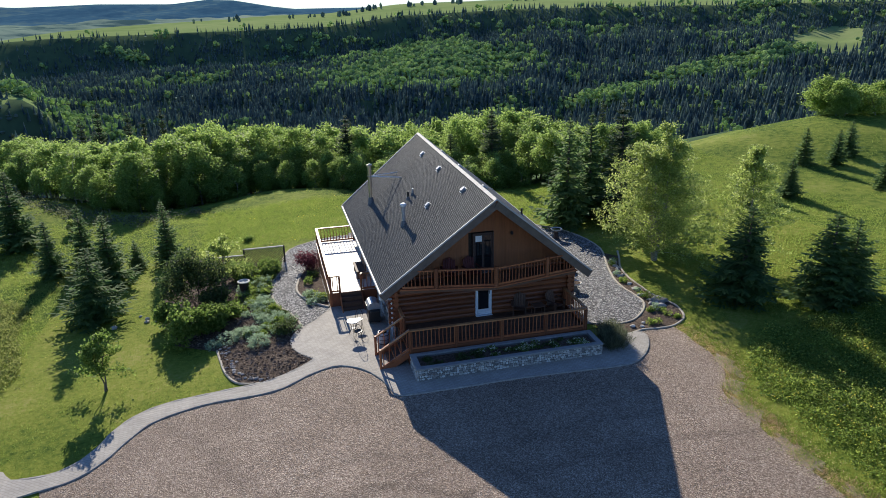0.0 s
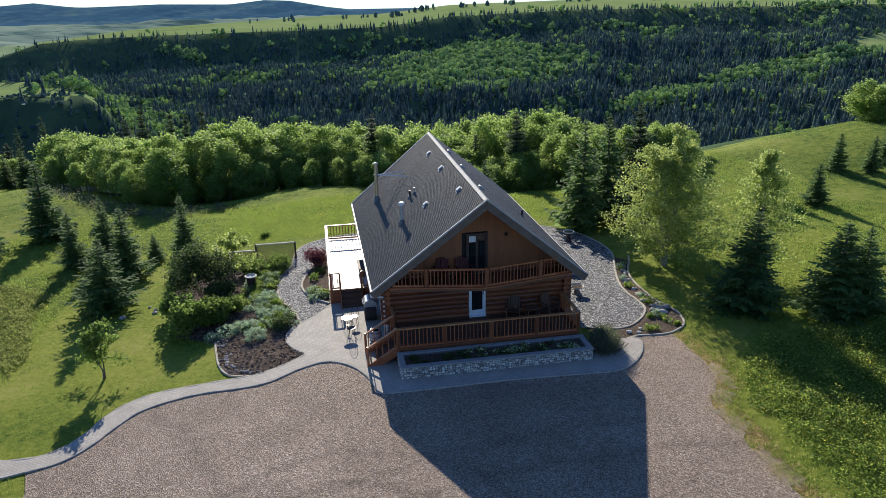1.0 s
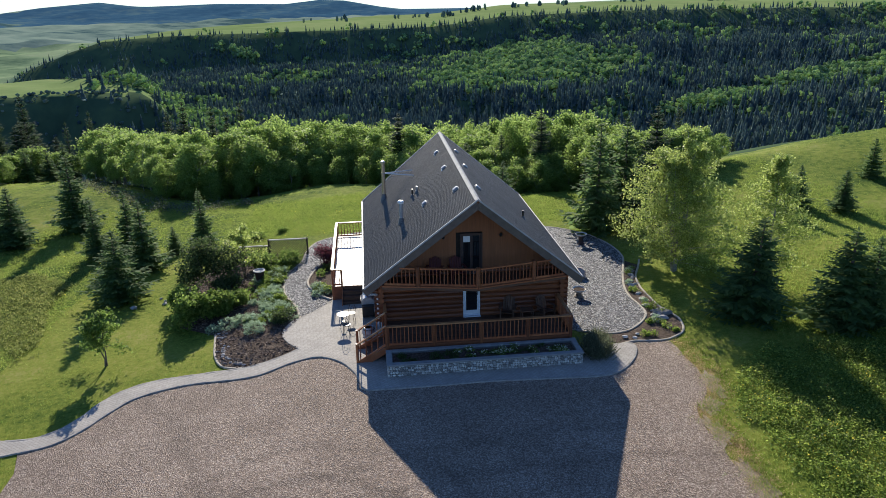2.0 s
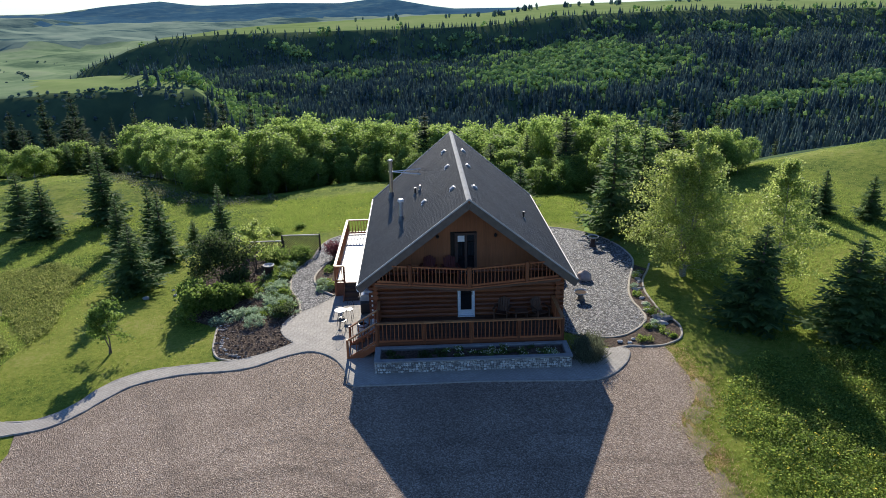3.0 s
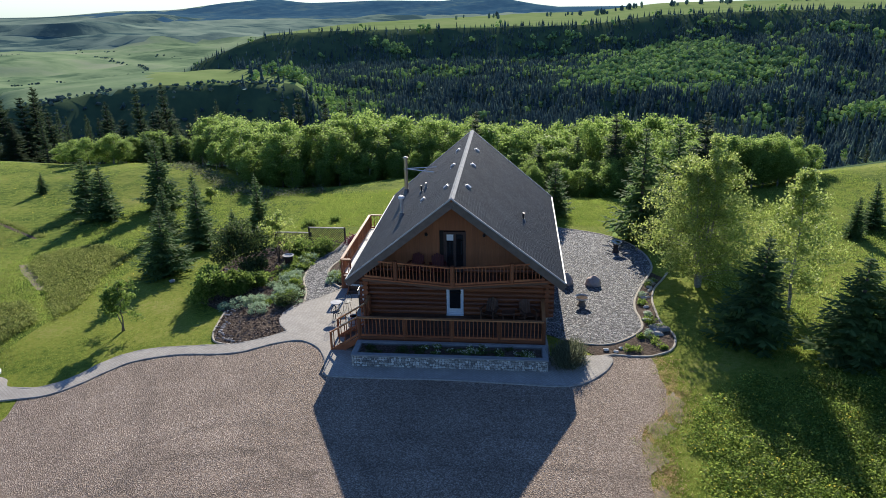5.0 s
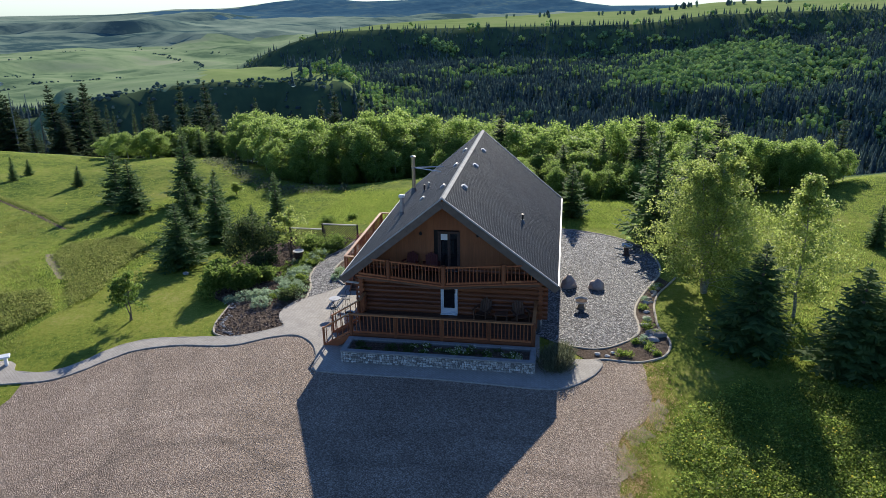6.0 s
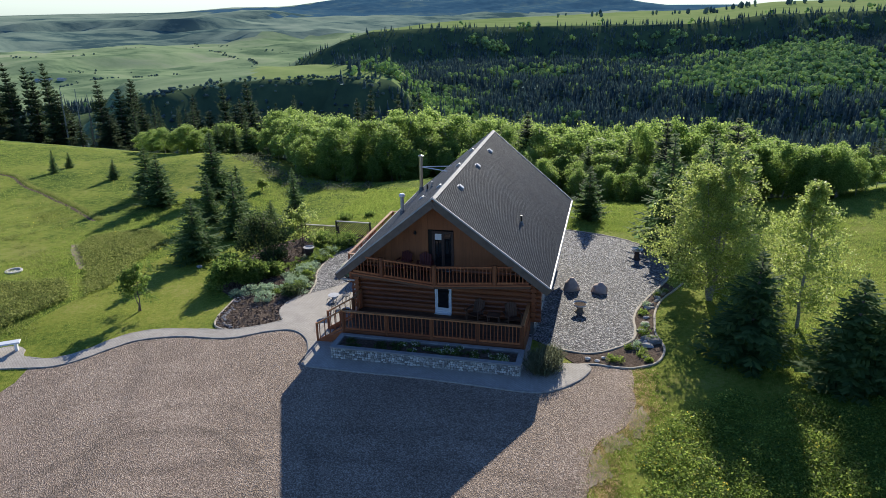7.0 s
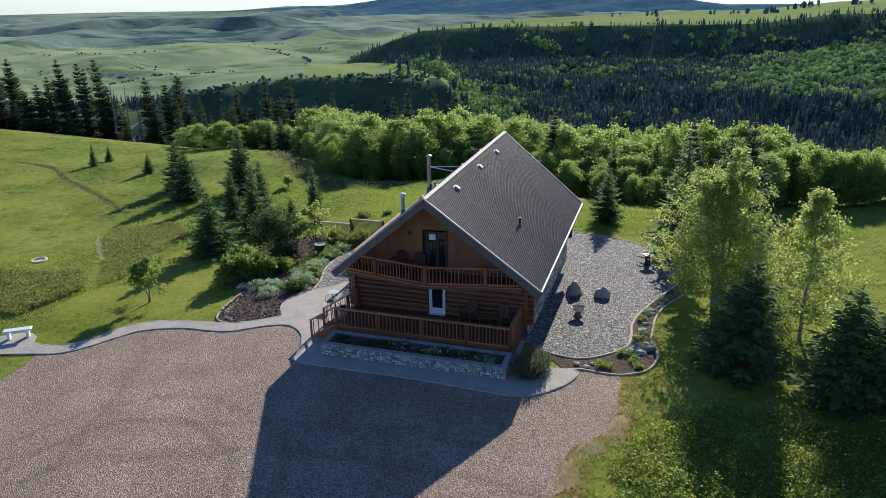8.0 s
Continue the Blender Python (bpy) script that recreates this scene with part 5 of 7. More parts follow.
solo("boulder", rock_bm(6.88, 8.1, gz(6.88, 8.1) + 0.18, 0.40, 0.35, 0.38, 8, 3, 0.4), M_BOULDER, "rounded pinkish granite boulder with flat top", "boulder", "boulders", smooth=True)
# rocks of the rock garden and beside the flower beds
KA, KB = KERB_A[8:46], KERB_B[6:-6]
k = 0
for i in range(34):
    t = 0.12 + 0.88 * R.random()
    a, b = Vector(KA[int(t * (len(KA) - 1))]), Vector(KB[int((1 - t) * (len(KB) - 1))])
    q = a.lerp(b, R.uniform(0.25, 0.75))
    s = R.uniform(0.06, 0.15) * (1.4 if 0.2 < t < 0.4 else 1)
    solo("rock", rock_bm(q.x, q.y, gz(q.x, q.y) + s * 0.3, s * R.uniform(1, 1.6), s, s * 0.7, i, 2, 0.4), M_FIELDROCK, "tan and grey field rock in the rock garden", "rock", "rock garden")
solo("rock", rock_bm(9.25, 2.25, gz(9.2, 2.2) + 0.08, 0.45, 0.36, 0.2, 71, 3, 0.3), M_FIELDROCK, "large flat grey rock in the rock garden", "rock", "rock garden")
for x, y, s in ((6.6, -0.1, 0.10), (7.0, -0.25, 0.095), (7.25, 0.1, 0.075)):
    solo("rock", rock_bm(x, y, gz(x, y) + 0.07, s * 1.3, s, s * 0.7, x * 9, 2, 0.3), M_CAST, "small pale rock on bare soil", "rock")
for i in range(46):
    t = R.random()
    q = Vector(KERB_D[int(t * (len(KERB_D) - 1))]) + Vector((R.uniform(0.05, 0.6), R.uniform(-0.05, 0.4)))
    s = R.uniform(0.035, 0.085)
    solo("stone", rock_bm(q.x, q.y, gz(q.x, q.y) + 0.04 + s * 0.3, s * 1.3, s, s * 0.7, i + 100, 1, 0.3), M_FIELDROCK, "small pale stone along the flower bed", "stone", "bed edging stones")
for i in range(13):
    x, y = -15.4 + R.gauss(0, 0.7), 10.8 + R.gauss(0, 0.9)
    s = R.uniform(0.08, 0.2)
    solo("rock", rock_bm(x, y, gz(x, y) + s * 0.4, s * 1.4, s, s * 0.8, i + 200, 1, 0.3), M_FIELDROCK, "grey field rock heaped behind the shrubs", "rock", "rock heap")

# garden bench by the far end of the path
bx, by = -19.8, -3.2
bz = gz(bx, by) + 0.07
gb = thing("garden_bench", (bx, by, bz), "small white stone garden bench beside the path", "bench")
mt = Matrix.Translation((bx, by, bz)) @ Matrix.Rotation(radians(35), 4, "Z")
part("seat", B(-0.62, 0.62, -0.2, 0.2, 0.38, 0.46, bev=0.015, m=mt), M_WHITE, gb)
for s in (-0.42, 0.42):
    part("leg", B(s - 0.06, s + 0.06, -0.15, 0.15, 0, 0.38, m=mt), M_WHITE, gb)


# lattice screen behind the left bed
def lattice(x0, x1, y, h, name_label):
    z = gz((x0 + x1) / 2, y)
    sc = thing("lattice_screen", ((x0 + x1) / 2, y, z), name_label, "trellis", "lattice screens")
    for x in (x0, x1):
        part("post", B(x - 0.05, x + 0.05, y - 0.05, y + 0.05, z - 0.1, z + h + 0.06), M_LATTICE, sc)
    part("cap", B(x0, x1, y - 0.05, y + 0.05, z + h, z + h + 0.05), M_CAST, sc, "pale cap board")
    part("bottom_board", B(x0, x1, y - 0.03, y + 0.03, z + 0.1, z + 0.16), M_LATTICE, sc)
    w_, hh = x1 - x0, h - 0.16
    n_ = int((w_ + hh) / 0.16)
    for k_ in range(n_):
        c = -hh + k_ * 0.16 + 0.08
        a, b = max(c, 0), min(c + hh, w_)
        if b - a < 0.05:
            continue
        part("slat", beamB((x0 + a, y - 0.012, z + 0.16 + a - c), (x0 + b, y - 0.012, z + 0.16 + b - c), 0.012, 0.035), M_LATTICE, sc)
        part("slat", beamB((x1 - a, y + 0.012, z + 0.16 + a - c), (x1 - b, y + 0.012, z + 0.16 + b - c), 0.012, 0.035), M_LATTICE, sc)


lattice(-10.9, -8.5, 16.1, 1.15, "dark diagonal lattice garden screen with pale cap")
lattice(-13.3, -10.9, 16.4, 0.95, "dark diagonal lattice garden screen with pale cap")

# ---------------------------------------------------------------- foliage builders
def quads_from(centres, ax, ay):
    """Quads round centres with half axes ax, ay (n,3 each)."""
    n = len(centres)
    v = np.stack([centres - ax - ay, centres + ax - ay * 0.55, centres + ax * 0.9 + ay, centres - ax * 0.6 + ay * 0.9], 1).reshape(-1, 3)
    return v, np.arange(4 * n).reshape(n, 4)


def rand_axes(rg, n, size, aspect=0.6, flat=0.5):
    a = rg.normal(size=(n, 3))
    a[:, 2] *= flat
    a /= np.linalg.norm(a, axis=1)[:, None]
    b = rg.normal(size=(n, 3))
    b -= (b * a).sum(1)[:, None] * a
    b /= np.linalg.norm(b, axis=1)[:, None]
    s = size * rg.uniform(0.65, 1.3, n)[:, None]
    return a * s * 0.5, b * s * 0.5 * aspect


def leaf_mesh(name, rg, blobs, clusters, per, size, spread, m, aspect=0.7, hollow=0.55, flat=0.7):
    """Leaves in clusters over a set of ellipsoids (x, y, z, rx, ry, rz)."""
    blobs = np.array(blobs)
    wt = blobs[:, 3] * blobs[:, 4] + blobs[:, 3] * blobs[:, 5]
    which = rg.choice(len(blobs), clusters, p=wt / wt.sum())
    d = rg.normal(size=(clusters, 3))
    d /= np.linalg.norm(d, axis=1)[:, None]
    rad = rg.uniform(hollow ** 3, 1, clusters) ** (1 / 3) * rg.uniform(0.9, 1.12, clusters)
    c = blobs[which, :3] + d * blobs[which, 3:] * rad[:, None]
    pts = np.repeat(c, per, 0) + rg.normal(size=(clusters * per, 3)) * spread * np.array([1, 1, 0.8])
    ax, ay = rand_axes(rg, len(pts), size, aspect, flat)
    v, f = quads_from(pts, ax, ay)
    return mesh_np(name, v, f, m)


def limbs(bm, p, d, length, r, depth, rg, out=None, bend=0.25, kids=3):
    """A limb of three bent pieces that forks; tapers to nothing."""
    p, d = Vector(p), Vector(d).normalized()
    q = p.copy()
    for i in range(3):
        e = q + d * length / 3
        rod(bm, q, e, r * (1 - 0.25 * i), r * (1 - 0.25 * (i + 1)), seg=7 if depth > 1 else 5, caps=False)
        if depth > 0 and i > 0:
            for _ in range(kids if i == 2 else 1):
                t = Vector((rg.gauss(0, 1), rg.gauss(0, 1), rg.gauss(0.5, 0.5))).normalized()
                limbs(bm, e, d * 0.8 + t * 0.6, length * rg.uniform(0.36, 0.52), r * 0.45, depth - 1, rg, out, bend, 2)
        q = e
        d = (d + Vector((rg.gauss(0, bend), rg.gauss(0, bend), rg.gauss(0.1, bend * 0.5)))).normalized()
    if out is not None:
        out.append(tuple(q))


def spruce_meshes(h, r, seed, whorls=36, dens=1.0, skirt=0.03, power=0.82, wild=0.0, m=M_SPRUCE):
    """A spruce: whorls of drooping boughs with flat sprays of twigs."""
    rg = np.random.default_rng(seed)
    C_, AX, AY = [], [], []
    for i in range(whorls):
        t = skirt + (1 - skirt) * (i + rg.uniform(-0.3, 0.3) * (1 + 2 * wild)) / whorls
        t = min(max(t, 0.02), 0.985)
        L0 = r * ((1 - t) ** power) * (1.0 if t > 0.12 else 0.86) * rg.uniform(0.85, 1.1) * (1 - wild * rg.random() ** 2)
        nb = max(4, int((4 + 8 * (1 - t)) * dens))
        a0 = rg.uniform(0, 6.28)
        for b in range(nb):
            a = a0 + 6.28 * b / nb + rg.normal(0, 0.18)
            L = L0 * rg.uniform(0.55 - 0.25 * wild, 1.22)
            out = np.array([math.cos(a), math.sin(a), 0.0])
            side = np.array([-math.sin(a), math.cos(a), 0.0])
            droop = -0.30 + 0.62 * t + rg.normal(0, 0.07)
            ns = max(3, int(3 + 5 * L / r))
            for k in range(ns):
                s = (k + 0.6) / ns
                z = t * h + L * (droop * s + 0.22 * s * s)
                base = out * L * s + np.array([0, 0, z])
                tw = (0.34 * L * (1 - 0.62 * s) + 0.10) * rg.uniform(0.75, 1.25)
                for sg in (-1, 1):
                    dirv = out * 0.75 + side * sg * 0.8 + np.array([0, 0, -0.18 + rg.normal(0, 0.12)])
                    dirv = dirv / np.linalg.norm(dirv)
                    wv = np.cross(dirv, np.array([0, 0, 1.0]))
                    wv = wv / np.linalg.norm(wv) + np.array([0, 0, rg.normal(0, 0.45)])
                    C_.append(base + dirv * tw * 0.5)
                    AX.append(dirv * tw * 0.55)
                    AY.append(wv * (0.030 + 0.055 * tw) * (1.0 + 0.3 * rg.random()))
            # the tip and a hanging spray under the bough
            tip = out * L * 1.0 + np.array([0, 0, t * h + L * (droop + 0.22)])
            C_.append(tip)
            AX.append((out + np.array([0, 0, 0.25])) * 0.14 * (0.5 + L))
            AY.append(side * 0.045)
            C_.append(out * L * 0.45 + np.array([0, 0, t * h + L * droop * 0.45 - 0.06]))
            AX.append(out * L * 0.42 + np.array([0, 0, L * droop * 0.4]))
            AY.append(np.array([0, 0, 0.05 + 0.05 * L]) + side * 0.03)
    for k in range(10):
        z = h * (0.93 + 0.075 * k / 10)
        a = rg.uniform(0, 6.28)
        o = np.array([math.cos(a), math.sin(a), 0.7])
        C_.append(np.array([0, 0, z]) + o * 0.05)
        AX.append(o * 0.09)
        AY.append(np.array([-o[1], o[0], 0]) * 0.025)
    v, f = quads_from(np.array(C_), np.array(AX), np.array(AY))
    crown = mesh_np("crown", v, f, m)
    trunk = to_mesh("trunk", C((0, 0, -0.25), (0, 0, h * 0.97), 0.028 * h ** 0.9 + 0.02, 0.012, seg=8), M_BARK)
    return trunk, crown


SPRUCE = [spruce_meshes(5.5, 1.5, 21, 25, 0.85), spruce_meshes(5.5, 1.75, 22, 24, 0.9), spruce_meshes(5.5, 1.35, 23, 26, 0.8), spruce_meshes(10, 1.9, 24, 46, 1.15, 0.04, 0.62, 0.7, M_OLDSPRUCE), spruce_meshes(10, 1.9, 25, 30, 0.62, 0.12, 0.6, 0.4, M_OLDSPRUCE), spruce_meshes(10, 1.9, 26, 46, 1.05, 0.08, 0.5, 0.9, M_OLDSPRUCE)]


def spruce(x, y, h, w, k, label, sink=0.0, group="spruce trees"):
    t = thing("spruce_tree", (x, y, gz(x, y) - sink), label, "tree", group)
    base_h, base_r = (5.5, (1.5, 1.75, 1.35)[k]) if k < 3 else (10, 1.9)
    t.matrix_basis = pose(x, y, gz(x, y) - sink, R.uniform(-2, 2), R.uniform(-2, 2), R.uniform(0, 360)) @ Matrix.Diagonal((w / 2 / base_r, w / 2 / base_r, h / base_h, 1))
    for nm, me in zip(("trunk", "crown"), SPRUCE[k]):
        ob = new(nm, me)
        ob.parent = t
    return t


LAB = "young dark green spruce standing on the lawn"
for x, y, h, w, k in ((-33.0, 27.1, 4.5, 3.6, 0), (-29.8, 24.0, 4.4, 4.0, 1), (-26.9, 28.0, 5.9, 3.9, 2), (-18.6, 11.1, 4.2, 3.7, 1), (-18.7, 16.6, 4.7, 3.0, 2), (-21.1, 21.6, 4.3, 2.3, 0),
                      (-17.8, 20.3, 1.95, 1.6, 1), (-15.8, 20.4, 4.4, 2.2, 2), (-22.8, 20.1, 3.8, 2.3, 2), (-40.8, 32.7, 2.0, 1.5, 1)):
    spruce(x, y, h, w, k, LAB)
# The last, at (19.5, -6.5), is out of view, kept to shade the undergrowth.
for x, y, h, w, k in ((13.0, 1.1, 4.8, 4.2, 1), (16.3, -0.8, 4.4, 3.8, 0), (17.3, -1.2, 4.0, 3.4, 1), (34.2, 22.7, 3.0, 2.1, 0), (36.2, 21.4, 2.9, 2.0, 1), (38.6, 22.8, 3.0, 2.1, 0), (26.9, 15.2, 2.9, 2.0, 2), (24.9, 17.0, 3.0, 1.9, 2), (23.1, 15.3, 2.6, 1.6, 0),
                      (34.4, 14.4, 3.2, 2.2, 0), (19.5, -6.5, 4.0, 3.0, 0)):
    spruce(x, y, h, w, k, "young dark green spruce on the grassy slope")
for x, y, h, w, k in ((10.7, 17.2, 7.5, 4.4, 1), (14.1, 16.0, 8.3, 3.8, 3), (13.2, 18.8, 7.4, 4.4, 1), (4.9, 38.6, 5.0, 3.4, 0), (5.6, 24.0, 4.0, 2.8, 1), (8.6, 40.0, 6.0, 3.4, 2), (11.5, 36.0, 7.5, 3.4, 3), (-1.5, 43.0, 7.5, 3.4, 3)):
    spruce(x, y, h, w, k, "tall dark spruce at the back of the garden", group="back spruces")
# tall old spruces along the edge of the field
for az, d, el in ((-50.6, 150, 4.4), (-49.3, 148, 4.5), (-48.5, 148, 4.3), (-47.8, 151, 4.0), (-47.4, 154, 4.8), (-47.0, 142, 6.1), (-46.2, 143, 5.8), (-45.6, 152, 5.3), (-45.2, 154, 5.6), (-44.6, 145, 4.2), (-44.4, 146, 5.5),
                  (-43.5, 153, 4.5), (-43.3, 147, 4.9), (-42.4, 145, 4.3), (-42.2, 152, 5.7), (-41.9, 145, 6.2), (-41.4, 147, 7.5), (-39.2, 146, 5.7), (-38.0, 146, 6.3), (-37.4, 149, 5.7), (-36.9, 152, 5.8), (-36.6, 140, 7.2),
                  (-39.0, 141, 7.9), (-33.3, 136, 7.0), (-32.9, 136, 8.0), (-32.1, 139, 8.3), (-30.8, 142, 6.0), (-30.4, 130, 8.0), (-29.8, 131, 7.6), (-29.0, 140, 6.1), (-28.5, 142, 8.3), (-27.9, 133, 8.9)):
    a = radians(az)
    x, y = 9.5 + d * math.sin(a), -27.3 + d * math.cos(a)
    h = 14.7 - d * math.tan(radians(el)) - gz(x, y)
    spruce(x, y, max(h, 3), R.uniform(4.4, 6.4), R.choice((3, 3, 5)), "tall old spruce at the field edge", group="field edge spruces")
for az, d, el in ((-21.1, 120, 7.9), (-20.3, 120, 7.25), (-18.0, 123, 7.7), (-17.0, 126, 8.2), (-16.4, 114, 7.65)):
    a = radians(az)
    x, y = 9.5 + d * math.sin(a), -27.3 + d * math.cos(a)
    spruce(x, y, 14.7 - d * math.tan(radians(el)) - gz(x, y), 4.4, 3, "tall old spruce rising above the aspens", group="field edge spruces")
# young spruces at the foot of the tall ones
for x, y, h, w, k in ((-44.0, 55.0, 3.6, 2.6, 0), (-41.5, 54.0, 4.2, 2.8, 1), (-39.0, 53.5, 3.8, 2.6, 2), (-37.0, 53.0, 4.4, 2.8, 0), (-50.5, 56.0, 3.4, 2.6, 1)):
    spruce(x, y, h, w, k, "young spruce at the edge of the field", group="field edge spruces")


# the near slope of the valley below the field
rv = random.Random(17)
for i in range(95):
    x = rv.uniform(-120, 55)
    y = float(np.interp(x, EDGE_X, EDGE_Y)) + (rv.uniform(14, 110) if x < -36 else rv.uniform(38, 120))
    top = 14.7 - math.hypot(x - 2, y + 27.5) * math.tan(radians(rv.uniform(8.6, 11) if x > -36 else rv.uniform(7.0, 9)))
    h = min(top - gz(x, y), rv.uniform(9, 14))
    if h > 4:
        spruce(x, y, h, rv.uniform(2.6, 3.8), 4, "dark spruce on the near valley slope", group="valley spruces")


# dead poles among them
def snag(x, y, h):
    z = gz(x, y)
    s = thing("dead_tree", (x, y, z), "bare grey dead conifer at the field edge", "tree", "dead trees")
    bm = C((x, y, z - 0.2), (x + 0.2, y, z + h), 0.2, 0.04, seg=7)
    for i in range(26):
        t = R.uniform(0.35, 0.97)
        a = R.uniform(0, 6.28)
        l = (1.1 - t) * 1.3
        rod(bm, (x + 0.2 * t, y, z + h * t), (x + 0.2 * t + l * math.cos(a), y + l * math.sin(a), z + h * t - 0.2 * l), 0.02, 0.006, seg=4, caps=False)
    part("trunk", bm, M_PALEBARK, s)


for az, d, el in ((-41.7, 144, 6.0), (-40.8, 144, 6.2), (-40.1, 147, 6.6), (-41.5, 150, 6.5)):
    a = radians(az)
    x, y = 9.5 + d * math.sin(a), -27.3 + d * math.cos(a)
    snag(x, y, 14.7 - d * math.tan(radians(el)) - gz(x, y))
for x, y, h in ((-49.5, 34.8, 2.5), (-50.3, 38.0, 1.7)):
    spruce(x, y, h, 1.2, 2, "thin young spruce in the meadow")


# ---------------------------------------------------------------- aspens along the rim of the valley
def aspen_mesh(h, seed):
    rg = np.random.default_rng(seed)
    rr = random.Random(seed)
    bm = bmesh.new()
    tips = []
    limbs(bm, (0, 0, -0.3), (rr.gauss(0, 0.05), rr.gauss(0, 0.05), 1), h * 0.52, 0.085, 2, rr, tips, 0.14, 2)
    trunk = to_mesh("trunk", bm, M_PALEBARK)
    blobs = []
    for i in range(84):
        c = rg.normal(size=3)
        c /= np.linalg.norm(c)
        q = rg.uniform(0.45, 1.0) ** 0.5
        s = h * rg.uniform(0.045, 0.085)
        zz = 0.53 + 0.40 * c[2] * q
        fat = 0.25 * (1.0 if zz < 0.6 else 1.0 - 0.6 * (zz - 0.6) / 0.4)
        blobs.append((h * fat * c[0] * q, h * fat * c[1] * q, h * zz, s, s, s * 0.8))
    return trunk, leaf_mesh("crown", rg, blobs, 760, 8, 0.155, 0.20, M_ASPEN, 0.75, 0.45)


ASPEN = [aspen_mesh(7.0, 40 + i) for i in range(7)]


def aspen(x, y, h, w=1.0, label="bright green aspen at the rim of the valley", group="valley rim aspens", sink=0.0):
    t = thing("aspen_tree", (x, y, gz(x, y)), label, "tree", group)
    k = R.randrange(len(ASPEN))
    t.matrix_basis = pose(x, y, gz(x, y) - sink * h, 0, 0, R.uniform(0, 360)) @ Matrix.Diagonal((w * h / 7, w * h / 7, h / 7, 1))
    for nm, me in zip(("trunk", "crown"), ASPEN[k]):
        ob = new(nm, me)
        ob.parent = t


for row in range(8):
    x = -33.0 - 2 * (row > 1)
    while x < 30:
        px = x + R.uniform(-0.8, 0.8)
        py = float(np.interp(px, EDGE_X, EDGE_Y)) + (5.0 if px < -20 else 8.0 if px < 0 else 11.0) + row * 3.1 + R.uniform(-0.9, 0.9)
        d = math.hypot(px, py + 27.5)
        el = 9.75 + 0.45 * math.sin(px * 0.23 + 1) + R.uniform(-0.45, 0.5) + (0.9 if row < 1 else 0) + (0.9 if px > 20 else 0) + (0.6 if row > 5 else 0) - (0.55 if px < -14 else 0)
        h = 14.7 - d * math.tan(radians(el)) - gz(px, py)
        if row == 0:
            h *= R.uniform(0.72, 1.0)
        if 2.2 < h < 16 and not (4 < px < 19 and row == 0 and R.random() < 0.4):
            aspen(px, py, h, R.uniform(0.95, 1.35) if h < 8 else R.uniform(0.75, 1.0))
        x += 3.0
x = -23.5
while x < 15:
    for dy in (3.4, 5.8, 8.2):
        px = x + R.uniform(-0.7, 0.7)
        py = float(np.interp(px, EDGE_X, EDGE_Y)) + dy + (0.0 if px < -20 else 2.2) + R.uniform(-0.7, 0.7)
        aspen(px, py, R.uniform(2.6, 3.6) + 0.25 * dy, R.uniform(0.9, 1.25), "leafy aspen sucker at the foot of the grove", "grove foot aspens", 0.18)
    x += 2.3
for i in range(46):
    px = R.uniform(47, 69)
    py = R.uniform(31, 38) + 0.1 * (px - 44)
    aspen(px, py, R.uniform(3.2, 5.0), R.uniform(1.1, 1.6), "low green aspen thicket on the hilltop", "hilltop aspens", 0.12)
for i in range(20):
    az, d = R.uniform(-37.5, -29.5), R.uniform(93, 101)
    a = radians(az)
    x, y = 9.5 + d * math.sin(a), -27.3 + d * math.cos(a)
    aspen(x, y, max(1.6, 14.7 - d * math.tan(radians(R.uniform(8.8, 10.2))) - gz(x, y)), 1.5, "bushy green aspen at the field edge", "field edge aspens")
for i in range(34):
    py = R.uniform(30.0, 37.0)
    px = R.uniform(14.5, 26.0 + 0.5 * (py - 30))
    h = 14.7 - math.hypot(px - 2, py + 28) * math.tan(radians(R.uniform(9.9, 11.2))) - gz(px, py)
    aspen(px, py, min(max(h, 3.0), 7.5), R.uniform(0.95, 1.25), "bushy green aspen below the slope", "slope aspens", 0.03)


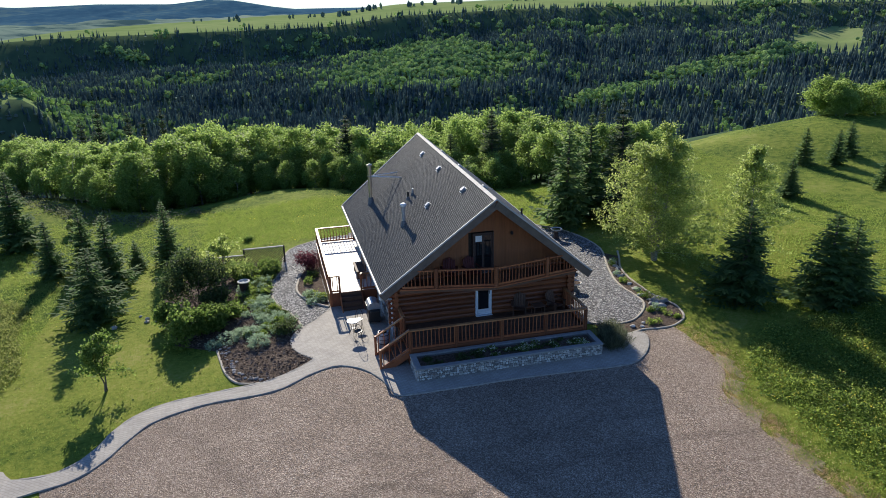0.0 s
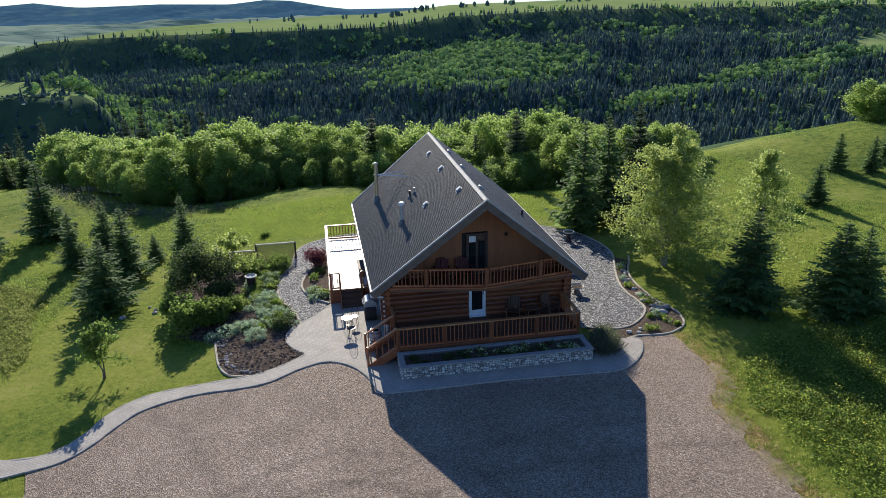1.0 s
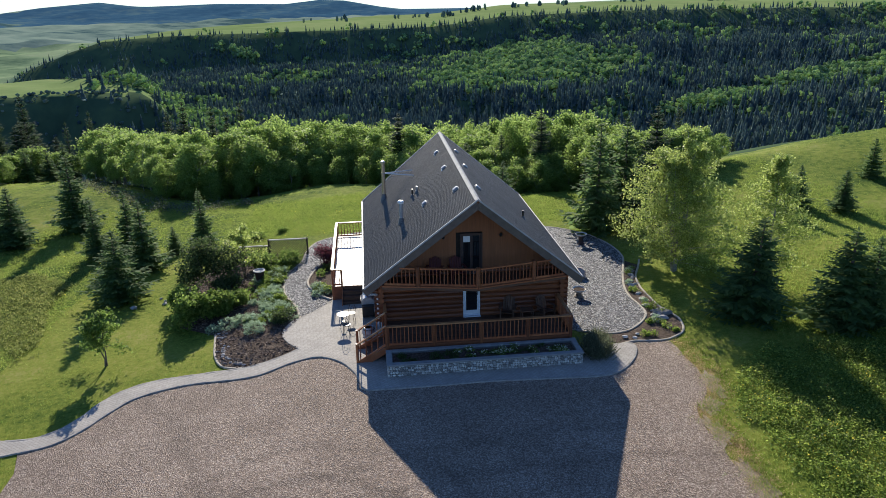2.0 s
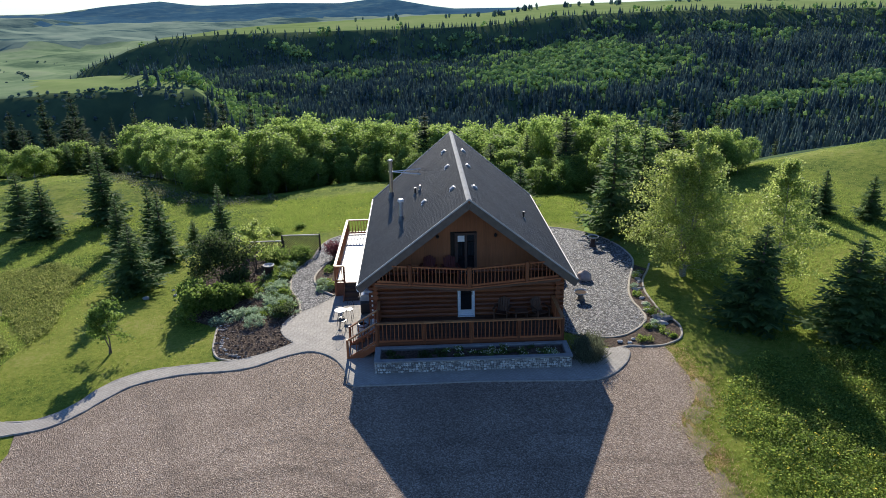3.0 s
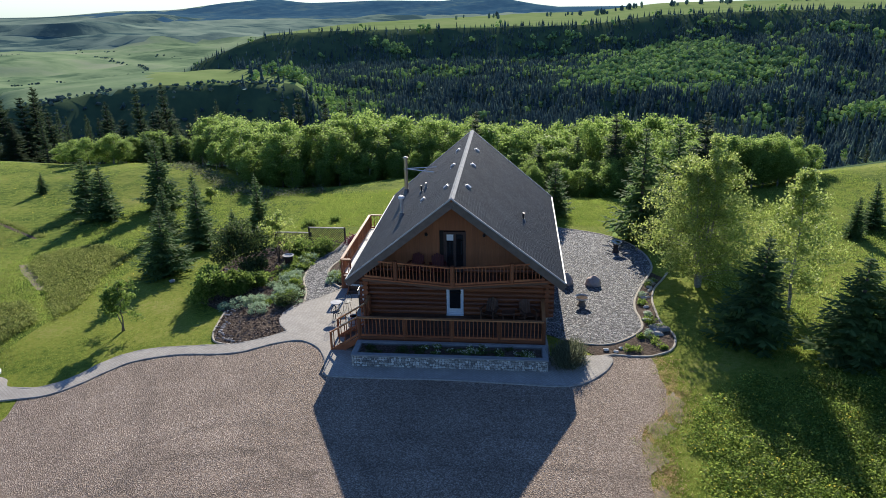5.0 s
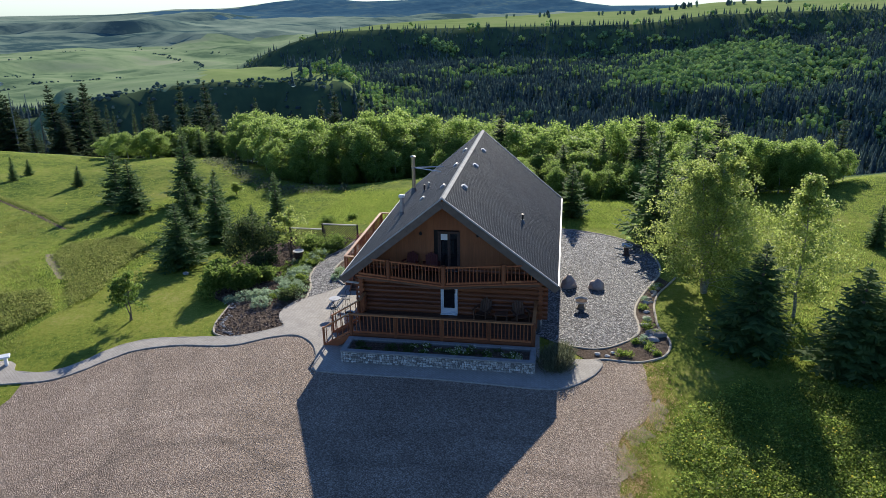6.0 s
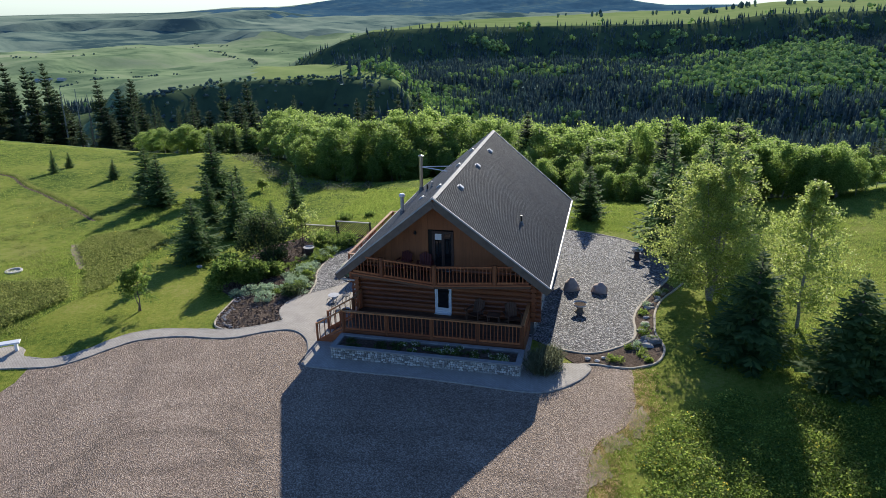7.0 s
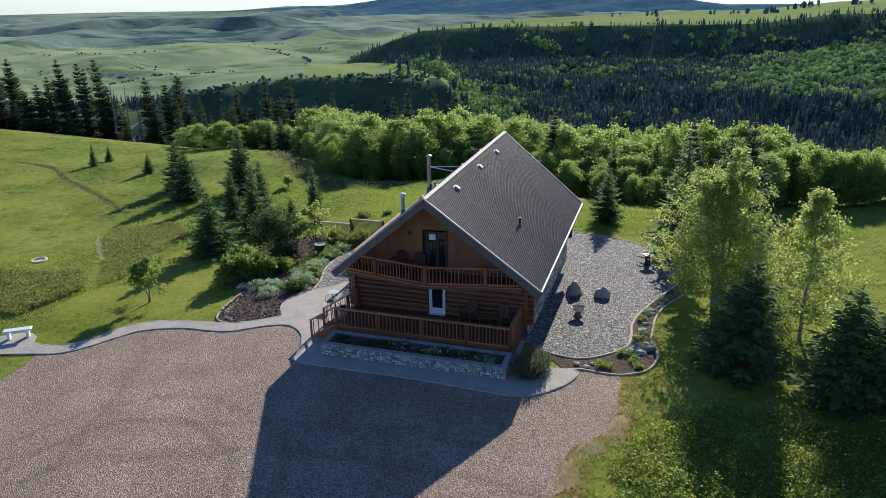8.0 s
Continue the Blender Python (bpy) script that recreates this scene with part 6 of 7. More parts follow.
# ---------------------------------------------------------------- two tall birches and a sapling by the house
def birch(x, y, h, w, seed, label, stems, boughs, leaf=0.105, m=M_BIRCH, name="birch_tree", low=0.14, per=7):
    """Leaders with rising boughs; small leaf sprays along each bough and its side twigs."""
    rg = np.random.default_rng(seed)
    rr = random.Random(seed)
    z = gz(x, y)
    t = thing(name, (x, y, z), label, "tree", "garden trees")
    bark, note = (M_PALEBARK, "pale grey bark") if h > 4 else (M_BARK, "")
    lines = []
    for s in range(stems):
        a = 6.28 * s / stems + 0.7
        sp = 0.0 if stems == 1 else (0.05 if s == 0 else 0.23) * w * rr.uniform(0.6, 1.1)
        top = h * (1.0 if s == 0 else rr.uniform(0.78, 0.95))
        n = 9
        pts = [Vector((x + (0.08 * min(1, sp) + sp * (k / n) ** 1.3) * math.cos(a) + rr.gauss(0, 0.03), y + (0.08 * min(1, sp) + sp * (k / n) ** 1.3) * math.sin(a) + rr.gauss(0, 0.03), z - 0.2 + (top + 0.2) * k / n)) for k in range(n + 1)]
        bm = bmesh.new()
        r0 = 0.011 * h + 0.012
        for k in range(n):
            rod(bm, pts[k], pts[k + 1], r0 * (1 - 0.92 * k / n), r0 * (1 - 0.92 * (k + 1) / n), seg=7, caps=False)
        part("trunk", bm, bark, t, note)
        lines.append(pts)
    tw = bmesh.new()
    cen = []
    for b in range(boughs):
        pts = lines[b % stems]
        q = low + (0.97 - low) * (b + rr.random()) / boughs
        k = min(int(q * 9), 8)
        p = pts[k].lerp(pts[k + 1], q * 9 - k)
        u = (q - low) / (1 - low)
        L = w * (1.0 if stems > 2 else 1.15) * min(1.0, 0.7 + 1.4 * u) * (1.04 - u) ** 0.8 * rr.uniform(0.5, 1.05) / (1.2 if stems > 1 else 1.0)
        a = b * 2.4 + rr.gauss(0, 0.4)
        rise = 0.42 + 0.55 * u + rr.gauss(0, 0.15)
        d = Vector((math.cos(a), math.sin(a), rise)).normalized()
        e = p
        nseg = 4
        for j in range(nseg):
            f = e + d * L / nseg
            rod(tw, e, f, 0.016 * (1 - 0.22 * j), 0.016 * (1 - 0.22 * (j + 1)), seg=4, caps=False)
            for s_ in range((1, 2, 4, 4)[j]):
                g = e.lerp(f, rr.random())
                sd = Vector((rr.gauss(0, 1), rr.gauss(0, 1), rr.gauss(0.15, 0.5))).normalized() * L * rr.uniform(0.14, 0.36) * (0.5 + 0.2 * j)
                if j > 0:
                    for c in (0.45, 0.8, 1.05):
                        cen.append(tuple(g + sd * c))
            e = f
            d = (d + Vector((rr.gauss(0, 0.12), rr.gauss(0, 0.12), -0.10 + rr.gauss(0, 0.08)))).normalized()
        cen.append(tuple(e))
    tagged(part("branchwork", tw, bark, t), kind="stuff")
    c = np.array(cen)
    p = np.repeat(c, per, 0) + rg.normal(size=(len(c) * per, 3)) * 0.075 * (1 + 0.05 * h)
    ax, ay = rand_axes(rg, len(p), leaf, 0.75, 0.9)
    v, f = quads_from(p, ax, ay)
    part("crown", mesh_np("crown", v, f, m), m, t, "loose yellow-green leaves")


birch(12.3, 8.0, 7.8, 5.3, 61, "multi-stemmed birch with loose yellow-green leaves", 6, 170, 0.088, low=0.08, per=8)
birch(15.6, 4.4, 6.7, 2.5, 62, "slender young birch with sparse yellow-green leaves", 1, 66, 0.085, per=7)
birch(-16.55, 2.3, 2.5, 1.7, 63, "small leafy sapling on the lawn", 2, 18, 0.10, M_SHRUB, "sapling", 0.42, 4)
birch(-12.0, 12.9, 3.2, 2.0, 64, "thin light-leaved sapling in the flower bed", 2, 18, 0.10, M_BIRCH, "sapling", 0.3, 4)


# ---------------------------------------------------------------- shrubs and bed plants
def shrub(x, y, h, w, m, seed, label, name="shrub", leaf=0.10, n=160, group="", lobes=9, dy=1.0):
    rg = np.random.default_rng(seed)
    rr = random.Random(seed)
    z = gz(x, y)
    t = thing(name, (x, y, z), label, "shrub", group)
    bm = bmesh.new()
    for i in range(6):
        a = 1.05 * i
        rod(bm, (x, y, z - 0.05), (x + 0.3 * w * math.cos(a), y + 0.3 * w * math.sin(a), z + h * 0.7), 0.02, 0.006, seg=5, caps=False)
    part("woody_base", bm, M_BARK, t)
    blobs = []
    for i in range(lobes):
        a = rg.uniform(0, 6.28)
        o = w * 0.32 * math.sqrt(rg.random())
        q = h * rg.uniform(0.3, 0.72) * (1 - 0.3 * o / w)
        s = w * rg.uniform(0.16, 0.26)
        blobs.append((x + o * math.cos(a), y + o * math.sin(a) * dy, z + q, s, s * dy, min(s, h * 0.3)))
    part("foliage", leaf_mesh("foliage", rg, blobs, n, 14, leaf, 0.08 + 0.02 * w, m, 0.7, 0.4), m, t)


shrub(-13.4, 10.4, 4.3, 3.4, M_DSHRUB, 71, "tall dark green shrub in the flower bed", leaf=0.12, n=420, lobes=16)
shrub(-12.2, 9.2, 2.2, 2.0, M_DSHRUB, 70, "dark green shrub in the flower bed", leaf=0.11, n=200)
shrub(-13.5, 6.0, 2.1, 2.4, M_SHRUB, 72, "broad rounded green shrub beside the lawn", leaf=0.13, n=300, lobes=12)
shrub(-12.3, 6.9, 1.5, 1.7, M_SHRUB, 73, "broad rounded green shrub beside the lawn", leaf=0.13, n=240, lobes=10)
shrub(-11.75, 8.0, 1.25, 1.5, M_SHRUB, 74, "small rounded green shrub in the bed", leaf=0.1, n=150)
shrub(-14.6, 8.4, 1.5, 1.6, M_SHRUB, 81, "leafy green shrub at the bed edge", leaf=0.12, n=120)
shrub(-11.2, 14.2, 0.95, 2.4, M_SHRUB, 75, "green shrub in front of the lattice", leaf=0.11, n=240, lobes=12)
shrub(-9.6, 14.2, 0.9, 1.7, M_SHRUB, 76, "green shrub in front of the lattice", leaf=0.11, n=180)
shrub(-7.25, 13.6, 1.25, 1.7, M_PURPLE, 77, "dark red-leaved barberry beside the deck", leaf=0.08, n=190)
shrub(-12.4, 22.0, 0.4, 1.5, M_SHRUB, 78, "low dark shrub in the meadow", leaf=0.1, n=60)
shrub(-10.9, 22.6, 0.3, 0.9, M_SHRUB, 79, "low dark shrub in the meadow", leaf=0.1, n=40)
shrub(-8.9, 4.6, 0.7, 1.3, M_DSHRUB, 80, "brown-green low shrub in the mulch", leaf=0.07, n=130, dy=1.3)
shrub(-24.0, 31.0, 1.6, 1.1, M_BIRCH, 82, "pale green bush in the meadow", leaf=0.12, n=70)


def russian_sage(x, y, h, w, seed):
    """Fine upright grey-green stems fanning from one base."""
    rg = np.random.default_rng(seed)
    z = gz(x, y)
    n = 1300
    a = rg.uniform(0, 6.28, n)
    lean = rg.uniform(0, 0.9, n) ** 0.8
    l = h * rg.uniform(0.55, 1.0, n) * (1 - 0.25 * lean)
    d = np.stack([np.cos(a) * lean * 1.1, np.sin(a) * lean * 1.1, np.ones(n)], 1)
    d /= np.linalg.norm(d, axis=1)[:, None]
    base = np.stack([x + w * 0.28 * rg.normal(size=n) * 0.6, y + w * 0.28 * rg.normal(size=n) * 0.6, np.full(n, z)], 1)
    side = np.cross(d, rg.normal(size=(n, 3)))
    side /= np.linalg.norm(side, axis=1)[:, None]
    v, f = quads_from(base + d * l[:, None] * 0.5, d * l[:, None] * 0.5, side * 0.006)
    lp = np.repeat(base, 5, 0) + np.repeat(d * l[:, None], 5, 0) * rg.uniform(0.35, 1.0, (n * 5, 1))
    ax, ay = rand_axes(rg, n * 5, 0.07, 0.3, 1.5)
    v2, f2 = quads_from(lp, ax, ay)
    t = thing("sage_bush", (x, y, z), "fine-leaved grey-green bush beside the planter", "shrub")
    part("woody_base", mesh_np("woody_base", v, f, M_SAGE), M_SAGE, t)
    part("foliage", mesh_np("foliage", v2, f2, M_SAGE), M_SAGE, t)


russian_sage(4.85, -1.55, 1.1, 1.4, 83)
russian_sage(5.05, -0.85, 0.95, 1.1, 84)


def mound(x, y, h, w, m, seed, label, leaf=0.06, n=60):
    rg = np.random.default_rng(seed)
    z = gz(x, y) + 0.03
    t = thing("bed_plant", (x, y, z), label, "plant", "bed plants")
    me = leaf_mesh("foliage", rg, [(x, y, z + h * 0.35, w / 2, w / 2, h * 0.6)], n, 12, leaf, 0.05, m, 0.5, 0.6, 1.2)
    part("foliage", me, m, t)


mound(-10.2, 3.9, 0.55, 1.05, M_SILVER, 90, "rounded silver-grey sage mound in the bed", n=130)
mound(-11.6, 5.0, 0.5, 1.1, M_SILVER, 91, "silver-grey foliage mound in the bed", n=110)
mound(-10.9, 5.4, 0.45, 0.9, M_SILVER, 92, "silver-grey foliage mound in the bed", n=90)
mound(-12.3, 4.7, 0.35, 0.7, M_SILVER, 93, "silver-grey foliage mound in the bed", n=60)
rb = random.Random(5)
for i in range(110):
    t = rb.random()
    y = 4.9 + 9.5 * t
    kx = float(np.interp(y, [p[1] for p in KERB_C[:40]], [p[0] for p in KERB_C[:40]]))
    x = kx - 0.3 - abs(rb.gauss(0, 0.9)) * (1.2 - 0.7 * t)
    m = rb.choices([M_SILVER, M_SHRUB, M_UNDER, M_DSHRUB], [0.75 if y < 9.5 else 0.15, 0.25, 0.2, 0.12])[0]
    lab = {"silver_foliage": "low silver-grey foliage clump in the bed", "shrub_leaves": "low green leafy clump in the bed", "undergrowth_leaves": "low bright green clump in the bed", "dark_shrub_leaves": "low dark green clump in the bed"}[m.name]
    mound(x, y, rb.uniform(0.2, 0.5), rb.uniform(0.45, 0.95), m, 300 + i, lab, 0.07, 42)
for i in range(10):
    y = rb.uniform(7.6, 12.6)
    x = rb.uniform(-7.6, -6.85)
    mound(x, y, rb.uniform(0.25, 0.5), rb.uniform(0.4, 0.8), rb.choice([M_SILVER, M_SHRUB, M_UNDER, M_DSHRUB]), 400 + i, "low leafy clump beside the deck", 0.07, 40)
for i in range(16):
    t = rb.random()
    a, b = Vector(KA[int(t * (len(KA) - 1))]), Vector(KB[int((1 - t) * (len(KB) - 1))])
    q = a.lerp(b, rb.uniform(0.3, 0.7))
    mound(q.x, q.y, rb.uniform(0.15, 0.35), rb.uniform(0.25, 0.6), rb.choice([M_SHRUB, M_UNDER, M_SILVER]), 500 + i, "low leafy clump in the rock garden", 0.06, 24)
for x, y in ((9.1, 0.25), (8.3, 1.3)):
    mound(x, y, 0.15, 0.24, M_UNDER, int(600 + x * 10), "bright green clump in the rock garden", 0.07, 40)
for i in range(46):
    x = rb.uniform(-3.6, 3.6)
    y = rb.uniform(PY0 + 0.3, PY1 - 0.3)
    rgx = np.random.default_rng(700 + i)
    fl = i % 3 != 0 and x > -1.2
    pp = thing("planter_plant", (x, y, PT - 0.12), "pale-flowered bedding plant in the planter" if fl else "low green bedding plant in the planter", "plant", "planter plants")
    me = leaf_mesh("foliage", rgx, [(x, y, PT - 0.08, 0.2, 0.16, 0.1)], 16, 10, 0.05, 0.04, M_DSHRUB if not fl else M_SHRUB, 0.6, 0.4, 1.0)
    part("foliage", me, M_SHRUB, pp)
    if fl:
        me = leaf_mesh("blossom", rgx, [(x, y, PT - 0.01, 0.2, 0.16, 0.06)], 8, 3, 0.045, 0.03, M_WHITEFL, 0.9, 0.5, 0.3)
        part("blossom", me, M_WHITEFL, pp, "pale yellow flowers")

# ---------------------------------------------------------------- undergrowth, grass
def inside_any(x, y, polys):
    hit = np.zeros(len(x), bool)
    for o in polys:
        ins = np.zeros(len(x), bool)
        j = len(o) - 1
        for i in range(len(o)):
            if o[i][1] != o[j][1]:
                c = ((o[i][1] > y) != (o[j][1] > y)) & (x < (o[j][0] - o[i][0]) * (y - o[i][1]) / (o[j][1] - o[i][1]) + o[i][0])
                ins ^= c
            j = i
        hit |= ins
    return hit


def hash_noise(x, y, s):
    return waves(x, y, s, 1.7) * 0.6 + waves(x, y, s * 0.43, 4.1) * 0.4


def undergrowth():
    rg = np.random.default_rng(101)
    n = 11500
    x, y = rg.uniform(8.6, 27, n), rg.uniform(-17, 0.5, n)
    lim = 8.55 + 0.3 * np.sin(y * 1.3) + 0.25 * np.sin(y * 3.1) + 0.42 * np.clip(y + 7, 0, 9)
    keep = (x > lim) & (y < -2.7 + 0.35 * np.sin(x * 1.1) + 0.2 * np.sin(x * 2.7)) & (rg.random(n) < 0.55 + 0.5 * hash_noise(x, y, 1.6))
    x, y = x[keep], y[keep]
    g = ground_z(x, y)
    hgt = 0.22 + 0.55 * np.clip(hash_noise(x, y, 0.9), 0, 1) + 0.15 * rg.random(len(x))
    hgt *= np.clip((x - np.interp(y, np.arange(-17, 1), np.full(18, 8.6))) / 1.6, 0.35, 1)
    per = 34
    c = np.stack([x, y, g], 1)
    p = np.repeat(c, per, 0) + rg.normal(size=(len(c) * per, 3)) * np.array([0.17, 0.17, 0.0])
    p[:, 2] += np.repeat(hgt, per) * rg.uniform(0.3, 1.1, len(p))
    ax, ay = rand_axes(rg, len(p), 0.068, 0.6, 0.45)
    v, f = quads_from(p, ax, ay)
    tagged(new("undergrowth", mesh_np("undergrowth", v, f, M_UNDER)), "knee-high leafy green undergrowth beside the drive", "undergrowth", kind="stuff")
    k = rg.random(len(c)) < 0.12
    q = np.repeat(c[k], 3, 0) + rg.normal(size=(k.sum() * 3, 3)) * np.array([0.15, 0.15, 0.04])
    q[:, 2] += np.repeat(hgt[k], 3) * 1.08
    ax, ay = rand_axes(rg, len(q), 0.06, 0.8, 0.3)
    v, f = quads_from(q, ax, ay)
    tagged(new("wildflowers", mesh_np("wildflowers", v, f, M_YELLOW)), "small yellow wildflowers in the undergrowth", "flowers", kind="stuff")


undergrowth()


def blades(name, rg, x, y, h, w, m, per, label, category, lean=0.5, spread=0.06):
    n = len(x) * per
    px = np.repeat(x, per) + rg.normal(0, spread, n)
    py = np.repeat(y, per) + rg.normal(0, spread, n)
    pz = ground_z(px, py)
    hh = np.repeat(h, per) * rg.uniform(0.6, 1.3, n)
    a = rg.uniform(0, 6.28, n)
    tx, ty = rg.normal(0, lean, n) * hh, rg.normal(0, lean, n) * hh
    v = np.stack([np.stack([px - np.cos(a) * w, py - np.sin(a) * w, pz - 0.01], 1), np.stack([px + np.cos(a) * w, py + np.sin(a) * w, pz - 0.01], 1), np.stack([px + tx, py + ty, pz + hh], 1)], 1).reshape(-1, 3)
    tagged(new(name, mesh_np(name, v, np.arange(3 * n).reshape(n, 3), m)), label, category, kind="stuff")


def grasses():
    rg = np.random.default_rng(202)
    # lawn near the house
    n = 90000
    x, y = rg.uniform(-30, 30, n), rg.uniform(-18, 34, n)
    keep = ~inside_any(x, y, COVER) & (np.abs(x) + 0 * y > 0)
    keep &= ~((np.abs(x) < 4.2) & (y > 1.5) & (y < 14.4))
    mead = (x < -21) | (y > 21) | (x > 13)
    keep &= (rg.random(n) < np.where(mead, 1.0, 0.8))
    x, y, mead = x[keep], y[keep], mead[keep]
    blades("grass", rg, x[~mead], y[~mead], np.full((~mead).sum(), 0.075), 0.012, M_GRASS, 4, "mown green grass of the lawn", "grass", 0.7, 0.10)
    hm = 0.09 + 0.10 * np.clip(hash_noise(x[mead], y[mead], 2.3), 0, 1)
    blades("tall_grass", rg, x[mead], y[mead], hm, 0.02, M_GRASS, 4, "rough unmown meadow grass", "grass", 0.6, 0.14)
    # the wider meadow
    n = 26000
    x, y = rg.uniform(-95, 62, n), rg.uniform(12, 58, n)
    d = y - np.interp(x, EDGE_X, EDGE_Y)
    keep = (d < 2) & ~((np.abs(x) < 30) & (y < 34)) 
    x, y = x[keep], y[keep]
    blades("tall_grass", rg, x, y, np.full(len(x), 0.11), 0.02, M_GRASS, 5, "rough meadow grass on the hilltop", "grass", 0.7, 0.25)
    # weeds and yellow flowers in the left meadow
    n = 9000
    x, y = rg.uniform(-44, -20, n), rg.uniform(-2, 26, n)
    k = hash_noise(x, y, 2.6) > 0.18
    x, y = x[k], y[k]
    blades("weeds", rg, x, y, np.full(len(x), 0.13), 0.016, M_WEED, 8, "clumps of leafy weeds in the meadow", "weeds", 0.8, 0.16)
    # unmown patches with a cut edge
    for outline, hh, cnt in (([(-22.14, -1.1), (-21.8, 0.7), (-21.6, 3.2), (-24.0, 5.7), (-25.8, 4.8), (-30, 3.6), (-32, -1)], 0.36, 6500),
                             ([(-21.0, 3.5), (-20.8, 5.2), (-21.2, 7.1), (-22.4, 10.6), (-22.5, 14.4), (-25.8, 17.0), (-28.2, 15.7), (-29.2, 14.8), (-28.3, 12.0), (-24.6, 8.2)], 0.28, 6500)):
        o = np.array(outline)
        x, y = rg.uniform(o[:, 0].min(), o[:, 0].max(), cnt), rg.uniform(o[:, 1].min(), o[:, 1].max(), cnt)
        k = inside_any(x, y, [o]) & (hash_noise(x, y, 0.6) > -0.7)
        x, y = x[k], y[k]
        c = np.stack([x, y, ground_z(x, y)], 1)
        p = np.repeat(c, 9, 0) + rg.normal(size=(len(c) * 9, 3)) * np.array([0.10, 0.10, 0])
        p[:, 2] += hh * rg.uniform(0.15, 1.0, len(p)) * np.repeat(0.75 + 0.35 * hash_noise(x, y, 0.9), 9)
        ax, ay = rand_axes(rg, len(p), 0.085, 0.55, 1.2)
        v, f = quads_from(p, ax, ay)
        tagged(new("weeds", mesh_np("weeds", v, f, M_WEED)), "unmown patch of leafy weeds in the lawn", "weeds", kind="stuff")
    # taller grass along the foot trail
    e = np.array(smooth_line(TRAIL, 0.3))
    i = rg.integers(0, len(e), 1500)
    x, y = e[i, 0] + rg.normal(0.25, 0.1, 1500), e[i, 1] + 0.3 + np.abs(rg.normal(0, 0.18, 1500))
    blades("tall_grass", rg, x, y, np.full(1500, 0.17), 0.016, M_WEED, 5, "taller grass along the foot trail", "grass", 0.35, 0.1)
    # bright unmown grass behind the gravel
    n = 16000
    x, y = rg.uniform(-14, 22, n), rg.uniform(20.6, 33, n)
    k = ~inside_any(x, y, COVER) & (y < np.interp(x, EDGE_X, EDGE_Y) + 4)
    blades("tall_grass", rg, x[k], y[k], np.full(k.sum(), 0.14), 0.016, M_GRASS, 4, "bright unmown grass behind the gravel", "grass", 0.6, 0.14)
    n = 1700
    x, y = rg.uniform(-46, 12, n), rg.uniform(2, 36, n)
    k = (hash_noise(x, y, 4.2) > 0.1) & ~inside_any(x, y, COVER) & ((x < -20) | (y > 20)) & (y < np.interp(x, EDGE_X, EDGE_Y))
    p = np.stack([x[k], y[k], ground_z(x[k], y[k]) + 0.16], 1)
    ax, ay = rand_axes(rg, len(p), 0.07, 0.8, 0.3)
    v, f = quads_from(p, ax, ay)
    tagged(new("wildflowers", mesh_np("wildflowers", v, f, M_YELLOW)), "scattered yellow flowers in the meadow", "flowers", kind="stuff")
    # grey sagebrush along the edge of the field
    n = 260
    x = rg.uniform(-34, -15, n)
    y = np.interp(x, EDGE_X, EDGE_Y) + rg.normal(-0.8, 1.1, n)
    c = np.stack([x, y, ground_z(x, y) + 0.15], 1)
    q = np.repeat(c, 14, 0) + rg.normal(size=(n * 14, 3)) * np.array([0.25, 0.25, 0.12])
    ax, ay = rand_axes(rg, len(q), 0.15, 0.5, 1)
    v, f = quads_from(q, ax, ay)
    tagged(new("sagebrush", mesh_np("sagebrush", v, f, M_SAGE)), "low grey-green sagebrush along the field edge", "sagebrush", kind="stuff")
    # ragged dry tufts along the drive's edge
    e = np.array(R_EDGE[:70])
    i = rg.integers(0, len(e), 5200)
    x = e[i, 0] + rg.normal(0.35, 0.33, 5200)
    y = e[i, 1] + rg.normal(0, 0.15, 5200)
    k = hash_noise(x, y, 0.5) > -0.25
    x, y = x[k], y[k]
    blades("lawn_edge", rg, x[::2] + 0.25, y[::2], np.full(len(x[::2]), 0.09), 0.014, M_GRASS, 5, "ragged green grass along the drive", "grass", 0.8, 0.09)
    blades("dry_grass", rg, x, y, np.full(len(x), 0.06), 0.014, M_DRYGRASS, 4, "dry brown grass along the drive", "grass", 0.9, 0.08)


TRAIL = [(-60.5, 34.5), (-54.8, 33.2), (-52.1, 32.0), (-48.1, 28.9), (-42.0, 25.2), (-36.0, 21.3), (-32.0, 18.4)]
M_WEED = mat("weed_leaves", [(0.2, (0.066, 0.092, 0.024)), (0.5, (0.142, 0.176, 0.042)), (0.8, (0.240, 0.255, 0.080))], scale=0.7, isl=1.7, rough=0.7, bump=0, leaf=0.42, spec=0.15)
M_DRYSOIL = mat("pale_soil", [(0.3, (0.20, 0.15, 0.10)), (0.7, (0.38, 0.31, 0.22))], scale=4, big=(1, .5), rough=1, bump=0.8)
M_DRYGRASS = mat("dry_grass", [(0.2, (0.20, 0.14, 0.075)), (0.5, (0.34, 0.25, 0.14)), (0.8, (0.46, 0.36, 0.22))], scale=1.5, isl=1, rough=0.8, bump=0, leaf=0.6, spec=0.05)
grasses()


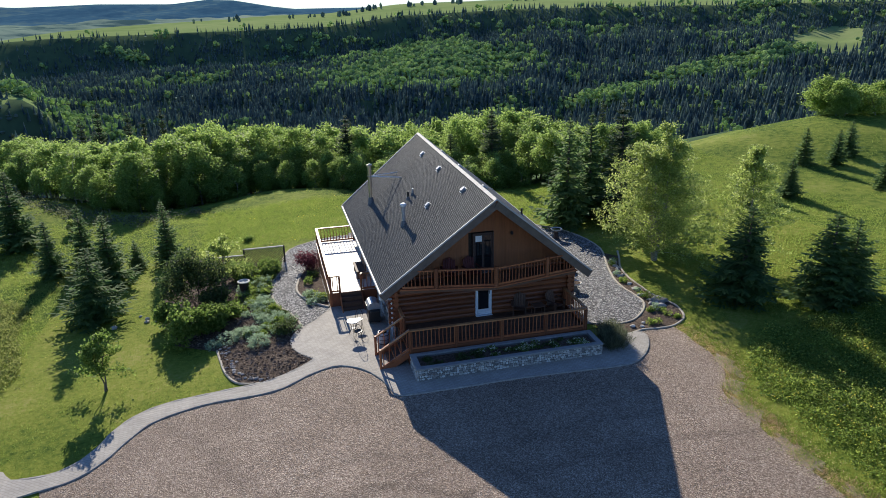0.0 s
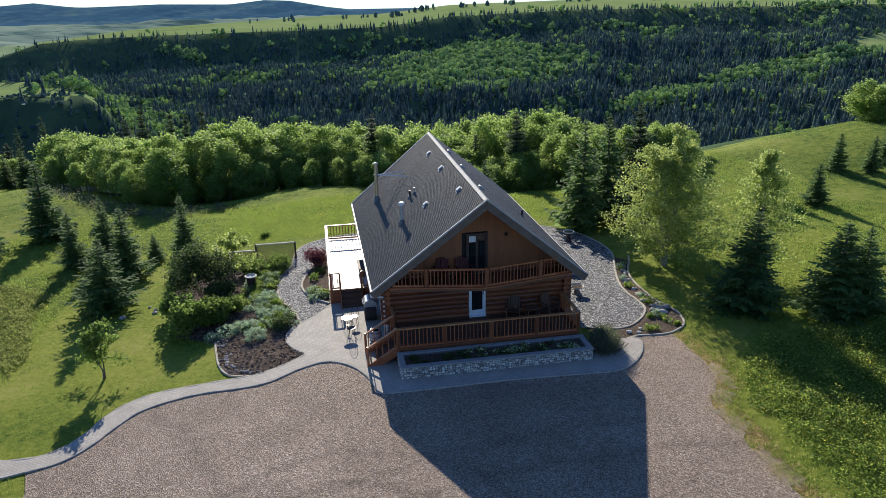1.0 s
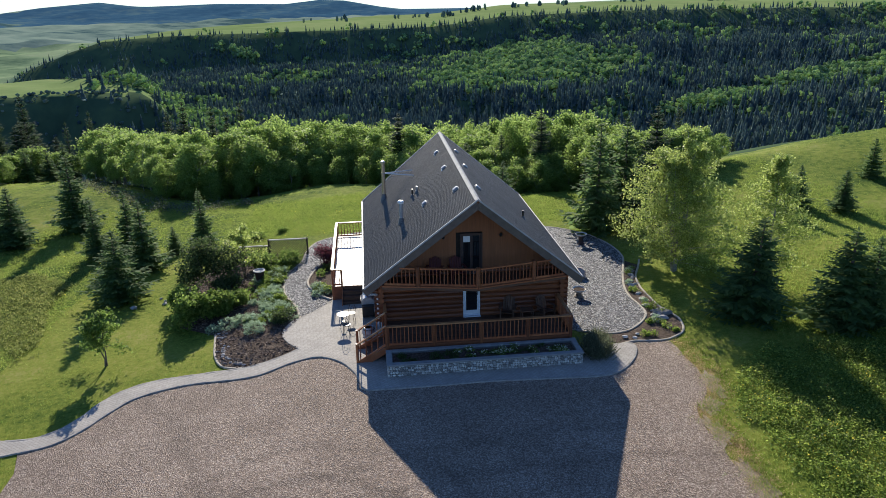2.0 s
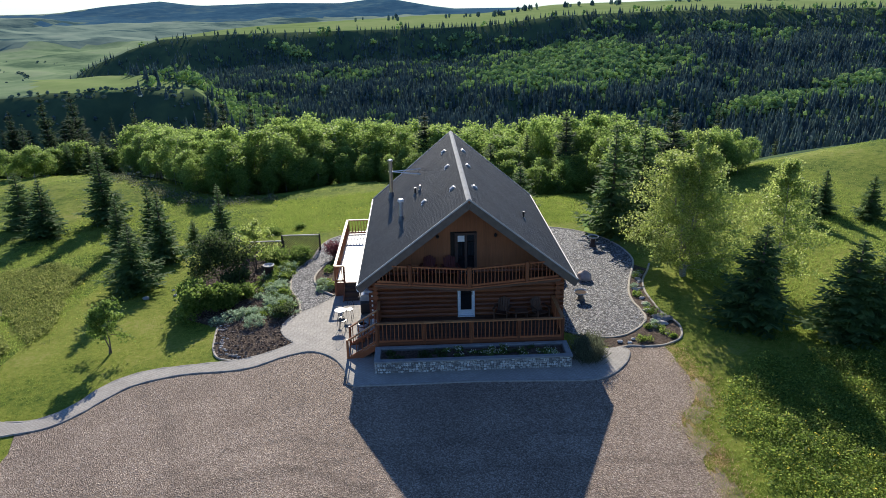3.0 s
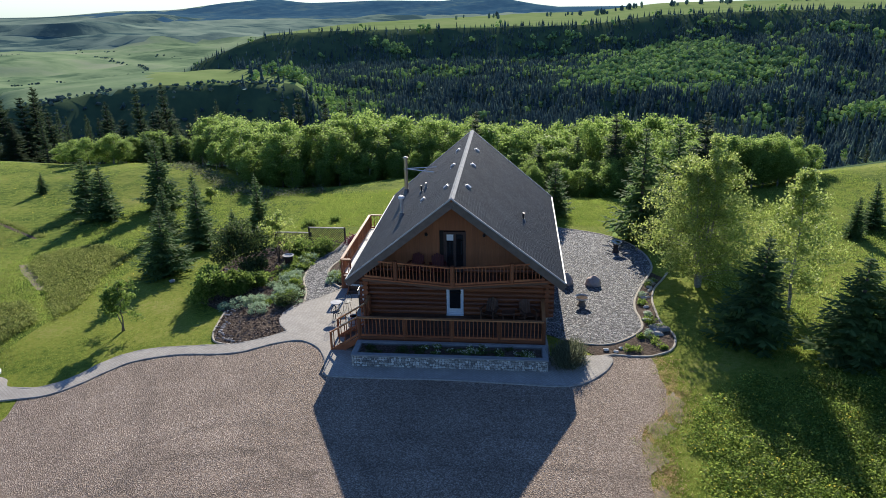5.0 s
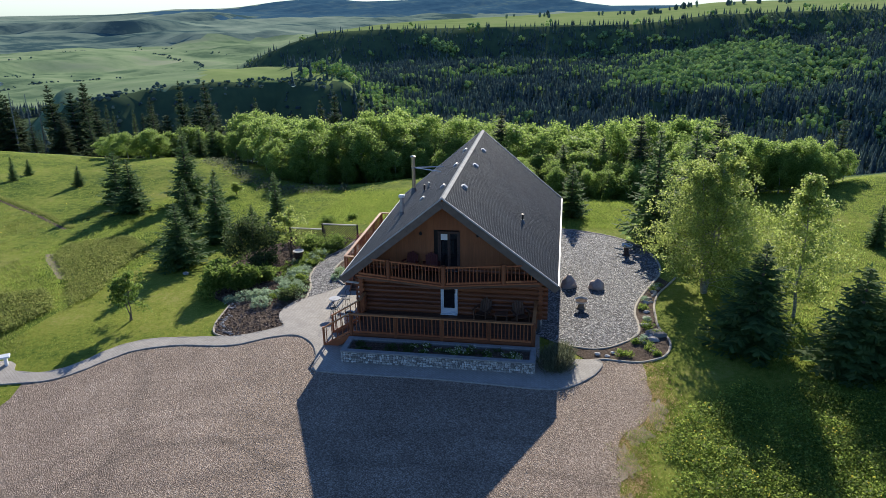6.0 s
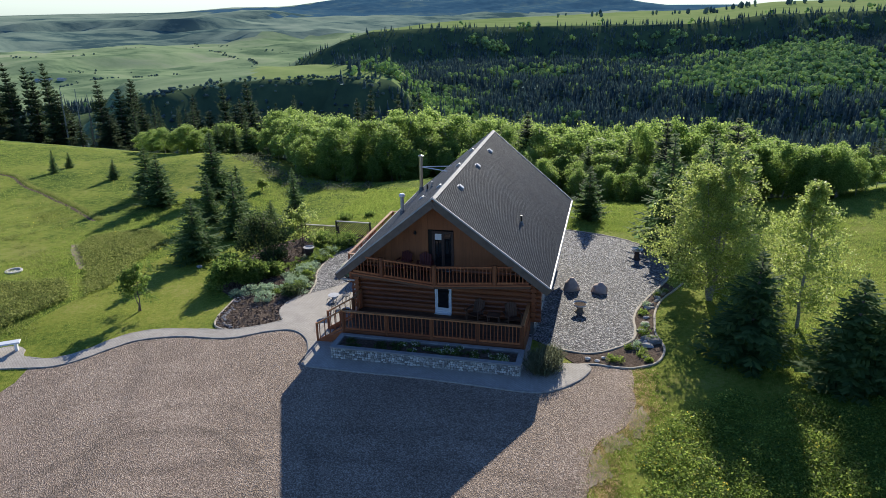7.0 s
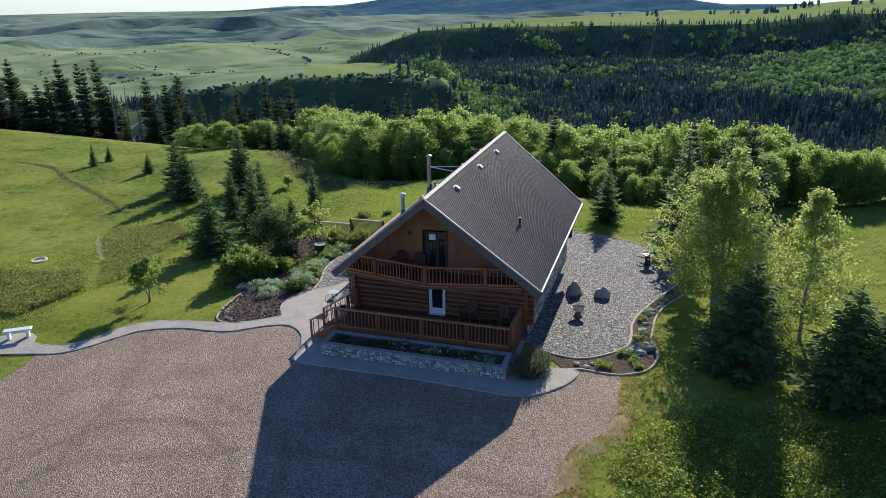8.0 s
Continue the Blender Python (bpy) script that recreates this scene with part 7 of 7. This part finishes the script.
def mulch_chips():
    rg = np.random.default_rng(909)
    n = 14000
    x, y = rg.uniform(-15.5, -7.8, n), rg.uniform(-0.2, 17.5, n)
    k = inside_any(x, y, [c for c in COVER if -16 < c[:, 0].min() < -14]) & (y > -0.1)
    x, y = x[k], y[k]
    p = np.stack([x, y, ground_z(x, y) + 0.06 + 0.02 * rg.random(len(x)) + 0.03 * np.clip(np.sin(x * 9 + 2 * np.sin(y * 3)), 0, 1)], 1)
    ax, ay = rand_axes(rg, len(p), 0.10, 0.4, 0.35)
    v, f = quads_from(p, ax, ay)
    tagged(new("mulch_chips", mesh_np("mulch_chips", v, f, M_CHIPS)), "loose bark chips strewn over the flower bed", "mulch", kind="stuff")


M_CHIPS = mat("bark_chips", [(0.2, (0.03, 0.02, 0.015)), (0.5, (0.165, 0.112, 0.080)), (0.8, (0.34, 0.26, 0.20))], scale=3, isl=2.0, rough=0.95, bump=0)
mulch_chips()
rvg = random.Random(77)
VL = [(8.35, -0.9), (8.2, -2.8), (8.25, -4.0), (7.6, -5.1), (7.05, -6.6), (7.05, -8.0), (6.5, -9.4), (6.75, -10.5), (7.0, -13.0), (7.6, -20.0)]
VR = [(8.75, -0.9), (9.0, -3.4), (8.55, -5.2), (7.8, -6.7), (7.9, -8.1), (7.6, -9.5), (7.4, -10.6), (7.8, -13.0), (8.3, -20.0)]


def verge():
    """Patches of dry trampled grass over the ragged edge of the drive."""
    rg = np.random.default_rng(88)
    o = np.array([(x - 0.15, y) for x, y in VL] + [(x + 0.1, y) for x, y in VR[::-1]])
    n = 30000
    x, y = rg.uniform(5.8, 9.6, n), rg.uniform(-20, -0.8, n)
    k = inside_any(x, y, [o]) & (hash_noise(x, y, 0.45) + 0.5 * hash_noise(x, y, 1.3) > -0.25) & (((y > -5.8) & (y < -2)) | (y < -6))
    blades("dry_grass", rg, x[k], y[k], np.full(k.sum(), 0.03), 0.014, M_DRYGRASS, 4, "dry trampled grass along the drive", "grass", 1.2, 0.06)


verge()
for i, (px, py, rx_, ry_) in enumerate(((8.55, -4.4, 0.45, 1.1), (7.75, -5.9, 0.55, 0.7), (7.3, -7.6, 0.4, 1.0), (7.25, -10.4, 0.45, 1.2), (7.5, -13.4, 0.4, 1.3))):
    ol = [(px + rx_ * math.cos(a) * w, py + ry_ * math.sin(a) * w) for a in np.linspace(0, 2 * math.pi, 61)[:-1] for w in (0.85 + 0.16 * math.sin(3 * a + i) + 0.12 * math.sin(7 * a + 1.7 * i) + 0.09 * math.sin(13 * a + 2.3 * i),)]
    sheet("bare_patch", ol, 0.028, M_DRYSOIL, "dry trodden patch at the edge of the drive", "soil", step=0.4, skirt=0.02)
# Soil-dark strip also stands in for the shadow of the trail's taller grass.
trail = smooth_line(TRAIL, 0.5)
strip("trail", trail, 0.30, 0.012, M_SOIL, "narrow worn foot trail, its grass-edge shadow drawn as dark soil", "trail")
sheet("bare_patch", [(-29.2, 12.5), (-28.6, 12.6), (-27.2, 11.0), (-25.2, 9.0), (-24.5, 7.9), (-24.9, 7.9), (-26.6, 9.6), (-28.2, 11.2)], 0.02, M_DRYSOIL, "bare trodden patch of pale soil in the meadow", "soil", step=0.6, skirt=0.02)
ring_z = gz(-28.26, 6.4)
ring = thing("fire_ring", (-28.26, 6.4, ring_z), "low pale concrete fire ring in the meadow", "fire ring")
part("rim", lathe([(0.5, 0.0), (0.5, 0.07), (0.48, 0.09), (0.38, 0.09), (0.36, 0.07), (0.36, 0.02)], 24, (-28.26, 6.4, ring_z)), M_CAST, ring)


# ---------------------------------------------------------------- the wooded valley
def forest():
    rg = np.random.default_rng(303)
    n = 56000
    r = np.sqrt(rg.uniform(75 ** 2, 1015 ** 2, n))
    az = rg.uniform(-54, 52, n)
    x, y = EYE0[0] + r * np.sin(np.radians(az)), EYE0[1] + r * np.cos(np.radians(az))
    d = y - np.interp(x, EDGE_X, EDGE_Y)
    g = ground_z(x, y)
    el = np.degrees(np.arctan2(g - EYE0[2], r))
    keep = (d > 27) & (r > 190) & ~((az < -25) & (r > np.interp(az, [-60, -52, -45.7, -38, -32, -27, -24], [900, 880, 800, 850, 900, 980, 1100]) + 25 * np.sin(az * 4) - 15))
    keep &= ~((np.abs(az - 40.5) < 2.2) & (np.abs(el + 4.1) < 0.85 * np.clip((az - 37.5) / 3, 0.2, 1)))
    # bare grassy breaks on the toe of the ridge
    terr = (az > -22) & (az < -10) & (r > 525) & (r < 690)
    bank = (az > -41) & (az < -17) & (r > 452) & (r < 530)
    bare = (terr & ((waves(x, y, 40, 9) + 0.5 * waves(x, y, 17, 2) > -0.2) | (rg.random(n) < 0.3)) & (az < -15)) | ((az < -21) & (r > 525) & (r < 720))
    keep &= ~(bare & (rg.random(n) < np.where(az < -20, 1.1, 0.9))) & ~(bank & (rg.random(n) < np.where(az < -21, 1.1, 0.9)))
    keep &= ~((az < -22) & (r > 445) & (r < 760))
    scarp = (r > 895) & (az < 1)
    keep &= ~((r > 962) & (rg.random(n) < 0.62))
    keep &= ~(scarp & (rg.random(n) < 0.25 + 0.4 * (az < -14)))
    x, y, g, az, el, r, terr = [q[keep] for q in (x, y, g, az, el, r, terr)]
    n = len(x)
    p1 = ((az - 12.5) / 7.5) ** 2 + ((el + 6.1 - 0.05 * (az - 12)) / 1.7) ** 2 < 1 + 0.9 * hash_noise(x, y, 35) + 0.7 * hash_noise(x, y, 11)
    p2 = (np.abs(el + 8.9 - 0.27 * (az - 24)) < 0.55 + 0.35 * hash_noise(x, y, 40)) & (az > 22) & (az < 40)
    p3 = terr & (hash_noise(x, y, 30) > -0.1)
    p4 = (hash_noise(x, y, 34) > 0.40) | (rg.random(n) < 0.03 + 0.07 * (hash_noise(x, y, 75) > 0.1)) & ~((az < -8) & (r > 740))
    p5 = (np.abs(el + 6.3 - 0.02 * az) < 0.5) & (az > -17) & (az < 6) & (hash_noise(x, y, 22) > 0.15)
    dec = p1 | p2 | p3 | p4 | p5
    dec &= (rg.random(n) < np.where(p1 | p2, 0.97, 0.8)) & (r > 300)
    # conifers: three ragged tiers each
    s = ~dec
    cx_, cy_, cz_ = x[s], y[s], g[s]
    m = len(cx_)
    h = rg.uniform(5.0, 12.5, m) * (1 - 0.3 * (r[s] > 880))
    rad = h * rg.uniform(0.14, 0.22, m)
    V, F = [], []
    k = 6
    base = 0
    tiers = ((0.04, 0.45, 1.0), (0.24, 0.66, 0.78), (0.45, 0.85, 0.55), (0.66, 1.04, 0.32))
    for lo, hi, rr in tiers:
        a0 = rg.uniform(0, 6.28, m)
        ring = []
        for j in range(k):
            a = a0 + 2 * math.pi * j / k
            q = rad * rr * (0.72 + 0.56 * rg.random(m))
            ring.append(np.stack([cx_ + q * np.cos(a), cy_ + q * np.sin(a), cz_ + h * (lo + 0.045 * rg.normal(size=m))], 1))
        top = np.stack([cx_, cy_, cz_ + h * hi], 1)
        vs = np.stack(ring + [top], 1)          # m, k+1, 3
        V.append(vs.reshape(-1, 3))
        o = base + np.arange(m)[:, None] * (k + 1)
        for j in range(k):
            F.append(np.concatenate([o + j, o + (j + 1) % k, o + k], 1))
        base += m * (k + 1)
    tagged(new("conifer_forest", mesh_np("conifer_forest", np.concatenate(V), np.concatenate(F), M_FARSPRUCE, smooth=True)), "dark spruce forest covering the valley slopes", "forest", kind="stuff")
    # broadleaved crowns: lumpy low polygons
    cx_, cy_, cz_, rr_ = x[dec], y[dec], g[dec], r[dec]
    rep = 5
    cx_, cy_, cz_ = [np.repeat(q, rep) for q in (cx_, cy_, cz_)]
    m = len(cx_)
    cx_ = cx_ + rg.normal(0, 2.0, m)
    cy_ = cy_ + rg.normal(0, 2.0, m)
    bm = bmesh.new()
    bmesh.ops.create_icosphere(bm, subdivisions=1, radius=1)
    iv = np.array([v.co for v in bm.verts])
    bm.verts.index_update()
    fi = np.array([[v.index for v in f.verts] for f in bm.faces])
    bm.free()
    w = rg.uniform(1.0, 2.1, m) * np.repeat(np.clip(rr_ / 700, 0.6, 1.1), rep)
    hh = w * rg.uniform(0.75, 1.15, m)
    lift = rg.uniform(0.5, 5.5, m) * np.repeat(rg.uniform(0.55, 1.25, len(rr_)), rep)
    jit = 1 + rg.normal(0, 0.16, (m, len(iv)))
    vs = iv[None] * jit[:, :, None] * np.stack([w, w, hh], 1)[:, None, :]
    vs = vs + np.stack([cx_, cy_, cz_ + hh * 0.5 + lift], 1)[:, None, :]
    f = fi[None] + (np.arange(m) * len(iv))[:, None, None]
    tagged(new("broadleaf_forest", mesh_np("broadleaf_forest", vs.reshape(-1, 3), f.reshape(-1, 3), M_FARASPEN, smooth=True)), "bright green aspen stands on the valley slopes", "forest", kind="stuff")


forest()


# lone trees and hedges on the far plateau and the plain
def far_scatter():
    rg = np.random.default_rng(404)
    spots = []
    for az, r_, n_, h_ in ((2.2, 1330, 3, 15), (4.0, 1345, 4, 13), (-1.8, 1340, 4, 12), (-4.4, 1360, 3, 12), (-9.5, 1390, 6, 9), (6.2, 1290, 8, 14), (8.2, 1400, 10, 15), (12, 1420, 8, 14), (15, 1450, 10, 14), (20, 1480, 10, 14), (26, 1500, 12, 14), (32, 1510, 8, 14), (38, 1520, 10, 14)):
        for _ in range(n_):
            a = radians(az + rg.normal(0, 0.5))
            rr = r_ + rg.normal(0, 25)
            spots.append((EYE0[0] + rr * math.sin(a), EYE0[1] + rr * math.cos(a), h_ * rg.uniform(0.35, 0.75)))
    for _ in range(170):
        az = rg.uniform(-50, -22)
        rr = (1750 + 160 * math.sin(az * 0.35) if rg.random() < 0.55 else 1330 - 9 * (az + 36)) + rg.normal(0, 14)
        if math.sin(az * 1.9) < -0.2:
            continue
        a = radians(az)
        spots.append((EYE0[0] + rr * math.sin(a), EYE0[1] + rr * math.cos(a), rg.uniform(1.4, 3.2)))
    for _ in range(420):
        a, rr = radians(rg.uniform(-39, -17)), 462 + 85 * rg.random() ** 1.3
        spots.append((EYE0[0] + rr * math.sin(a), EYE0[1] + rr * math.cos(a), rg.uniform(0.9, 2.6)))
    for line in ([(-41.5, 5.67), (-39.0, 5.40), (-36.4, 5.43), (-35.5, 5.39), (-32.8, 5.23), (-29.9, 5.14), (-27.0, 5.07)], [(-31.4, 3.35), (-29.8, 4.09), (-28.2, 4.46), (-27.0, 4.78)]):
        la, ld = np.array(line).T
        for _ in range(150):
            az = rg.uniform(la[0], la[-1])
            dd = float(np.interp(az, la, ld)) + rg.normal(0, 0.035)
            rr = 120 / math.tan(radians(dd))
            if math.sin(az * 2.3) + 0.5 * math.sin(az * 7) < -0.3:
                continue
            a = radians(az)
            spots.append((EYE0[0] + rr * math.sin(a), EYE0[1] + rr * math.cos(a), rg.uniform(1.2, 3.0)))
    p = np.array(spots)
    bm = bmesh.new()
    bmesh.ops.create_icosphere(bm, subdivisions=1, radius=1)
    iv = np.array([v.co for v in bm.verts])
    bm.verts.index_update()
    fi = np.array([[v.index for v in f.verts] for f in bm.faces])
    bm.free()
    m = len(p)
    jit = 1 + rg.normal(0, 0.2, (m, len(iv)))
    w = p[:, 2] * rg.uniform(0.25, 0.45, m)
    w[p[:, 2] < 3.3] *= 2.0
    vs = iv[None] * jit[:, :, None] * np.stack([w, w, p[:, 2] * 0.55], 1)[:, None, :]
    vs += np.stack([p[:, 0], p[:, 1], ground_z(p[:, 0], p[:, 1]) + p[:, 2] * 0.45], 1)[:, None, :]
    f = fi[None] + (np.arange(m) * len(iv))[:, None, None]
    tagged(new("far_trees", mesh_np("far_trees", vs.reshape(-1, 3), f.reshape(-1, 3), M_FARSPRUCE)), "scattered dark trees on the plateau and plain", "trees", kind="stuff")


far_scatter()


def farm_shed(az, r_, w, d, h, m_, label):
    a = radians(az)
    x, y = EYE0[0] + r_ * math.sin(a), EYE0[1] + r_ * math.cos(a)
    z = gz(x, y)
    s = thing("farm_shed", (x, y, z), label, "building", "distant farm")
    part("wall", B(x - w / 2, x + w / 2, y - d / 2, y + d / 2, z - 1, z + h), m_, s)
    bm = bmesh.new()
    v = [bm.verts.new(p) for p in ((x - w / 2 - .5, y - d / 2 - .5, z + h), (x + w / 2 + .5, y - d / 2 - .5, z + h), (x + w / 2 + .5, y, z + h * 1.6), (x - w / 2 - .5, y, z + h * 1.6), (x - w / 2 - .5, y + d / 2 + .5, z + h), (x + w / 2 + .5, y + d / 2 + .5, z + h))]
    for q in ((0, 1, 2, 3), (3, 2, 5, 4), (0, 3, 4), (1, 5, 2)):
        bm.faces.new([v[i] for i in q])
    part("roof", bm, M_GALV, s, "pale metal roof")


farm_shed(-40.3, 1290, 12, 7, 2.4, M_CAST, "distant white farm shed on the plain")
farm_shed(-41.1, 1300, 9, 7, 3, M_CAST, "distant small white farm building on the plain")
farm_shed(-41.7, 1290, 9, 8, 3.5, M_CAST, "distant small tan farm building on the plain")
